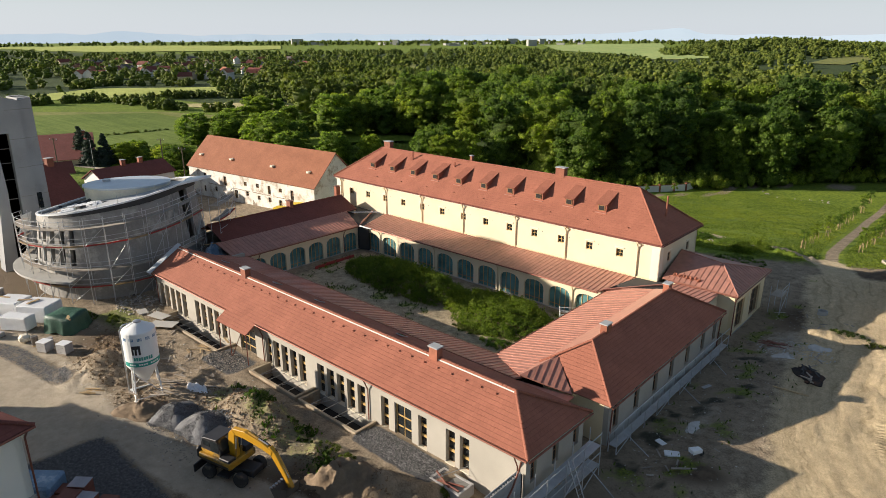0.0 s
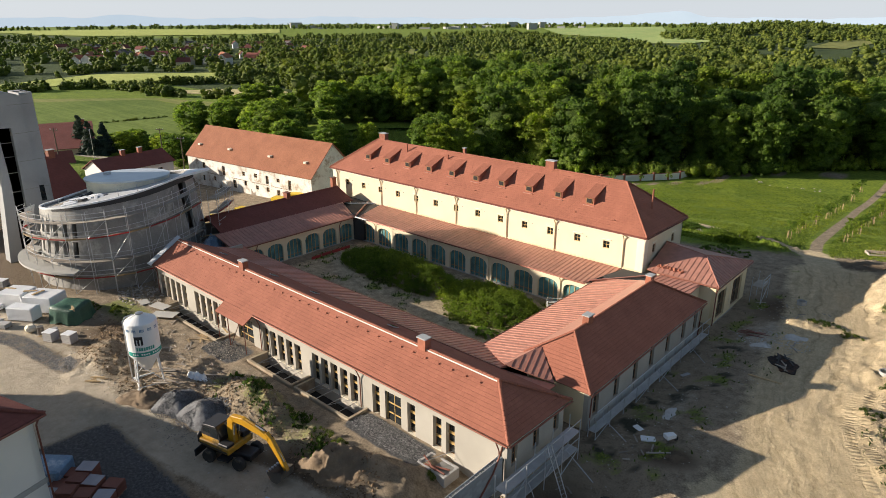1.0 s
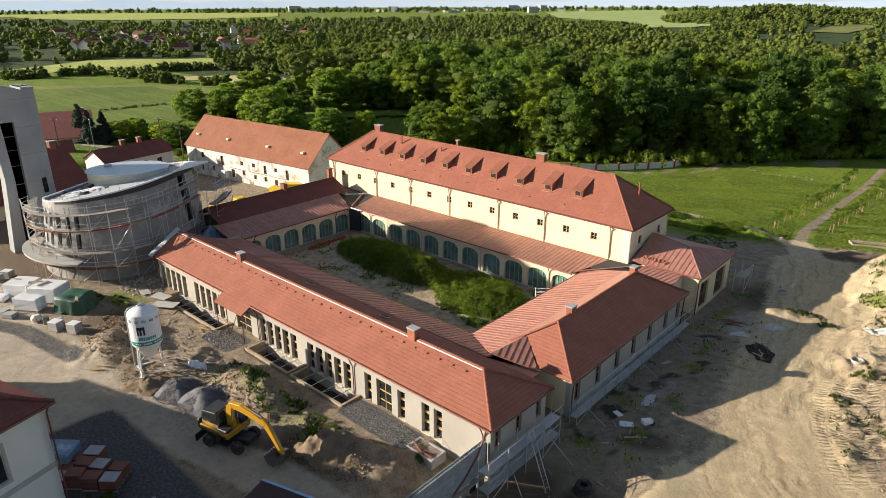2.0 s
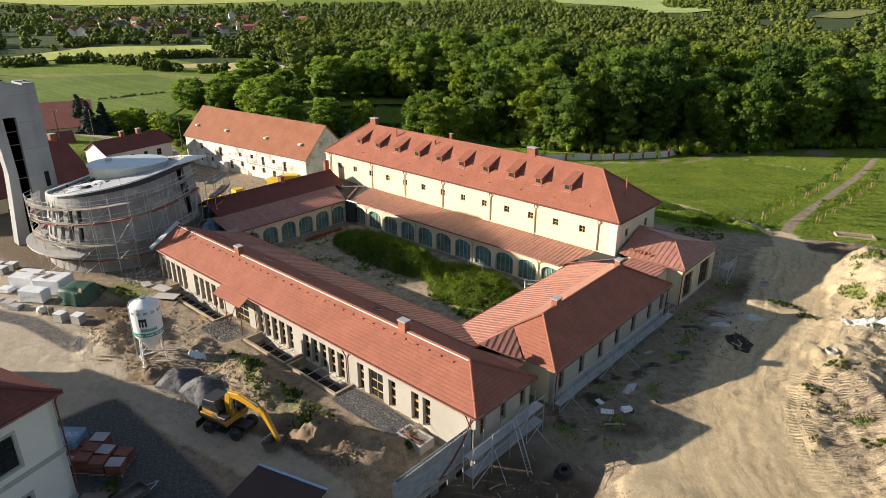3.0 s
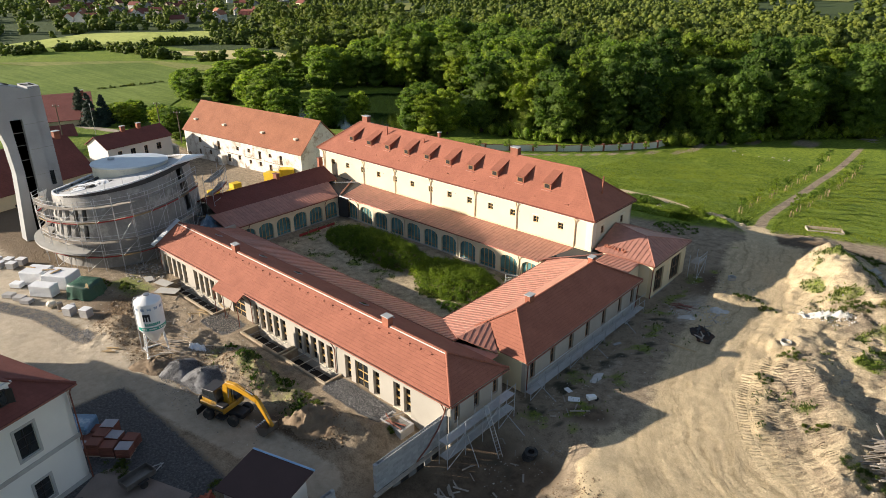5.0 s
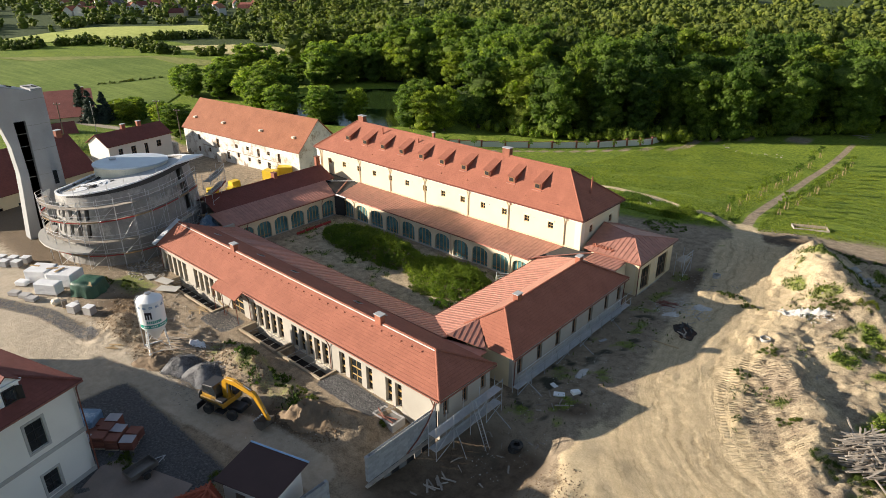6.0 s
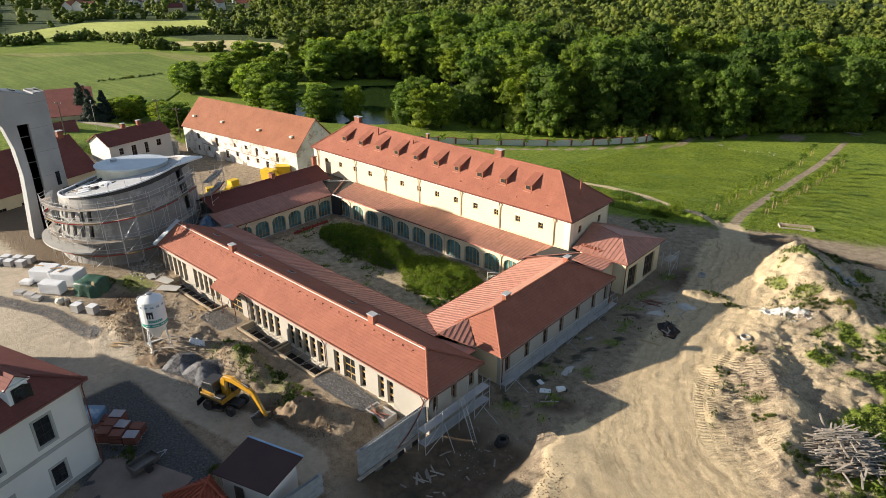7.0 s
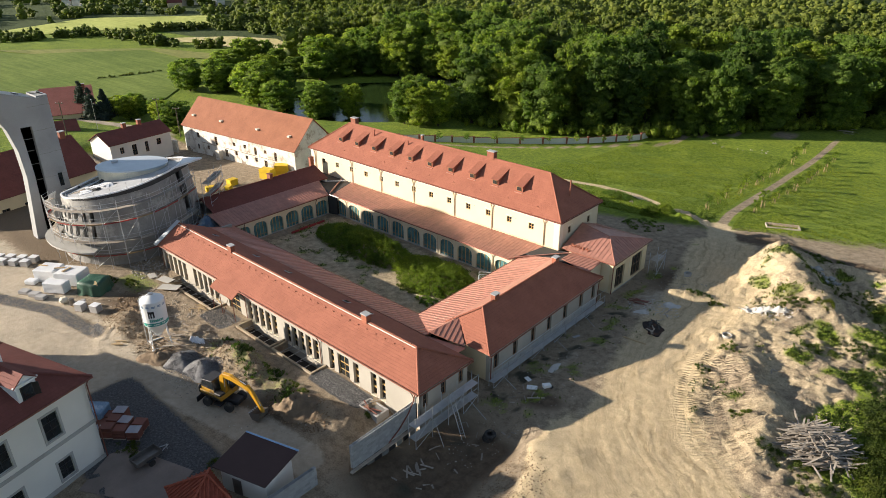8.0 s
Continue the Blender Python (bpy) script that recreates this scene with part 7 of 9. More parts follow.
M_BLOCK_PIECE = surf("shuttering_block", (0.36, 0.37, 0.37), 0.9, 0.1, 0.7, 14, 0.006, piece=0.18)
M_SPOIL_STONE = surf("spoil_stone", (0.42, 0.33, 0.21), 0.95, 0.25, 0.8, 8, 0.02, island=0.35)
M_ASH = surf("ash", (0.03, 0.022, 0.018), 0.95, 0.3, 1.0, 8, 0.05, stain=(0.12, 0.05, 0.025), stain_at=0.55, stain_scale=1.2)
M_WELL = surf("tan_concrete", (0.40, 0.33, 0.235), 0.9, 0.15, 0.6, 9, 0.006, stain=(0.26, 0.19, 0.12), stain_at=0.56, stain_scale=0.8)
M_CLOD = surf("soil_clod", (0.24, 0.165, 0.095), 0.95, 0.3, 0.8, 8, 0.03, island=0.45)
M_SLAB = surf("slab", (0.24, 0.19, 0.16), 0.9, 0.15, 0.5, 8, 0.006)
M_PAVER = surf("concrete_paver", (0.42, 0.41, 0.40), 0.85, 0.12, 1.2, 12, 0.005)
M_LIME_BAG = surf("sack_white", (0.36, 0.35, 0.38), 0.6, 0.12, 1.2, 6, 0.03, stain=(0.45, 0.12, 0.2), stain_at=0.64, stain_scale=1.4)

M_YELLOW_DIRTY = surf("dirty_yellow_paint", (0.45, 0.24, 0.015), 0.55, 0.2, 0.9, 9, 0.003, stain=(0.10, 0.075, 0.04), stain_at=0.54, stain_scale=1.1)
silo(-32.4, -9.5, -16)
excavator(-17.3, -10.3, 20, 12)
mound("gravel_mound", "cone of grey crushed gravel", -27.2, -9.7, 2.2, 1.9, 1.25, M_GRAVEL, 2, rough=0.05)
stones("crushed_stone", "crushed grey stone lying on the mound", -27.2, -9.7, 2.3, 2.0, 3200, 0.05, M_GRAVEL, 51, 1.3)
stones("crushed_stone", "crushed dark stone lying on the mound", -24.1, -9.0, 2.6, 2.1, 3600, 0.05, M_GRAVEL, 52, 1.3)
mound("gravel_mound", "wider cone of dark grey gravel", -24.1, -9.0, 2.5, 2.0, 1.25, M_GRAVEL, 3, rough=0.05)
mound("soil_mound", "low heap of orange-brown soil beside the silo", -29.9, -11.2, 2.4, 1.4, 0.9, M_SOIL, 4, 35, rough=0.25)
mound("soil_mound", "heap of excavated brown soil by the excavator bucket", -10.4, -6.6, 2.6, 1.5, 0.9, M_SOIL, 5, 30, rough=0.25)
stones("gravel", "scattered grey gravel and pebbles", -24.5, -9.2, 6.0, 3.6, 900, 0.07, M_GRAVEL_TAN, 1)
stones("gravel", "band of grey crushed stone along the wall", -10.6, -1.0, 4.2, 1.2, 3600, 0.06, M_GRAVEL_MID, 7)
stones("gravel", "grey gravel patch in front of the porch", -32.6, -1.9, 2.6, 1.4, 900, 0.07, M_GRAVEL_TAN, 8)
light_well(-21.9, -14.5, -1.75, 0.16)
light_well(-29.2, -22.2, -1.75, 0.16)
light_well(-47.0, -34.9, -1.7, 0.14)
box_pit = thing("concrete_tub", "open pale concrete tub with orange pipes inside", "light well")
for b in ((-6.95, -4.2, -1.7, -1.5), (-6.95, -4.2, -0.25, -0.05), (-6.95, -6.75, -1.5, -0.25), (-4.4, -4.2, -1.5, -0.25)):
    part("tub_wall", boxed(*b, -0.9, -0.02 if b[2] != -0.25 else -0.04, 0.02), M_PAVER, box_pit)
part("tub_floor", boxed(-6.8, -4.3, -1.55, -0.2, -0.8, -0.1), M_CONC_DARK, box_pit)
for a, c in (((-6.9, -0.9, 0.12), (-5.2, -1.55, 0.04)), ((-6.3, -1.45, -0.02), (-4.5, -0.8, 0.0)), ((-5.7, -1.5, 0.14), (-4.35, -1.5, 0.14))):
    part("drain_pipe", pole(a, c, 0.07, 8), M_ORANGE_TILE, box_pit)
part("strut", pole((-6.2, -1.5, 0.3), (-5.2, 0.42, 0.6), 0.03), M_METAL, box_pit)
block_wall(-0.85, -7.9, 0.3, 0.15, 10, "grey hollow-block wall end with open cores on top")
block_wall(-1.85, -18.5, -11.0, -0.6, 10, "low grey hollow-block wall beside the shed")
ft = thing("footing", "plank and dark sheeting below the block wall", "formwork")
part("plank", boxed(-0.5, -0.2, -8.3, 0.2, 0.0, 0.12), M_WOOD_GREY, ft)
for i in range(9):
    part("sheet", boxed(-0.62, -0.54, -8.0 + i * 0.9, -7.2 + i * 0.9, -1.4, 0.05), M_BLACK if i % 2 else M_CONC_DARK, ft)
for i, (x, y, t, w, d, h, l) in enumerate([(-59.2, -11.9, 33, 3.0, 2.6, 1.9, "tall white-wrapped insulation pack"), (-55.9, -10.2, 33, 3.4, 2.6, 1.95, "white-wrapped insulation pack with boards on top"), (-54.7, -12.7, 33, 3.0, 1.5, 1.6, "low white-wrapped insulation pack"), (-59.6, -14.2, 33, 1.5, 1.1, 0.7, "small flat white-wrapped insulation pack")]):
    pallet_stack("insulation_pack", l, "insulation", x, y, t, w, d, h, M_WHITE_FOIL, group="wrapped packs")
tarp_stack(-51.2, -9.2, 33, 3.2, 2.9, 1.8)
for i, (x, y, z, t) in enumerate([(-57.6, -11.0, 1.97, 50), (-56.3, -10.6, 2.02, 110), (-60.2, -12.2, 1.93, 30)]):
    tagged(part("board", boxed(-0.7, 0.7, -0.15, 0.15, 0, 0.06), M_WOOD, None, m=pose(x, y, z, 0, 0, t)), "short timber board lying on the packs", "board", "boards on packs")
for i, (x, y, t) in enumerate([(-47.3, -12.6, 25), (-45.4, -11.5, 25)]):
    pallet_stack("paver_pallet", "pallet stacked with layers of grey paving blocks", "pallet", x, y, t, 1.1, 0.95, 1.05, M_PAVER, 6, "paver pallets", wrap=M_WHITE_FOIL)
for i in range(8):
    x, y = -71.5 + (i % 4) * 1.5 + (i // 4) * 0.5, -14.6 + (i % 4) * 1.05 - (i // 4) * 1.3
    pallet_stack("paver_pallet", "pallet of pale concrete pavers, white covered", "pallet", x, y, 32, 1.15, 1.0, 0.85, M_PAVER, 5, "paver pallets", wrap=M_WHITE_FOIL)
for i, (x, y) in enumerate([(-55.6, -15.2), (-54.2, -14.9), (-57.4, -15.8)]):
    pallet_stack("paver_pallet", "low grey stack of stone slabs", "pallet", x, y, 30, 1.3, 0.9, 0.55, M_PAVER, 4, "paver pallets")
tagged(part("bag", boxed(-0.5, 0.5, -0.5, 0.5, 0, 0.8, 0.25), M_CREAM_TRIM, None, m=pose(-50.9, -13.3, gh(-50.9, -13.3))), "yellowish bulk sack beside the packs", "sack")
for i, (x, y, c) in enumerate([(-49.6, -12.8, M_STEEL_WORN), (-48.2, -11.9, M_PAVER)]):
    tagged(part("drum", lathe([(0.3, 0), (0.31, 0.02), (0.31, 0.86), (0.28, 0.88)], 16), c, None, m=pose(x, y, gh(x, y))), "upright dented metal drum", "drum", "drums")
plank_pile("plank_stack", "few long timber planks lying askew", -48.6, -12.4, 55, 4, 2.4, 3, M_WOOD, 0.3)
plank_pile("plank_stack", "broken pale boards lying on soil", -36.0, -12.8, 40, 6, 1.3, 4, M_WOOD, 0.35, tall=0.25)
plank_pile("plank_stack", "timber beams lying round the silo feet", -31.0, -8.2, 15, 14, 2.6, 6, M_WOOD_GREY, 1.3, tall=0.2)
plank_pile("plank_stack", "grey planks dropped below the block wall", 2.6, -3.6, -28, 9, 2.4, 9, M_WOOD_GREY, 0.8, tall=0.15)
plank_pile("plank_stack", "boards and offcuts along the light well", -36.8, -2.6, 5, 10, 1.4, 12, M_WOOD, 1.2, tall=0.12)
for i, (x, y, t, w, d) in enumerate([(-46.6, -1.7, 8, 2.6, 1.2), (-44.0, -2.5, 28, 3.0, 1.3), (-49.6, -2.2, -12, 1.8, 1.0)]):
    tagged(part("shuttering_sheet", boxed(-w / 2, w / 2, -d / 2, d / 2, 0, 0.05, 0.01), M_CONCRETE, None, m=pose(x, y, gh(x, y) + (0.32 if i < 2 else 0.12), 3 * (i < 2), -3, t)), "grey shuttering sheet lying across the light well" if i < 2 else "grey shuttering sheet on rubble", "sheet", "shuttering sheets")
mound("crumpled_foil", "crumpled white foil lying on the soil", -29.4, -6.6, 1.1, 0.5, 0.2, M_WHITE_FOIL, 8, 20, "foil", 0.4)
stones("rubble", "broken stone and brick rubble below the hall", -52.0, -1.5, 3.6, 2.2, 260, 0.2, M_STONE, 31)
stones("rubble", "loose stones lying about the yard", -30, -8, 22, 6, 700, 0.09, M_STONE, 32)
stones("rubble", "loose stones strewn over the east yard", 4.8, 24, 4, 26, 600, 0.07, M_STONE, 33)
stones("rubble", "stones and clods over the sandy spoil", 24.5, 38, 9.5, 23, 5200, 0.075, M_SPOIL_STONE, 34)
stones("rubble", "pale rubble dumped beside the dirt path", -12.5, 73.6, 3.4, 1.5, 90, 0.28, M_STONE, 35)
mound("crumpled_foil", "white sheet of foil on the dumped rubble", -10.8, 72.6, 1.2, 0.7, 0.5, M_WHITE_FOIL, 23, 20, "foil", 0.3)
plank_pile("log_pile", "pile of pale cut logs at the wood's edge", -2.8, 191, 10, 16, 4.0, 27, M_WOOD_GREY, 1.2, "logs", 0.8)
stones("rubble", "stones lying round the dug hollow", -22, 154, 9, 4, 40, 0.35, M_STONE, 36)
trailer(-15.1, -19.5, 97)
for i in range(10):
    u, v = (i % 4) * 1.22 - 1.8, (i // 4) * 1.12 - 1.0
    x, y = -21.3 + u * 0.79 - v * 0.62 + 0.08 * math.sin(i * 5), -19.1 + u * 0.62 + v * 0.79 + 0.08 * math.sin(i * 3)
    pallet_stack("roof_tile_pallet", "pallet of red roof tiles under torn pale foil" if i % 3 == 0 else "open pallet of stacked red roof tiles", "pallet", x, y, 38 + 4 * math.sin(i * 7), 1.15, 1.0, 0.8 + 0.14 * (i * 7 % 4), M_ORANGE_TILE, 5, "tile pallets", wrap=M_LIME_BAG if i % 3 == 0 else None)
bm = boxed(-1.6, 1.6, -1.0, 1.0, 0, 1.5, 0.15)
tagged(part("blue_container", bm, M_BLUE_FOIL, None, m=pose(-24.8, -20.4, gh(-24.8, -20.4), 0, 0, 40)), "blue tarpaulin-covered crate beside the house", "crate")
tagged(part("sill_slab", boxed(-0.55, 0.55, -0.32, 0.32, 0, 0.12, 0.01), M_WHITE, None, m=pose(4.3, 12.6, gh(4.3, 12.6) + 0.02, 0, 0, 30)), "white board lying on trodden earth", "board", "white boards")
tagged(part("sill_slab", boxed(-0.4, 0.4, -0.25, 0.25, 0, 0.08, 0.01), M_WHITE, None, m=pose(2.9, 13.9, gh(2.9, 13.9) + 0.02, 0, 0, -20)), "small white board on trodden earth", "board", "white boards")
barrow = thing("wheelbarrow", "white wheelbarrow standing on the bare earth", "wheelbarrow", pose(5.8, 13.1, gh(5.8, 13.1), 0, 0, 60))
bm = bmesh.new()
prism(bm, [(-0.45, -0.28), (0.4, -0.22), (0.4, 0.22), (-0.45, 0.28)], 0.42, [0.75, 0.68, 0.68, 0.75])
part("tray", bm, M_WHITE, barrow)
wheel(barrow, pose(0.55, 0, 0.2, 90, 0, 0), 0.2, 0.1)
for s in (-0.25, 0.25):
    part("handle", pole((0.5, s * 0.4, 0.25), (-1.0, s * 1.3, 0.62), 0.02), M_STEEL_WORN, barrow)
    part("leg", pole((-0.35, s, 0.0), (-0.3, s, 0.45), 0.02), M_STEEL_WORN, barrow)
TX, TY = 5.0, 4.3
tyres = thing("tyre_stack", "stack of three worn dusty tyres on the earth", "tyres", pose(TX, TY, gh(TX, TY) - 0.03))
for k in range(3):
    t = lathe([(0.3, 0.0), (0.56, 0.02), (0.6, 0.12), (0.56, 0.24), (0.3, 0.25), (0.27, 0.12), (0.3, 0.0)], 18)
    part("tyre", t, M_RUBBER, tyres, m=pose(0.08 * k, 0.05 * k, 0.255 * k, 3 * k, 0, 20 * k))
concrete_ring(16.4, 34.4, 0.55, 0.35, "grey concrete well ring on the sand")
concrete_ring(6.4, 47.2, 0.5, 0.5, "grey concrete well ring in dark soil")
mound("lime_mound", "crumbly white lime heap on sandy spoil", 17.6, 42.2, 2.6, 1.0, 0.5, M_LIME, 14, 12, rough=0.28)
stones("lime_lumps", "crumbs of white lime on the sand", 18.0, 42.2, 3.2, 1.5, 260, 0.14, M_LIME, 61)
stones("lime_lumps", "crumbs of white lime on dark earth", 6.6, 36.2, 3.6, 2.4, 260, 0.1, M_LIME, 62)
stones("concrete_rubble", "broken grey concrete slabs behind the spoil heap", 21.2, 57.2, 2.0, 1.3, 26, 0.55, M_CONCRETE, 63)
mound("lime_spill", "thin white lime spill on the track", 8.2, 38.0, 1.3, 1.0, 0.16, M_LIME, 15, 30, rough=0.12)
mound("lime_spill", "thin white lime spill on dark earth", 6.0, 34.2, 1.2, 0.8, 0.18, M_LIME, 16, 10, rough=0.1)
pit = thing("burn_pit", "shallow rust-brown pit of charred scrap in the earth", "fire pit", pose(8.9, 31.2, gh(8.9, 31.2), 0, 0, -52))
bm = bmesh.new()
prism(bm, [((1.75 + 0.22 * math.sin(5.1 * a) + 0.13 * math.sin(11.3 * a + 1)) * math.cos(a), (1.05 + 0.2 * math.sin(4.3 * a + 2) + 0.1 * math.sin(9.7 * a)) * math.sin(a)) for a in [i * math.tau / 28 for i in range(28)]], -0.2, 0.05)
part("ash_bed", bm, M_ASH, pit, "black and rust-brown ash")
for i in range(14):
    part("charred_board", boxed(-0.5, 0.5, -0.06, 0.06, 0, 0.05), M_BLACK if i % 3 else M_WOOD_GREY, pit, m=pose(1.2 * math.sin(i * 2.3), 0.7 * math.sin(i * 4.1), 0.07 + 0.01 * i, 0, 4 * math.sin(i), 40 * math.sin(i * 1.7)))
tagged(part("board", boxed(-0.5, 0.5, -0.18, 0.18, 0, 0.05), M_PAVER, None, m=pose(2.3, 24.8, gh(2.3, 24.8) + 0.04, 0, 0, 70)), "grey shuttering board lying in the weeds", "board")
tagged(part("plank", boxed(-0.9, 0.9, -0.07, 0.07, 0, 0.06), M_WOOD_GREY, None, m=pose(5.8, 11.1, gh(5.8, 11.1) + 0.04, 0, 0, 40)), "pale plank lying on trodden earth", "plank")
tagged(part("plank", boxed(-1.4, 1.4, -0.09, 0.09, 0, 0.06), M_WOOD, None, m=pose(8.4, 27.4, gh(8.4, 27.4) + 0.05, 0, 0, 5)), "fresh timber plank lying on the earth", "plank")
mound("lime_spill", "thin white lime spill on trodden earth", 4.2, 17.2, 0.7, 1.6, 0.1, M_LIME, 17, 15, "lime", 0.06)
plank_pile("pipe_stack", "bundle of long reddish pipes lying on the ground", 4.9, 37.0, 20, 8, 3.6, 18, M_COPPER, 0.35, "pipes", 0.12)


def scrap_wood():
    """The big heap of broken timber."""
    p = thing("timber_heap", "big heap of broken grey timber and laths on weedy sand", "timber heap", pose(29.0, 21.4, gh(29.0, 21.4), 0, 0, 44))
    rng = np.random.default_rng(77)
    shapes = [part("lath", boxed(-L / 2, L / 2, -w / 2, w / 2, 0, t), M_WOOD_GREY, p, m=pose(0, 0, 0.05 * i)) for i, (L, w, t) in enumerate(((3.4, 0.12, 0.05), (2.3, 0.09, 0.06), (4.4, 0.15, 0.05), (1.3, 0.22, 0.04)))]
    for i in range(280):
        a, r = rng.uniform(0, 6.28), math.sqrt(rng.uniform(0, 1))
        x, y = r * math.cos(a) * 2.6, r * math.sin(a) * 2.9
        h = 1.8 * (1 - r ** 1.6) * rng.uniform(0.25, 1) + 0.05
        m = pose(x, y, h, rng.normal() * 6, rng.normal() * 6, rng.normal() * 13 + (70 if rng.uniform() < 0.14 else 0))
        share("lath", shapes[int(rng.integers(0, 4))], p, m)


scrap_wood()

bm = bmesh.new()
prism(bm, [(-18.6, -21.4), (-16.2, -25.0), (-9.0, -21.0), (-11.0, -17.3), (-14.2, -18.4), (-18.3, -19.8)], -0.3, 0.07)
tagged(part("yard_slab", bm, M_SLAB, None), "brownish concrete slab behind the house", "slab", kind="structure")

for i, (x, y, rx, ry, n, c) in enumerate([(-11.0, -6.2, 4.5, 2.2, 900, 0.10), (-23.0, -6.4, 6.5, 1.8, 900, 0.10), (-39.5, -9.4, 5.0, 3.0, 1100, 0.11), (-31.0, -10.5, 3.5, 2.0, 500, 0.09), (-43.0, -6.5, 5.0, 2.6, 700, 0.10), (10.8, 0.5, 2.8, 3.8, 500, 0.08)]):
    stones("soil_clods", "loose clods of brown soil on the spoil", x, y, rx, ry, n, c, M_CLOD, 70 + i, 0.0, "clods")

rng = np.random.default_rng(90)
offcut = None
scrap = thing("timber_offcuts", "pale timber offcuts and laths scattered over the yard", "offcuts")
for x0, x1, y0, y1, n in ((-46, -30, -6.5, -2.2, 26), (-34, -27, -9.5, -5.5, 18), (1.5, 7.0, -6.0, 20.0, 26), (2.0, 11.0, 33.0, 48.0, 22), (17.0, 27.0, 30.0, 52.0, 22)):
    for _ in range(n):
        x, y = rng.uniform(x0, x1), rng.uniform(y0, y1)
        m = pose(x, y, gh(x, y) + 0.02, rng.normal() * 3, rng.normal() * 4, rng.uniform(0, 180)) @ Matrix.Diagonal((rng.uniform(0.5, 1.6), rng.uniform(0.6, 1.6), 1, 1))
        if offcut is None:
            offcut = part("offcut", boxed(-0.45, 0.45, -0.05, 0.05, 0, 0.04), M_WOOD_GREY, scrap, m=m)
        else:
            share("offcut", offcut, scrap, m)

# ---- scaffolds along the east side ----
ys = [-1.6 + i * 2.3 for i in range(5)]
wall_scaffold("facade_scaffold", "steel frame scaffold with plank decks along the end wall", ([(0.15, y) for y in ys], [(1.05, y) for y in ys]), [[-0.1] * 5, [1.45] * 5], boards=False, rails=(1.0,), deck=M_SCAF)
ys = [10.4 + i * 2.35 for i in range(11)]
wall_scaffold("facade_scaffold", "low steel frame scaffold with grey decks along the wing", ([(0.3, y) for y in ys], [(0.95, y) for y in ys]), [[-0.25 - 0.35 * i / 10 for i in range(11)]], boards=False, rails=(1.0, 1.9), deck=M_SCAF)
wall_scaffold("facade_scaffold", "short scaffold bay beside the pavilion", ([(1.2, 46.0), (1.2, 48.5)], [(2.4, 46.0), (2.4, 48.5)]), [[1.2] * 2], boards=False)
ladder((3.2, 2.8, gh(3.2, 2.8)), (1.12, 3.2, 2.8))
for i, (x, y, y2) in enumerate(((2.6, 0.6, 0.9), (3.1, 6.4, 5.6), (3.0, 11.6, 11.0), (3.0, 21.5, 20.8), (2.9, 28.0, 27.6))):
    tagged(part("prop", pole((x, y, gh(x, y)), (1.1, y2, 1.0), 0.03), M_METAL, None), "slanting steel prop bracing the scaffold", "prop", "scaffold props")


def stair_tower():
    s = thing("stair_scaffold", "white aluminium stair frame in the courtyard", "scaffold", pose(-13.4, 27.0, gh(-13.4, 27.0), 0, 0, 35))
    for x in (-0.9, 0.9):
        for y in (-0.6, 0.6):
            part("standard", pole((x, y, 0), (x, y, 2.6), 0.035), M_WHITE, s)
    for z in (0.4, 0.8, 1.2, 1.7, 2.1, 2.5):
        for y in (-0.6, 0.6):
            part("rail", pole((-0.9, y, z), (0.9, y, z), 0.03), M_WHITE, s)
    part("stair_flight", boxed(-1.2, 1.2, -0.3, 0.3, -0.03, 0.03), M_METAL, s, m=pose(0, 0, 1.2, 0, -38, 0))


stair_tower()
b = thing("barrier", "low red plastic barrier along the arcade", "barrier")
for i in range(4):
    part("panel", boxed(-0.8, 0.8, -0.03, 0.03, 0.05, 0.45), M_RED, b, m=pose(-48.9, 21.6 + i * 1.75, gh(-48.9, 21.6 + i * 1.75), 0, 0, 90))
# heap of foil and boards between hall and west wing
mound("crumpled_foil", "crumpled blue and grey foil over boards", -56.4, 10.6, 2.8, 1.7, 3.9, M_BLUE_FOIL, 22, 40, "foil", 0.6)
wall_scaffold("tube_scaffold", "tangled tube scaffold at the hall's high end", ([(-58.0, 11.4), (-59.8, 13.9), (-62.0, 16.0)], [(-57.0, 12.1), (-58.9, 14.7), (-61.3, 17.0)]), [[1.9] * 3, [3.9] * 3, [6.0] * 3, [8.0] * 3])
plank_pile("plank_stack", "tangle of boards on blue foil", -55.8, 10.2, 60, 12, 2.4, 25, M_WOOD, 0.9, tall=4.6)
for i, (x, y, w, d, h) in enumerate([(-83.8, 39.7, 3.0, 1.9, 2.3), (-83.3, 43.1, 3.0, 2.0, 2.5), (-86.0, 27.4, 2.2, 1.4, 1.1), (-85.8, 32.2, 1.9, 1.5, 1.5), (-84.0, 30.1, 1.6, 1.2, 0.9)]):
    pallet_stack("formwork_stack", "yellow formwork panels stacked on the yard", "formwork", x, y, 20 + 25 * i, w, d, h, M_FORM, 3, "formwork stacks")

# ---- trees and woods ----
@functools.cache
def ball(level):
    """Directions and triangles of a round clump: 20 or 80 faces."""
    bm = bmesh.new()
    bmesh.ops.create_icosphere(bm, subdivisions=level, radius=1.0)
    bm.verts.index_update()
    v, f = np.array([q.co for q in bm.verts]), np.array([[q.index for q in t.verts] for t in bm.faces])
    bm.free()
    return v, f


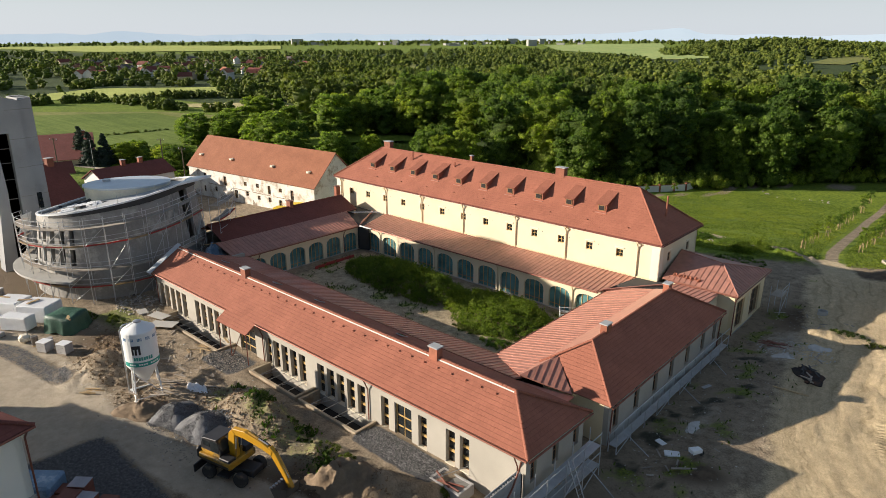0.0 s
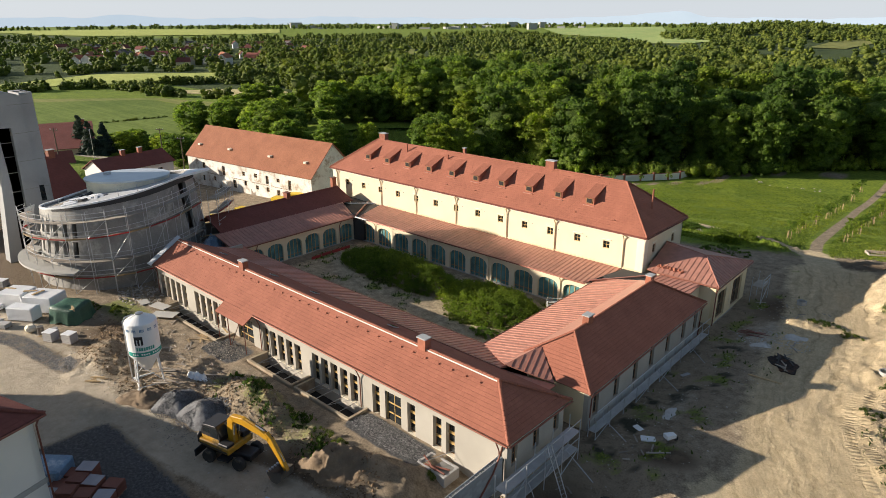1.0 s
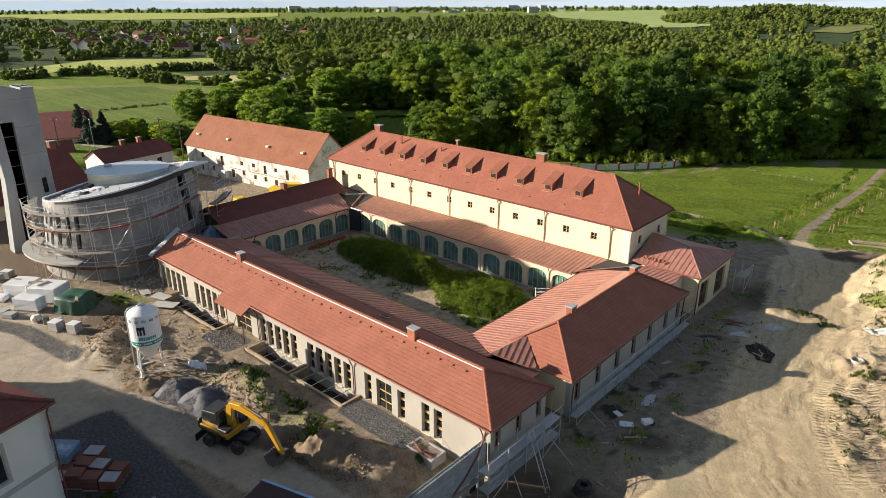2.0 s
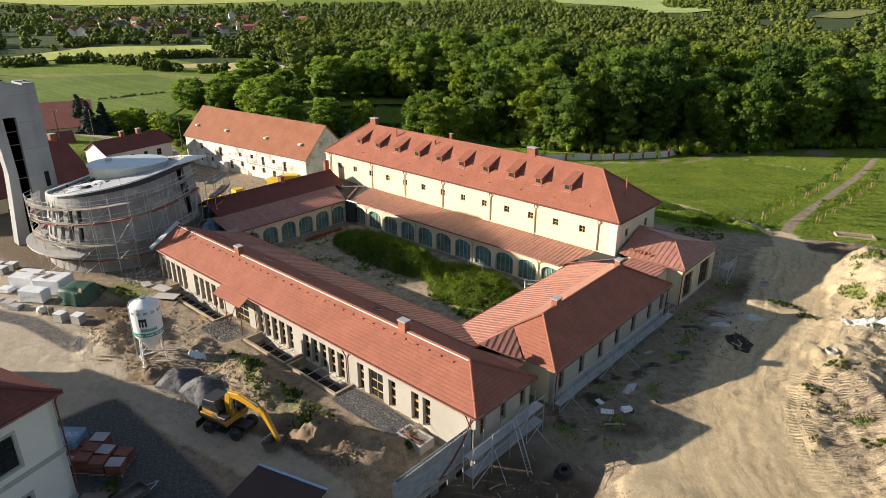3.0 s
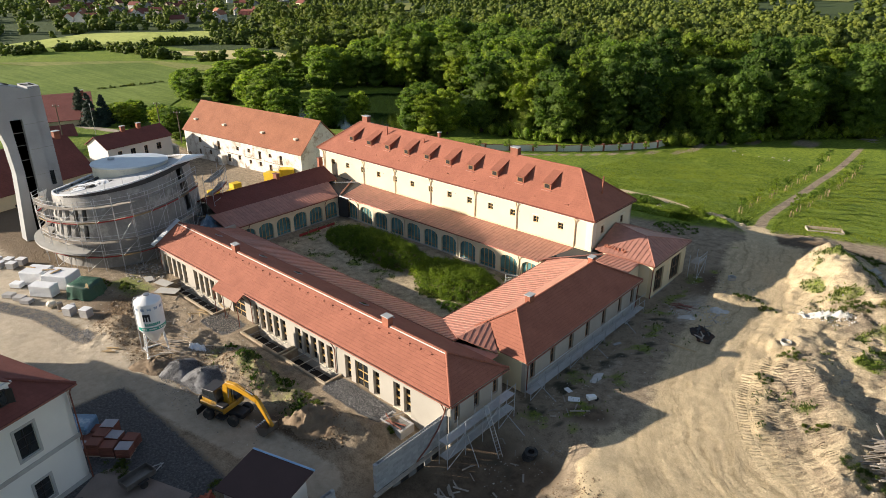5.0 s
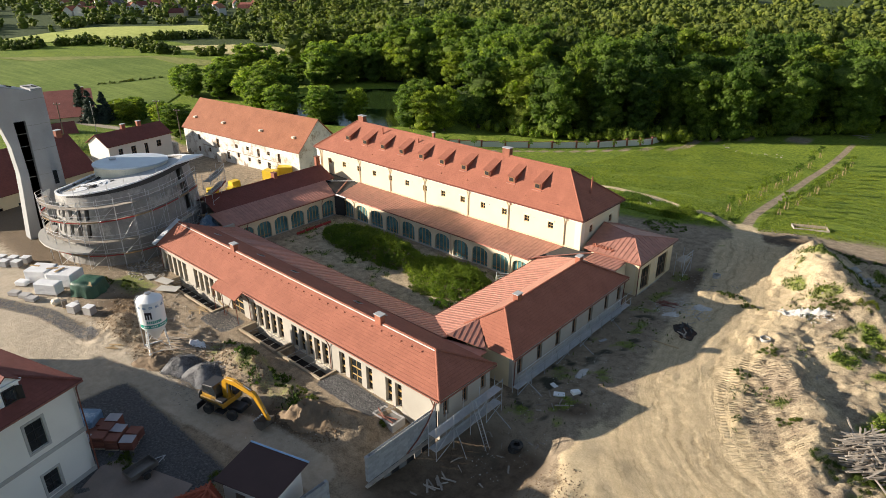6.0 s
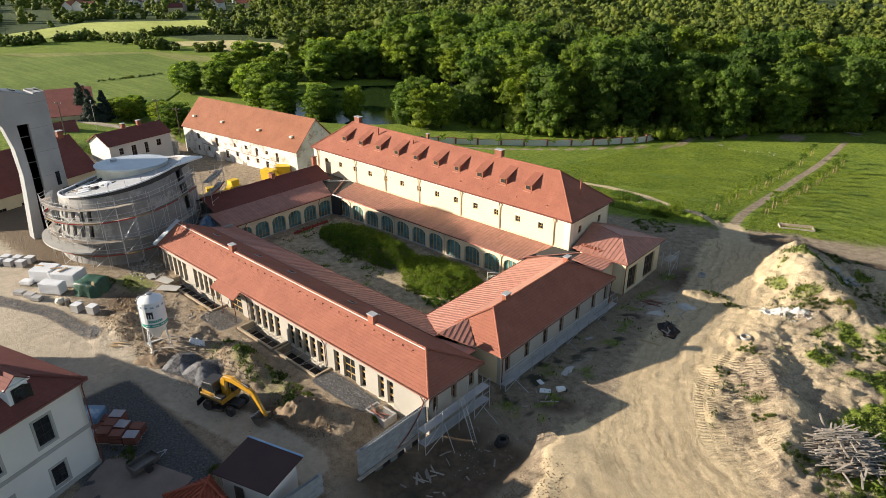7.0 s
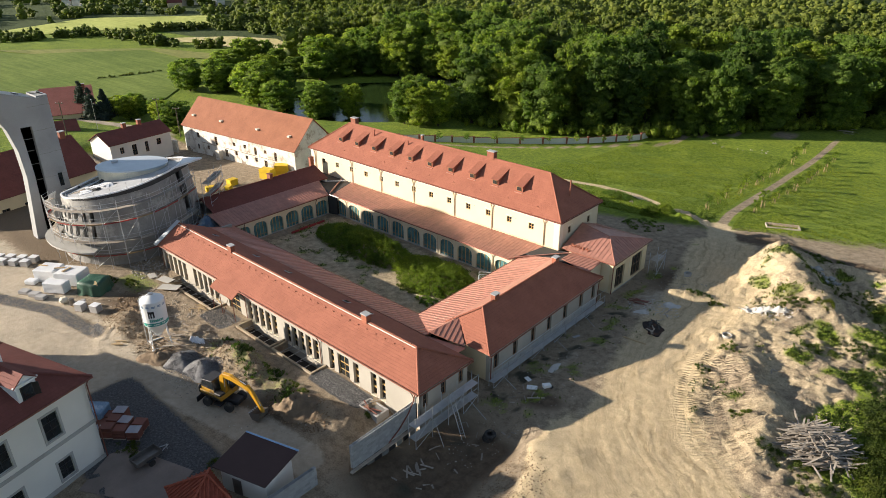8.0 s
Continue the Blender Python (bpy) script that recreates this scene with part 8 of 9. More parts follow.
def leaf_cards(rng, centres, radii, per, size, spread=0.55, inner=0.8):
    """Single leaves, bent and pointing outward, spread over the clumps: vertices and triangles."""
    n = len(centres) * per
    c = np.repeat(centres, per, 0)
    r = np.repeat(radii, per, 0)
    d = rng.normal(size=(n, 3))
    d /= np.linalg.norm(d, axis=1)[:, None]
    d[:, 2] = np.where(d[:, 2] < -0.35, -d[:, 2] * 0.6, d[:, 2])
    p = c + d * r * rng.uniform(inner, 1.35, (n, 1))
    nrm = d + rng.normal(scale=spread, size=(n, 3))
    nrm /= np.linalg.norm(nrm, axis=1)[:, None]
    a = np.cross(nrm, rng.normal(size=(n, 3)))
    a /= np.linalg.norm(a, axis=1)[:, None]
    b = np.cross(nrm, a)
    s = size * rng.uniform(0.6, 1.3, (n, 1))
    w = s * rng.uniform(0.6, 1.0, (n, 1))
    v = np.stack([p - a * s - b * w, p + a * s - b * w * 0.7, p + b * w * 1.3 - nrm * s * 0.3], 1).reshape(-1, 3)
    return v, np.arange(3 * n).reshape(-1, 3)


def foliage(rng, centres, radii, per, size, level=1):
    """A crown: lumpy clumps of dense leaf with single leaves standing off them."""
    d, tri = ball(level)
    V, F, off = [], [], 0
    for c, r in zip(centres, radii):
        k = 0.8 * (1 + rng.normal(scale=0.2, size=(len(d), 1)))
        V.append(c + d * r * k)
        F.append(tri + off)
        off += len(d)
    v, f = leaf_cards(rng, centres, radii, per, size)
    return np.concatenate(V + [v]), np.concatenate(F + [f + off])


def crown_shape(rng, h, r, clumps, base=0.28, slim=1.0):
    """Clump centres and radii for a broad crown of height h and radius r: an inner mass and billows round it."""
    t = rng.uniform(0, 1, clumps)
    z = h * (base + (0.93 - base) * t ** 0.8)
    prof = np.sin(np.pi * np.clip((z / h - base * 0.6) / (1.04 - base * 0.6), 0.04, 0.96)) ** 0.6
    ang, rad = rng.uniform(0, 2 * np.pi, clumps), np.sqrt(rng.uniform(0.35, 1, clumps)) * r * prof * 0.86 * slim
    size = r * rng.uniform(0.10, 0.24, clumps) * (1.0 + 4.0 / clumps)
    mid = max(2, clumps // 10)
    rad[:mid] *= 0.3
    size[:mid] = r * rng.uniform(0.45, 0.62, mid)
    z[:mid] = h * (base + (0.72 - base) * (np.arange(mid) + 0.6) / mid)
    cen = np.stack([np.cos(ang) * rad, np.sin(ang) * rad, z], 1)
    return cen, np.stack([size, size, size * rng.uniform(0.62, 0.9, clumps)], 1)


def make_tree(name, seed, h, r, clumps, per, size, leaf, label, category="tree", base=0.28, group=""):
    rng = np.random.default_rng(seed)
    t = thing(name, label, category, group=group)
    cen, rad = crown_shape(rng, h, r, clumps, base)
    bm = bmesh.new()
    lean = Vector((rng.normal() * 0.3, rng.normal() * 0.3, 0))
    rod(bm, (0, 0, -0.6), lean + Vector((0, 0, h * 0.45)), h * 0.022, 7, h * 0.013)
    rod(bm, lean + Vector((0, 0, h * 0.45)), lean * 1.5 + Vector((0, 0, h * 0.8)), h * 0.013, 6, h * 0.004)
    for k in range(min(10, clumps)):
        p = Vector(cen[k])
        s = lean * 0.8 + Vector((0, 0, h * rng.uniform(0.22, 0.5)))
        rod(bm, s, s.lerp(p, 0.85), h * 0.008, 5, h * 0.002)
    part("trunk", bm, M_BARK, t)
    v, f = foliage(rng, cen, rad, per, size)
    crown = new("crown", raw_mesh("crown", v, f, leaf))
    crown.parent = t
    return t


def scatter(rng, n, inside, gap, box_):
    pts = []
    tries = 0
    while len(pts) < n and tries < n * 60:
        tries += 1
        p = (rng.uniform(box_[0], box_[1]), rng.uniform(box_[2], box_[3]))
        if inside(*p) and all((p[0] - q[0]) ** 2 + (p[1] - q[1]) ** 2 > gap * gap for q in pts):
            pts.append(p)
    return pts


def wood_edge(x):
    """The northern woods' front edge, as y over x."""
    return float(np.interp(x, [-260, -170, -118, -95, -75, -58, -40, -20, 10, 60, 140], [175, 160, 132, 122, 127, 138, 150, 178, 208, 235, 270]))


def woods():
    rng = np.random.default_rng(5)
    kinds = []
    specs = [(21, 7.6, 110, 44, M_LEAF), (24, 8.6, 130, 44, M_LEAF), (19, 7.0, 100, 44, M_LEAF_BRIGHT), (25, 7.4, 110, 44, M_LEAF_DARK), (22, 9.0, 130, 44, M_LEAF), (17, 6.0, 80, 44, M_LEAF_BRIGHT)]
    labels = ["tall broad-leaved tree in full summer leaf at the wood's edge", "large spreading green tree at the edge of the wood", "bright green young broad-leaved tree", "dark green tall broad-leaved tree", "wide-crowned green tree beside the meadow", "small bright green tree"]
    for i, (h, r, c, per, mat) in enumerate(specs):
        kinds.append(make_tree("tree", 30 + i, h, r, c, per, 0.34, mat, labels[i], group="trees of the northern wood", base=0.07))
    pts = scatter(rng, 120, lambda x, y: wood_edge(x) < y < wood_edge(x) + 75 and -0.9 * (x + 40) < (y - 60) * 1.4 + 60 and pond_reach(x, y) > 1.12, 8.0, (-190, 40, 110, 320))
    for k, (x, y) in enumerate(pts):
        front = y < wood_edge(x) + 14
        src = kinds[int(rng.integers(0, 6 if front else 5))]
        s = rng.uniform(0.85, 1.15)
        m = Matrix.Translation((x, y, gh(x, y))) @ Matrix.Rotation(rng.uniform(0, 6.3), 4, "Z") @ Matrix.Diagonal((s, s, s * rng.uniform(0.9, 1.1), 1))
        if k < 6:
            kinds[k].matrix_basis = m
        else:
            t = copy_thing(src, Matrix())
            t.matrix_basis = m
    return pts


NEAR_TREES = [  # x, y, height, radius
    (-213, 91, 12.5, 6.9), (-201, 96, 10.7, 5.8), (-230, 118, 11.5, 8.1), (-228, 127, 15.9, 8.2), (-226, 136, 14.3, 5.0), (-213, 133, 12.4, 5.3), (-170, 94, 16.1, 9.0),
    (-155, 92, 11.4, 6.6), (-142, 98, 13.1, 6.4), (-134, 107, 13.3, 4.6), (-193, 140, 18.1, 9.2), (-167, 104, 14.6, 4.6), (-232, 96, 9.1, 3.7), (-112, 116, 15, 6.5), (-116, 122, 13, 5.0),
    (-142, 48, 7.8, 4.4), (-158, 52, 7.3, 3.6), (-171, 51, 7.6, 3.8), (-179, 49, 6.1, 4.4), (-166, 47, 7.2, 4.4), (-176, 55, 4.7, 3.5), (-149, 49, 7.3, 4.4), (-146, 53, 7.4, 4.6),
    (-222, 108, 10, 6), (-208, 104, 10, 6), (-196, 106, 11, 6), (-186, 100, 12, 6), (-205, 120, 12, 6.5), (-204, 152, 17, 8), (-200, 168, 18, 8),
    (-190, 180, 18, 8), (-176, 176, 17, 7), (-212, 178, 17, 8), (-132, 44, 2.0, 1.6), (-126, 50, 6, 3.6),
    (-221, 92, 9.5, 5.5), (-206, 99, 12.5, 5.6), (-204, 107, 9, 5.0), (-144, 102, 12.5, 5.6), (-190, 152, 15, 6.5), (-191, 162, 16, 7.0), (-183, 160, 15, 6.5), (-176, 166, 17, 7.0),
    (-168, 171, 16, 6.8), (-158, 174, 17, 7.0), (-148, 173, 15, 6.2), (-112, 110, 13.5, 5.6), (-106, 110, 12.5, 5.2), (-102, 115, 14, 5.6), (-205, 136, 9, 5.0), (-204, 144, 12, 6.0), (-198, 158, 16, 7.0)]


def near_trees():
    rng = np.random.default_rng(11)
    base = [make_tree("tree", 60, 14, 5.6, 100, 50, 0.24, M_LEAF, "rounded green tree behind the old barn", group="trees by the pond", base=0.1),
            make_tree("tree", 61, 14, 5.6, 100, 50, 0.24, M_LEAF_BRIGHT, "dense round bright green tree near the pond", group="trees by the pond", base=0.1)]
    for k, (x, y, h, r) in enumerate(NEAR_TREES):
        m = Matrix.Translation((x, y, gh(x, y))) @ Matrix.Rotation(rng.uniform(0, 6.3), 4, "Z") @ Matrix.Diagonal((r / 5.6, r / 5.6, h / 14, 1))
        if k < 2:
            base[k].matrix_basis = m
        else:
            copy_thing(base[k % 2], Matrix()).matrix_basis = m
    # blue spruces by the street
    for k, (x, y, h) in enumerate(((-180, 39, 11), (-171, 38, 9.5), (-169, 41, 9.2))):
        t = thing("spruce", "dark blue-green spruce beside the street", "tree", Matrix.Translation((x, y, gh(x, y))), "spruces")
        part("trunk", pole((0, 0, -0.5), (0, 0, h * 0.9), 0.16, 6, 0.04), M_BARK, t)
        q = np.random.default_rng(80 + k)
        tt = q.uniform(0.05, 1, 100) ** 1.25
        ang = q.uniform(0, 6.3, 100)
        rad = (1 - tt) * h * 0.26 + 0.15
        cen = np.stack([np.cos(ang) * rad * 0.7, np.sin(ang) * rad * 0.7, tt * h * 0.97], 1)
        sz = rad * 0.5 + 0.25
        v, f = foliage(q, cen, np.stack([sz, sz, sz * 0.5], 1), 30, 0.2, 1)
        c = new("crown", raw_mesh("crown", v, f, M_SPRUCE))
        c.parent = t


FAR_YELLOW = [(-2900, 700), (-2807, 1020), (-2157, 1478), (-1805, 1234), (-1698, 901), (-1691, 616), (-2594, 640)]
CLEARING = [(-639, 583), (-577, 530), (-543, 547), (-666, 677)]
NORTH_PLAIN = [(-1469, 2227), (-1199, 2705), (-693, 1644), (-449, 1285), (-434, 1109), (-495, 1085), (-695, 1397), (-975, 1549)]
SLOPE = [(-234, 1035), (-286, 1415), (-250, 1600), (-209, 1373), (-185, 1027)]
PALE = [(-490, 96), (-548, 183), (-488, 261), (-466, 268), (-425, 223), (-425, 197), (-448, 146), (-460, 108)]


def in_outline(x, y, pts):
    inside = False
    for (ax, ay), (bx, by) in zip(pts, pts[1:] + pts[:1]):
        if (ay > y) != (by > y) and x < ax + (bx - ax) * (y - ay) / (by - ay):
            inside = not inside
    return inside


def far_woods():
    """The woods behind, hedges and tree belts: one joined mass of small crowns."""
    rng = np.random.default_rng(21)
    temps, tiny = [], []
    for i in range(7):
        q = np.random.default_rng(90 + i)
        cen, rad = crown_shape(q, 19, 8.0, 30, 0.1)
        temps.append(foliage(q, cen, rad * 1.05, 14, 0.5, 1))
    for i in range(5):
        q = np.random.default_rng(120 + i)
        cen, rad = crown_shape(q, 10.5, 6.8, 9, 0.0)
        tiny.append(foliage(q, cen, rad * 1.3, 3, 0.7, 1))
    spots = []
    # northern wood, behind its front rows
    for _ in range(1250):
        x = rng.uniform(-420, 190)
        y = wood_edge(x) + 60 + 460 * rng.uniform(0, 1) ** 1.25
        if (x < -0.95 * y + 10 and x < -240 - 0.2 * (y - 300)) or pond_reach(x, y) < 1.2:
            continue
        spots.append((x, y, rng.uniform(0.8, 1.25), 0 if math.hypot(x, y) < 360 else 1))
    # tree belts and hedges between the fields: from, to, width, number, size
    belts = [((-480, 66), (-431, 101), 8, 26, 0.45), ((-431, 101), (-429, 137), 7, 24, 0.5), ((-429, 137), (-376, 153), 7, 34, 0.5), ((-372, 150), (-350, 143), 6, 14, 0.45), ((-344, 148), (-338, 152), 5, 7, 0.55), ((-326, 156), (-314, 160), 5, 8, 0.55),
             ((-413, 224), (-391, 232), 9, 22, 0.75), ((-418, 168), (-408, 212), 6, 34, 0.5), ((-408, 212), (-370, 232), 7, 26, 0.55), ((-425, 240), (-380, 262), 14, 24, 0.8), ((-488, 275), (-420, 300), 16, 30, 0.75), ((-400, 215), (-330, 225), 9, 22, 0.6), ((-340, 222), (-262, 215), 10, 34, 0.85),
             ((-252, 165), (-243, 205), 9, 16, 1.0), ((-300, 240), (-230, 260), 30, 60, 0.95), ((-267, 77), (-264, 106), 1.2, 36, 0.13), ((-530, 149), (-600, 215), 9, 24, 0.6), ((-640, 130), (-540, 110), 14, 26, 0.7), ((-570, 205), (-500, 280), 9, 30, 0.6),
             ((-420, 300), (-320, 330), 26, 50, 0.9), ((-520, 330), (-400, 400), 30, 60, 0.9), ((-243, 205), (-215, 250), 20, 30, 1.05)]
    for a, b, w, n, s in belts:
        for _ in range(n):
            t = rng.uniform()
            spots.append((a[0] + (b[0] - a[0]) * t + rng.normal() * w * 0.5, a[1] + (b[1] - a[1]) * t + rng.normal() * w * 0.5, s * rng.uniform(0.7, 1.2), 0 if s > 0.8 else 1))

    # true inside a field or where a tree would hide one from the camera
    def hides_field_view(x, y):
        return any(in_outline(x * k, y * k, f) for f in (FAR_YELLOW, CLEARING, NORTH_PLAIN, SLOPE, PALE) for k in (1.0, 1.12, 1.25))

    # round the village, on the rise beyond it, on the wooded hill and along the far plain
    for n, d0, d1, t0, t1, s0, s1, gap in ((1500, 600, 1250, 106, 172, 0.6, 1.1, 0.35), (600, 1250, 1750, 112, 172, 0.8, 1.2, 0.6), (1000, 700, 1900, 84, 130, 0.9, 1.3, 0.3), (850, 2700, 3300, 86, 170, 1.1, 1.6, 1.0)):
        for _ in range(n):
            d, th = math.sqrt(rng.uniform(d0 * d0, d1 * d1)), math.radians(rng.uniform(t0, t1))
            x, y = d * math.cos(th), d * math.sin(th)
            if math.sin(x / 60.0) * math.cos(y / 55.0) + gap > -0.35 and not hides_field_view(x, y):
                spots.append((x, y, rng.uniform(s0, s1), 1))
    for _ in range(420):
        a, r = rng.uniform(0, 6.3), math.sqrt(rng.uniform(0, 1))
        spots.append((-440 + 230 * r * math.cos(a), 1560 + 260 * r * math.sin(a), rng.uniform(0.9, 1.4), 1))
    V, F, off = [], [], 0
    xs = np.array([p[0] for p in spots])
    zs = gz(xs, np.array([p[1] for p in spots]))
    for i, (x, y, s, k) in enumerate(spots):
        v, f = (temps if k == 0 else tiny)[int(rng.integers(0, 7 if k == 0 else 5))]
        a = rng.uniform(0, 6.3)
        c, d = math.cos(a) * s, math.sin(a) * s
        w = np.stack([v[:, 0] * c - v[:, 1] * d + x, v[:, 0] * d + v[:, 1] * c + y, v[:, 2] * s * rng.uniform(0.85, 1.2) + zs[i] - 0.4], 1)
        V.append(w)
        F.append(f + off)
        off += len(v)
    ob = new("woodland", raw_mesh("woodland", np.concatenate(V), np.concatenate(F), M_LEAF_FAR))
    tagged(ob, "deep green broad-leaved woodland rolling to the horizon", "woodland", kind="stuff")


def undergrowth():
    """Shrubs and low branches closing the wood's edge down to the grass."""
    rng = np.random.default_rng(61)
    n = 900
    x = rng.uniform(-125, 60, n)
    y = np.array([wood_edge(q) for q in x]) + rng.uniform(-2, 12, n)
    h = rng.uniform(0.8, 3.6, n)
    cen = np.stack([x, y, gz(x, y) + h * 0.6], 1)
    v, f = foliage(rng, cen, np.stack([h * 0.4, h * 0.4, h * 0.6], 1), 40, 0.26, 1)
    tagged(new("undergrowth", raw_mesh("undergrowth", v, f, M_LEAF)), "dense green shrubs along the wood's edge", "shrubs", kind="stuff")


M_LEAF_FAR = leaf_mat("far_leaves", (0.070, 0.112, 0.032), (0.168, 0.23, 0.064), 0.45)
woods()
near_trees()
far_woods()
undergrowth()

# ---- fields, pond, village, garden wall, plants ----
def field(name, label, pts, mat, lift=0.25, step=14.0):
    """A field draped on the land: its outline filled with a grid that follows the ground."""
    xs, ys_ = [p[0] for p in pts], [p[1] for p in pts]
    bm = bmesh.new()
    f = bm.faces.new([bm.verts.new((*p, 0)) for p in pts])
    if f.normal.z < 0:
        f.normal_flip()
    span = max(max(xs) - min(xs), max(ys_) - min(ys_))
    for k in range(1, int(span / step)):
        for a, lo, hi in (((1, 0, 0), min(xs), max(xs)), ((0, 1, 0), min(ys_), max(ys_))):
            c = lo + k * step
            if c < hi:
                co = (c, 0, 0) if a[0] else (0, c, 0)
                bmesh.ops.bisect_plane(bm, geom=bm.verts[:] + bm.edges[:] + bm.faces[:], plane_co=co, plane_no=a)
    v = bm.verts[:]
    z = gz(np.array([q.co.x for q in v]), np.array([q.co.y for q in v]))
    for q, h in zip(v, z):
        q.co.z = h + lift
    ob = part(name, bm, mat, None, smooth=True)
    return tagged(ob, label, "field", kind="structure")


def crop_mat(name, c, c2, rows=0.0):
    m, n, l, b = nodes(name)
    co = n.new("ShaderNodeTexCoord").outputs["Object"]
    a = noise_tex(n, l, co, 0.02, 5, 0.6)
    d = noise_tex(n, l, co, 0.5, 6, 0.7)
    col = ramp(n, l, a, [(0.35, c), (0.65, c2)])
    col = mix(n, l, 0.8, col, ramp(n, l, d, [(0.3, (0.7, 0.74, 0.66)), (0.7, (1.2, 1.17, 1.15))]), "MULTIPLY")
    mp = n.new("ShaderNodeMapping")
    mp.inputs["Rotation"].default_value = (0, 0, 0.65)
    mp.inputs["Scale"].default_value = (0.03, 0.45, 1)
    l.new(co, mp.inputs[0])
    col = mix(n, l, 0.7, col, ramp(n, l, noise_tex(n, l, mp.outputs[0], 1.0, 4, 0.6), [(0.35, (0.72, 0.76, 0.7)), (0.65, (1.12, 1.1, 1.1))]), "MULTIPLY")
    l.new(col, b.inputs["Base Color"])
    b.inputs["Roughness"].default_value = 0.95
    b.inputs["Specular IOR Level"].default_value = 0.1
    bump(n, l, b, d, 0.4)
    return m


C_GREEN = crop_mat("green_crop", (0.13, 0.185, 0.042), (0.185, 0.24, 0.06))
C_YELLOW = crop_mat("ripening_crop", (0.42, 0.46, 0.13), (0.50, 0.53, 0.17))
C_STRAW = crop_mat("dry_grass", (0.52, 0.44, 0.22), (0.60, 0.52, 0.28))
C_FAR = crop_mat("far_crop", (0.32, 0.44, 0.16), (0.46, 0.50, 0.20))
C_OLIVE = crop_mat("rough_grass", (0.20, 0.22, 0.07), (0.28, 0.28, 0.10))
field("field", "green cereal field beyond the village street", [(-420, 40), (-395, 72), (-367, 83), (-334, 131), (-293, 128), (-264, 113), (-226, 95), (-190, 62), (-190, 36), (-235, 20), (-330, 30)], C_GREEN)
field("field", "rough olive grass strip between field and hedge", [(-400, 74), (-384, 90), (-336, 138), (-294, 148), (-275, 139), (-293, 129), (-334, 132), (-367, 84)], C_OLIVE)
field("field", "pale ripening field in front of the village", PALE, C_YELLOW)
field("field", "straw-coloured grass strip curving along the wood", [(-379, 156), (-371, 171), (-352, 195), (-319, 206), (-274, 190), (-256, 177), (-254, 169), (-285, 181), (-310, 167), (-344, 164), (-369, 151)], C_STRAW)
field("field", "wide pale green field on the far plain", FAR_YELLOW, C_YELLOW, 1.5, 60)
field("field", "pale field on the northern plain", NORTH_PLAIN, C_FAR, 1.5, 60)
field("field", "small clearing in the far wood", CLEARING, C_OLIVE, 1.0, 30)
field("field", "grassy slope at the wood's end", SLOPE, C_OLIVE, 1.0, 40)


def pond():
    m, n, l, b = nodes("pond_water")
    co = n.new("ShaderNodeTexCoord").outputs["Object"]
    f = noise_tex(n, l, co, 1.2, 3)
    b.inputs["Base Color"].default_value = (0.025, 0.045, 0.012, 1)
    b.inputs["Roughness"].default_value = 0.05
    bump(n, l, b, f, 0.02)
    ring = []
    for i in range(48):
        a = 2 * math.pi * i / 48
        u, v = 39.5 * math.cos(a) * (1 + 0.05 * math.sin(3 * a)), 34.5 * math.sin(a)
        ring.append((-148 + 0.67 * u - 0.74 * v, 131 + 0.74 * u + 0.67 * v))
    z = gh(-148, 131) + 1.75
    bm = bmesh.new()
    prism(bm, ring, z - 2.0, z)
    tagged(part("water", bm, m, None), "still dark green pond reflecting trees", "pond", kind="structure")


pond()


def garden_wall():
    w = thing("garden_wall", "pale panel wall with brick-red posts and caps", "wall")
    pts = spline([(-97, 86.5), (-89.5, 93.3), (-82.8, 99.7), (-73.7, 108.7), (-64.6, 118.2), (-55.9, 128.5), (-51.0, 136), (-46.5, 142.5), (-46.0, 150)], 2, False)
    for i, (a, b) in enumerate(zip(pts[:-1], pts[1:])):
        z = min(gh(*a), gh(*b))
        m, L = along(a, b)
        mm = m.copy()
        mm.translation.z = z
        part("panel", boxed(0.2, L - 0.2, -0.09, 0.09, -0.6, 1.75, 0.02), M_WHITE_PL, w, m=mm)
        part("panel_cap", boxed(0.2, L - 0.2, -0.14, 0.14, 1.752, 1.85, 0.02), M_TILE_DARK, w, m=mm)
        post = part("post", boxed(-0.25, 0.25, -0.25, 0.25, -0.8, 2.05, 0.02), M_BRICK, w, m=mm)
        part("post_cap", boxed(-0.33, 0.33, -0.33, 0.33, 2.052, 2.2, 0.04), M_ORANGE_TILE, post)


garden_wall()


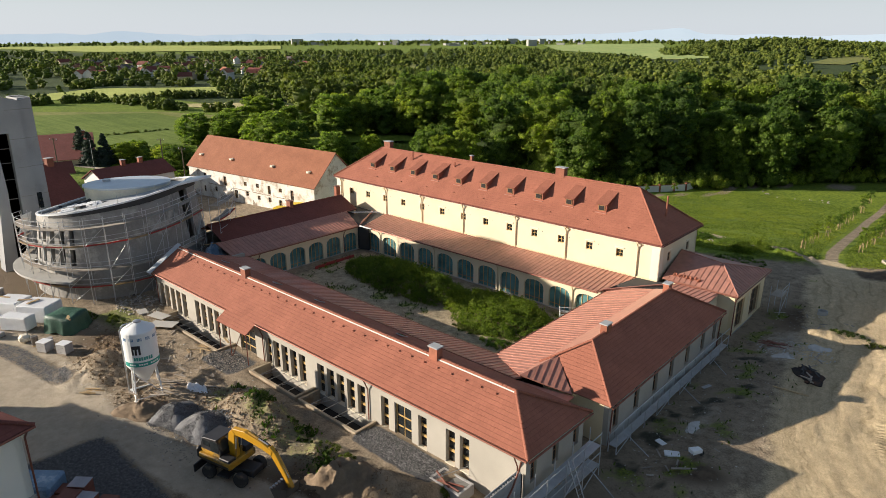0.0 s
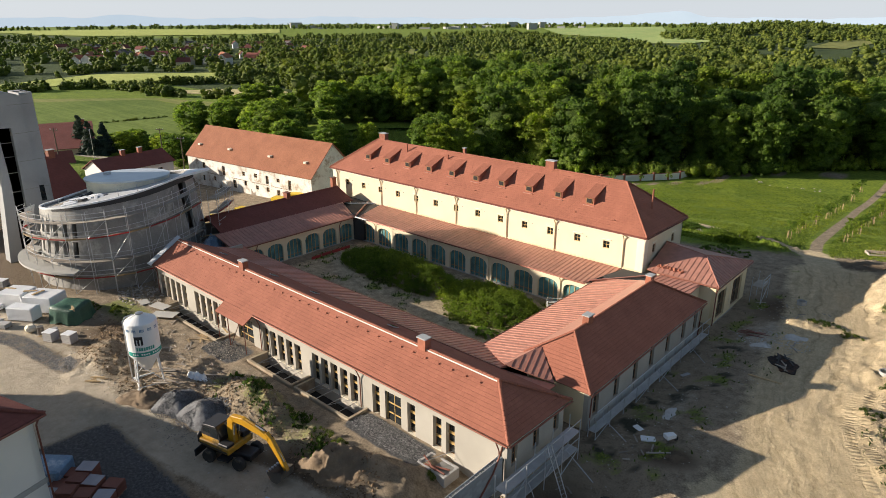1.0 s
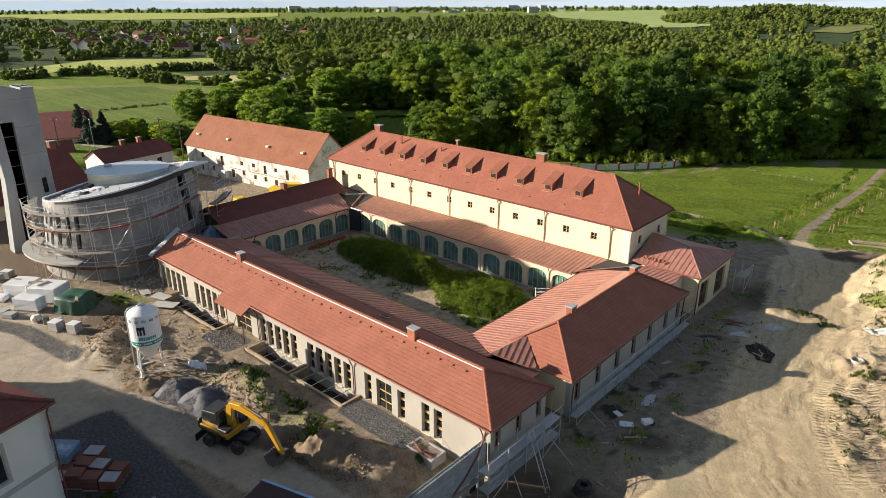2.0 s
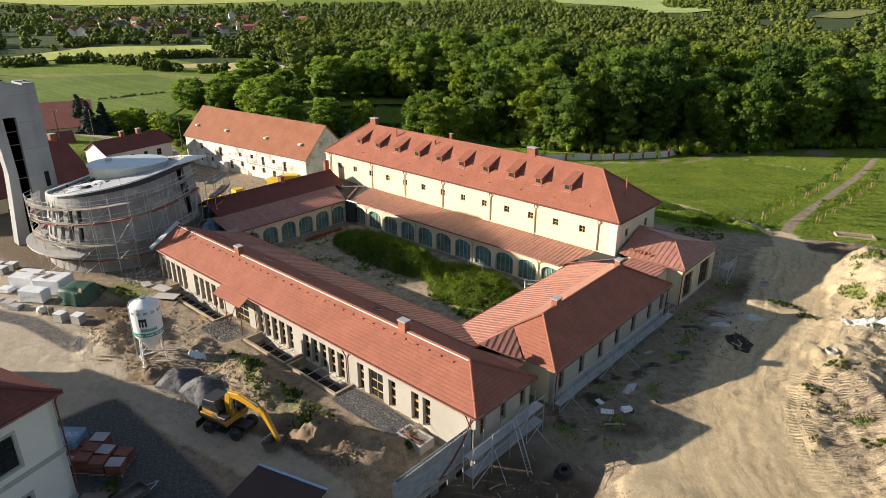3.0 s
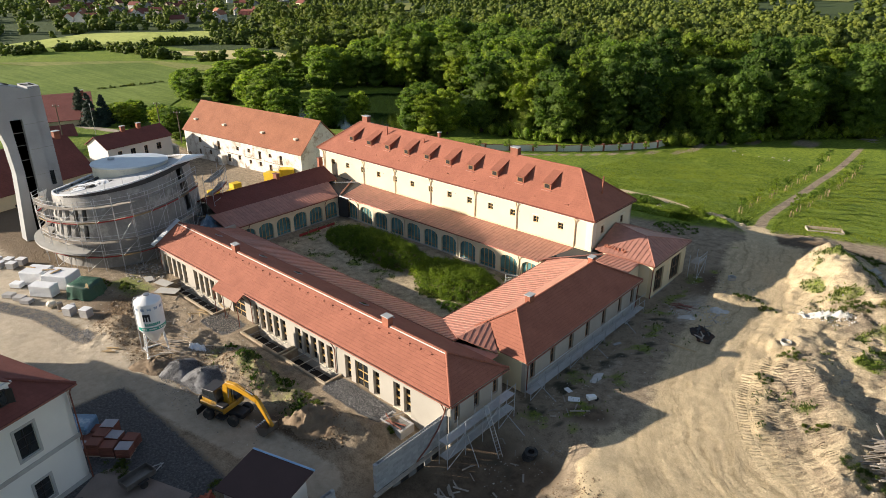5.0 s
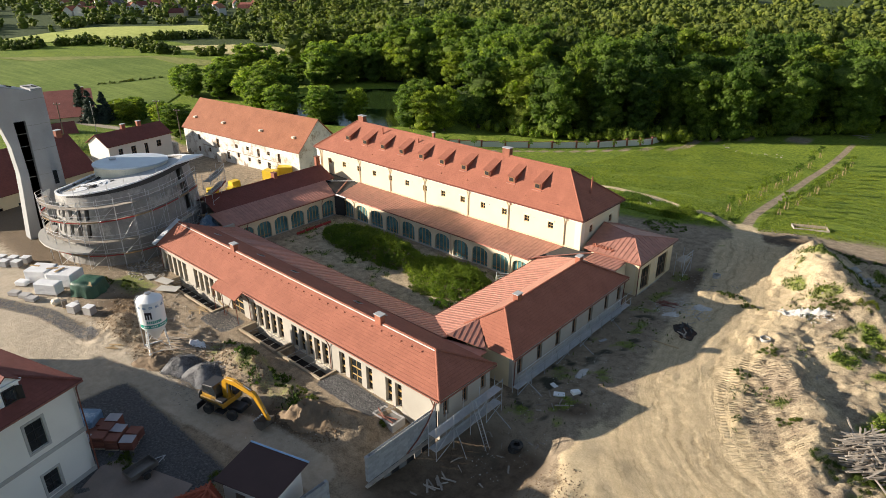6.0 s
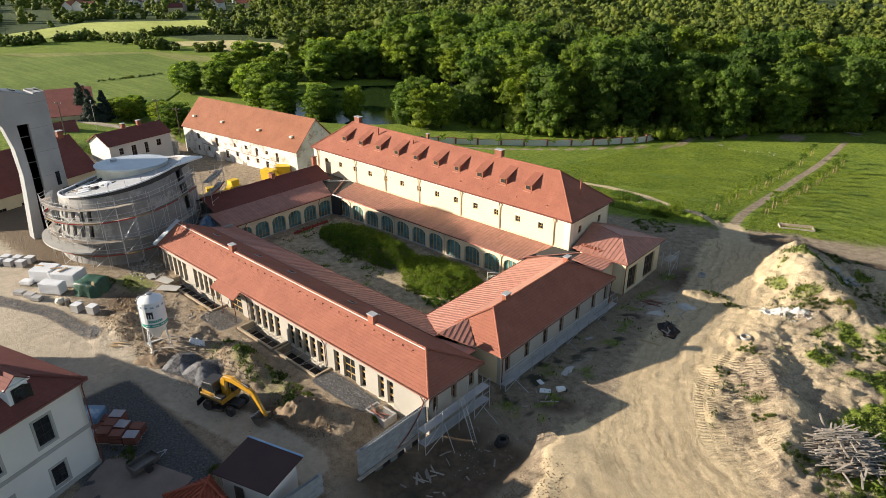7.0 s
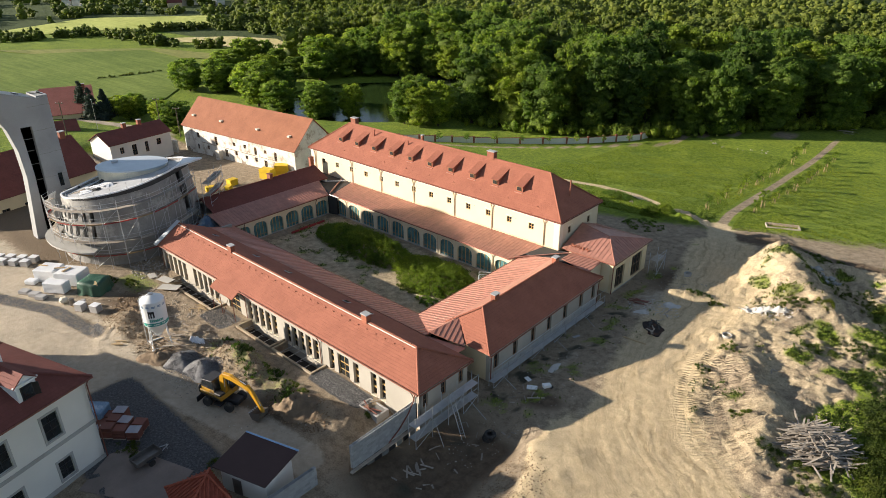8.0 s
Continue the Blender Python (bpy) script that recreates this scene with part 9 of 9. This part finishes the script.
def sapling_rows():
    """Young staked trees on both sides of the path, and the small round trees along the wall."""
    rng = np.random.default_rng(8)
    src = None
    spots = []
    for i in range(13):
        t = i / 12
        spots.append((-3.2 - 3.6 * t + 0.4 * math.sin(i * 2.7), 79 + 80 * t, 1))
        spots.append((3.8 - 2.2 * t + 0.4 * math.sin(i * 3.9), 83.5 + 72 * t, 1))
    for i in range(8):
        t = i / 7
        spots.append((-84 + 37 * t, 95.5 + 41 * t, 0))
    kinds = {}
    for x, y, staked in spots:
        z = gh(x, y)
        if staked not in kinds:
            t = thing("sapling", "young staked tree beside the path" if staked else "small round young tree before the wall", "tree", Matrix.Translation((x, y, z)), "young trees")
            q = np.random.default_rng(140 + staked)
            h, r = (3.4, 0.95) if staked else (3.4, 1.1)
            part("trunk", pole((0, 0, -0.2), (0, 0, h * 0.8), 0.04, 6, 0.02), M_BARK, t)
            cen, rad = crown_shape(q, h, r, 16, 0.38)
            v, f = leaf_cards(q, cen, rad, 30, 0.11)
            c = new("crown", raw_mesh("crown", v, f, M_LEAF))
            c.parent = t
            if staked:
                for k in range(3):
                    a = k * 2.1
                    part("stake", pole((0.35 * math.cos(a), 0.35 * math.sin(a), -0.2), (0.3 * math.cos(a), 0.3 * math.sin(a), 1.25), 0.035, 6), M_WOOD, t)
            kinds[staked] = t
        else:
            s = rng.uniform(0.75, 1.2)
            copy_thing(kinds[staked], Matrix()).matrix_basis = Matrix.Translation((x, y, z)) @ Matrix.Rotation(rng.uniform(0, 6.3), 4, "Z") @ Matrix.Diagonal((s, s, s, 1))


sapling_rows()


def bush(x, y, rx, ry, h, n, mat, seed, label, name="bush", size=0.11, turn=0):
    rng = np.random.default_rng(seed)
    ang, rad = rng.uniform(0, 6.3, n), np.sqrt(rng.uniform(0, 1, n))
    u, v = np.cos(ang) * rad * rx, np.sin(ang) * rad * ry
    c, s = math.cos(radians(turn)), math.sin(radians(turn))
    px, py = u * c - v * s + x, u * s + v * c + y
    top = h * (1 - rad ** 3) * rng.uniform(0.45, 1.0, n)
    cen = np.stack([px, py, gz(px, py) + top * 0.75], 1)
    sz = rng.uniform(0.3, 0.6, n) * min(1, h / 1.5 + 0.3) * (0.6 if h < 1 else 1.0)
    vv, ff = leaf_cards(rng, cen, np.stack([sz, sz, sz * 1.1], 1), 150 if h < 1 else 95, size * (0.34 if h < 1 else 0.68), 0.6, 0.4)
    o = new(name, raw_mesh(name, vv, ff, mat))
    return tagged(o, label, name)


bush(-36.2, 25.2, 11.2, 3.7, 3.3, 700, M_LEAF_DARK, 41, "dense overgrown dark green thicket along the arcade", turn=-1)
bush(-20.6, 24.6, 7.4, 4.0, 3.5, 640, M_ELDER, 42, "tall bright green elder thicket in the courtyard", turn=-3)
bush(-16.9, 19.3, 2.4, 1.0, 0.6, 60, M_LEAF, 44, "low green weeds in the courtyard", "weeds")
bush(-21.5, 20.3, 2.2, 0.8, 0.4, 40, M_WEED, 45, "low weeds on sandy courtyard soil", "weeds")
bush(-8.0, 68.5, 3.0, 2.0, 2.0, 70, M_LEAF_DARK, 46, "dark green bush on the soil bank")
bush(-7.0, 61.0, 3.5, 3.0, 0.9, 60, M_LEAF_DARK, 47, "rough green scrub behind the main building", "weeds")
for i, (x, y, rx, ry, h, n) in enumerate([(20.4, 44.8, 1.6, 1.2, 0.9, 40), (23.5, 46.0, 1.3, 1.0, 0.7, 24), (17.8, 31.8, 1.3, 0.9, 0.6, 22), (28.5, 41.0, 3.2, 1.8, 0.8, 60), (31.5, 36.0, 2.6, 2.8, 0.8, 60),
                                          (33.5, 30.0, 2.4, 4.0, 1.0, 90), (34.5, 22.0, 2.5, 4.0, 1.2, 110), (27.6, 17.6, 2.6, 1.0, 0.7, 40), (31.0, 16.4, 2.2, 1.3, 0.8, 40), (24.6, 55.0, 3.0, 2.0, 0.7, 46),
                                          (29.0, 52.0, 3.5, 2.4, 0.9, 70), (12.4, 41.8, 1.0, 0.6, 0.5, 14), (9.8, 43.0, 2.0, 0.7, 0.5, 24), (16.6, 26.4, 0.9, 0.6, 0.5, 12), (22.4, 21.2, 1.0, 0.7, 0.5, 14), (19.4, 63.5, 3.0, 1.2, 0.6, 40), (25.5, 38.5, 1.8, 1.0, 0.6, 26)]):
    bush(x, y, rx, ry, h, n, M_WEED, 200 + i, "green weeds growing on sandy spoil", "weeds", 0.10)
for i, (x, y, rx, ry, h, n) in enumerate([(-22.0, -5.0, 2.4, 0.5, 0.4, 24), (-17.0, -4.6, 2.6, 0.5, 0.4, 24), (-13.6, -4.2, 2.0, 0.6, 0.4, 22), (-49.5, -5.2, 2.2, 0.7, 0.5, 26), (-52.5, -6.6, 2.0, 0.7, 0.5, 24), (-9.6, -15.6, 1.2, 0.8, 0.8, 20), (-18.0, -19.9, 1.6, 0.9, 0.7, 26), (-5.0, -1.9, 0.6, 0.3, 0.4, 8)]):
    bush(x, y, rx, ry, h, n, M_WEED, 240 + i, "patch of green weeds on bare soil", "weeds", 0.09)


bush(-18.5, 75.0, 4.2, 1.4, 1.0, 90, M_LEAF_DARK, 48, "dark scrub on the bank behind the building", "weeds", turn=-20)
bush(-11.0, 71.4, 3.4, 1.5, 1.2, 80, M_LEAF_DARK, 49, "dark scrub on the bank behind the building", "weeds", turn=-30)


def blades(name, label, x, y, h, w, mat, seed):
    """Small upright leaning blades at the given spots, joined."""
    rng = np.random.default_rng(seed)
    n = len(x)
    z = gz(x, y)
    a = rng.uniform(0, 6.3, n)
    h, w = h * rng.uniform(0.5, 1.3, n), w * rng.uniform(0.6, 1.4, n)
    lx, ly = rng.normal(size=n) * h * 0.5, rng.normal(size=n) * h * 0.5
    c, s = np.cos(a) * w, np.sin(a) * w
    p = np.stack([np.stack([x - c, y - s, z - 0.03], 1), np.stack([x + c, y + s, z - 0.03], 1), np.stack([x + c * 0.6 + lx, y + s * 0.6 + ly, z + h], 1), np.stack([x - c * 0.6 + lx, y - s * 0.6 + ly, z + h * 0.85], 1)], 1).reshape(-1, 3)
    o = new(name, raw_mesh(name, p, np.arange(4 * n).reshape(-1, 4), mat))
    return tagged(o, label, name, kind="stuff")


def grass_blades():
    """Meadow grass and the mown orchard rows."""
    rng = np.random.default_rng(55)
    n = 110000
    x, y = rng.uniform(-46, 75, n), 66 + 85 * rng.uniform(0, 1, n) ** 1.4
    s = -0.35 * x + 0.94 * y
    ok = (s > 64) & (line_mask(x, y, TRACK, 2.0) < 0.3) & (line_mask(x, y, PATH_W, 1.7) < 0.3) & (lumps(x, y, 3.0, 7) > -0.45)
    ok &= (x < 9) | (np.sin((x * 0.35 + y * 0.94) * 1.7 + 0.4 * lumps(x, y, 4, 2)) > -0.5)
    x, y = x[ok], y[ok]
    blades("grass", "lush green meadow grass in low sun", x, y, 0.16, 0.07, M_GRASS, 56)
    # tufts of weeds over the site
    n = 90000
    x, y = rng.uniform(0, 37, n), rng.uniform(-2, 68, n)
    k = 0.9 * box_mask(x, y, 18, 37, 12, 66, 3) * smooth(0.25, 0.6, lumps(x, y, 2.2, 5)) + 0.8 * box_mask(x, y, 13, 22, 46, 64, 2) * smooth(0.3, 0.6, lumps(x, y, 1.4, 9))
    k = k + 0.16 * box_mask(x, y, 1.5, 7.5, 8, 60, 1.5) * smooth(0.1, 0.65, lumps(x, y, 1.3, 6)) + smooth(30.5, 34, x + 2.5 * lumps(x, y, 2.5, 2)) * 0.95
    ok = (rng.uniform(0, 1, n) < k) & (line_mask(x, y, TRACK[:9], 4.6) < 0.5) & (line_mask(x, y, TRACK_S, 4.0) < 0.5)
    blades("weed_tufts", "tufts of wild green weeds on bare soil", x[ok], y[ok], 0.24, 0.07, M_WEED, 57)
    n = 16000
    x, y = rng.uniform(-50, -12, n), rng.uniform(12.5, 30, n)
    ok = rng.uniform(0, 1, n) < 0.75 * smooth(0.05, 0.5, lumps(x, y, 1.3, 3))
    blades("weed_tufts", "low weeds on the sandy courtyard soil", x[ok], y[ok], 0.2, 0.07, M_WEED, 58)
    x, y = rng.uniform(-28, -11, n), rng.uniform(-8.5, -3, n)
    ok = rng.uniform(0, 1, n) < box_mask(x, y, -27, -12, -7, -3.6, 1.0) * 0.55 * smooth(0.1, 0.7, lumps(x, y, 1.2, 5))
    blades("weed_tufts", "weeds growing on the ridge of spoil", x[ok], y[ok], 0.26, 0.08, M_WEED_LIT, 59)


M_GRASS = leaf_mat("grass_blades", (0.14, 0.20, 0.028), (0.22, 0.28, 0.045), 0.45)
# brighter copy of the weed colour, sunlight put into the tone
M_WEED_LIT = leaf_mat("weeds_sunlit_tone", (0.07, 0.12, 0.014), (0.14, 0.21, 0.03))
grass_blades()


def village():
    """The far village: small gabled houses among trees."""
    rng = np.random.default_rng(9)
    roofs = [M_TILE_DARK, M_TILE_GREY, M_TILE_OLD, M_TILE_DARK]
    walls = [M_WHITE_PL, M_CONCRETE, M_WHITE_PL, M_YELLOW_PL]
    labels = ["white gabled house in the far village", "grey gabled house with slate roof in the far village", "white house with old tile roof in the far village", "yellow gabled house in the far village"]
    for k in range(84):
        d, th = rng.uniform(640, 1080), radians(rng.uniform(144, 163))
        x, y = d * math.cos(th), d * math.sin(th)
        L, D, h = rng.uniform(8, 15), rng.uniform(7.0, 9.0), rng.uniform(3.0, 5.4)
        q = k % 4
        t = thing("village_house", labels[q], "house", pose(x, y, gh(x, y) + rng.uniform(-0.5, 2.5), 0, 0, rng.uniform(0, 180)), "far village houses")
        wins = [(1.2 + i * 2.6, 2.3 + i * 2.6, 1.0, 2.3) for i in range(int((L - 2) / 2.6))]
        part("wall", wall_mesh(L, -8.0, h, 0.3, wins), walls[q], t)
        bm = bmesh.new()
        prof = [(0.0, -8.0), (D, -8.0), (D, h), (D / 2, h + D * 0.42), (0.0, h)]
        lo, hi = [bm.verts.new((0.31, a, c)) for a, c in prof], [bm.verts.new((L - 0.31, a, c)) for a, c in prof]
        lo[0].co.y = lo[4].co.y = hi[0].co.y = hi[4].co.y = 0.31
        bm.faces.new(lo[::-1])
        bm.faces.new(hi)
        for i in range(5):
            j = (i + 1) % 5
            bm.faces.new((lo[i], lo[j], hi[j], hi[i]))
        part("body", bm, walls[q], t)
        zr, ze = h + D * 0.45, h - 0.2
        slope("roof", [(-0.4, -0.5, ze), (L + 0.4, -0.5, ze), (L + 0.4, D / 2, zr), (-0.4, D / 2, zr)], roofs[k % 4], t)
        slope("roof", [(L + 0.4, D + 0.5, ze), (-0.4, D + 0.5, ze), (-0.4, D / 2, zr), (L + 0.4, D / 2, zr)], roofs[k % 4], t)


village()


def town_blocks():
    """Pale blocks of the town on the horizon."""
    rng = np.random.default_rng(3)
    for k in range(26):
        d, th = rng.uniform(2500, 3300), radians(rng.uniform(118, 145))
        x, y = d * math.cos(th), d * math.sin(th)
        t = thing("apartment_block", "pale flat-roofed block on the horizon", "building", pose(x, y, gh(x, y), 0, 0, rng.uniform(0, 90)), "far town blocks")
        w, dd, h = rng.uniform(15, 60), rng.uniform(12, 22), rng.uniform(6, 11) if k % 6 else 22
        part("body", boxed(-w / 2, w / 2, -dd / 2, dd / 2, -3, h, 0.3), M_CONCRETE, t)
        part("roof_edge", boxed(-w / 2 - 0.4, w / 2 + 0.4, -dd / 2 - 0.4, dd / 2 + 0.4, h + 0.01, h + 0.8), M_CONCRETE, t)
        for i in range(int((h - 1) / 3)):
            part("window_band", boxed(-w / 2 + 1.5, w / 2 - 1.5, -dd / 2 - 0.05, -dd / 2 + 0.2, 1.2 + i * 3, 2.3 + i * 3), M_CAP, t)


town_blocks()


def hills():
    m, n, l, b = nodes("haze_glow_hill")
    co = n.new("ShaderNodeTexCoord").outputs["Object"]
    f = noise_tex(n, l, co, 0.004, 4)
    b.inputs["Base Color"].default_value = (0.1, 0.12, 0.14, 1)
    # distance haze put in as a pale blue glow
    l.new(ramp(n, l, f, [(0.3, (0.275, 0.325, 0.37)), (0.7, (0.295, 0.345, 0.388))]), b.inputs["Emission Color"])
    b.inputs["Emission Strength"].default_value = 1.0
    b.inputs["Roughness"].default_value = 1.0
    k = 160
    bm = bmesh.new()
    lo, hi = [], []
    for i in range(k + 1):
        th = radians(70 + 105 * i / k)
        d = 4250
        deg = math.degrees(th)
        h = 34 + 4 * math.sin(deg * 0.9) + 2.5 * math.sin(deg * 2.3 + 1)
        for c, wd, a in ((168.2, 2.2, 40), (157.5, 1.2, 18), (157.5, 4.0, 6), (112.5, 1.2, 16), (114.5, 4.0, 28), (140, 5, 8)):
            h += a * math.exp(-((deg - c) / wd) ** 2)
        lo.append(bm.verts.new((d * math.cos(th), d * math.sin(th), -30)))
        hi.append(bm.verts.new((d * math.cos(th) * 1.02, d * math.sin(th) * 1.02, h)))
    for i in range(k):
        bm.faces.new((lo[i + 1], lo[i], hi[i], hi[i + 1]))
    tagged(part("backdrop", bm, m, None, smooth=True), "far hills on the horizon, haze painted in as pale blue glow", "hills", kind="structure")


hills()


def street_lamp(x, y, h, turn, label):
    s = thing("street_lamp", label, "street lamp", pose(x, y, gh(x, y), 0, 0, turn), "street lamps")
    part("pole", pole((0, 0, -0.3), (0, 0, h), 0.07, 8, 0.05), M_METAL, s)
    part("arm", pole((0, 0, h), (1.0, 0, h + 0.15), 0.04), M_METAL, s)
    part("lamp_head", boxed(0.85, 1.6, -0.13, 0.13, h + 0.08, h + 0.2, 0.04), M_ZINC, s)


street_lamp(-150, 31, 8.0, -20, "tall grey street lamp with a curved head")
street_lamp(-56, 151, 6.0, 200, "street lamp standing at the wood's edge")


def power_pole(x, y, h):
    s = thing("power_pole", "old wooden power pole with a cross arm", "pole", pose(x, y, gh(x, y), 0, 0, 30), "power poles")
    part("pole", pole((0, 0, -0.3), (0, 0, h), 0.14, 8, 0.1), M_BARK, s)
    part("cross_arm", boxed(-1.0, 1.0, -0.06, 0.06, h - 0.5, h - 0.35), M_BARK, s)
    for x2 in (-0.8, 0.0, 0.8):
        part("insulator", pole((x2, 0, h - 0.35), (x2, 0, h - 0.1), 0.05, 6), M_ZINC, s)


power_pole(-134, 41, 9.5)
power_pole(-128, 43, 8.0)
power_pole(-140, 20, 9.0)
c = thing("vegetable_crate", "low timber-edged bed with stakes beside the path", "planting bed", pose(10.2, 77.5, gh(10.2, 77.5), 0, 0, 25))
for b in ((-2.6, 2.6, -1.0, -0.9), (-2.6, 2.6, 0.9, 1.0), (-2.6, -2.5, -0.9, 0.9), (2.5, 2.6, -0.9, 0.9)):
    part("edge_board", boxed(*b, -0.3, 0.35), M_WOOD_GREY, c)
for i in range(16):
    part("stake", pole((-2.2 + (i % 8) * 0.62, -0.5 + (i // 8), 0), (-2.15 + (i % 8) * 0.62, -0.45 + (i // 8), 0.9), 0.025), M_WOOD, c)
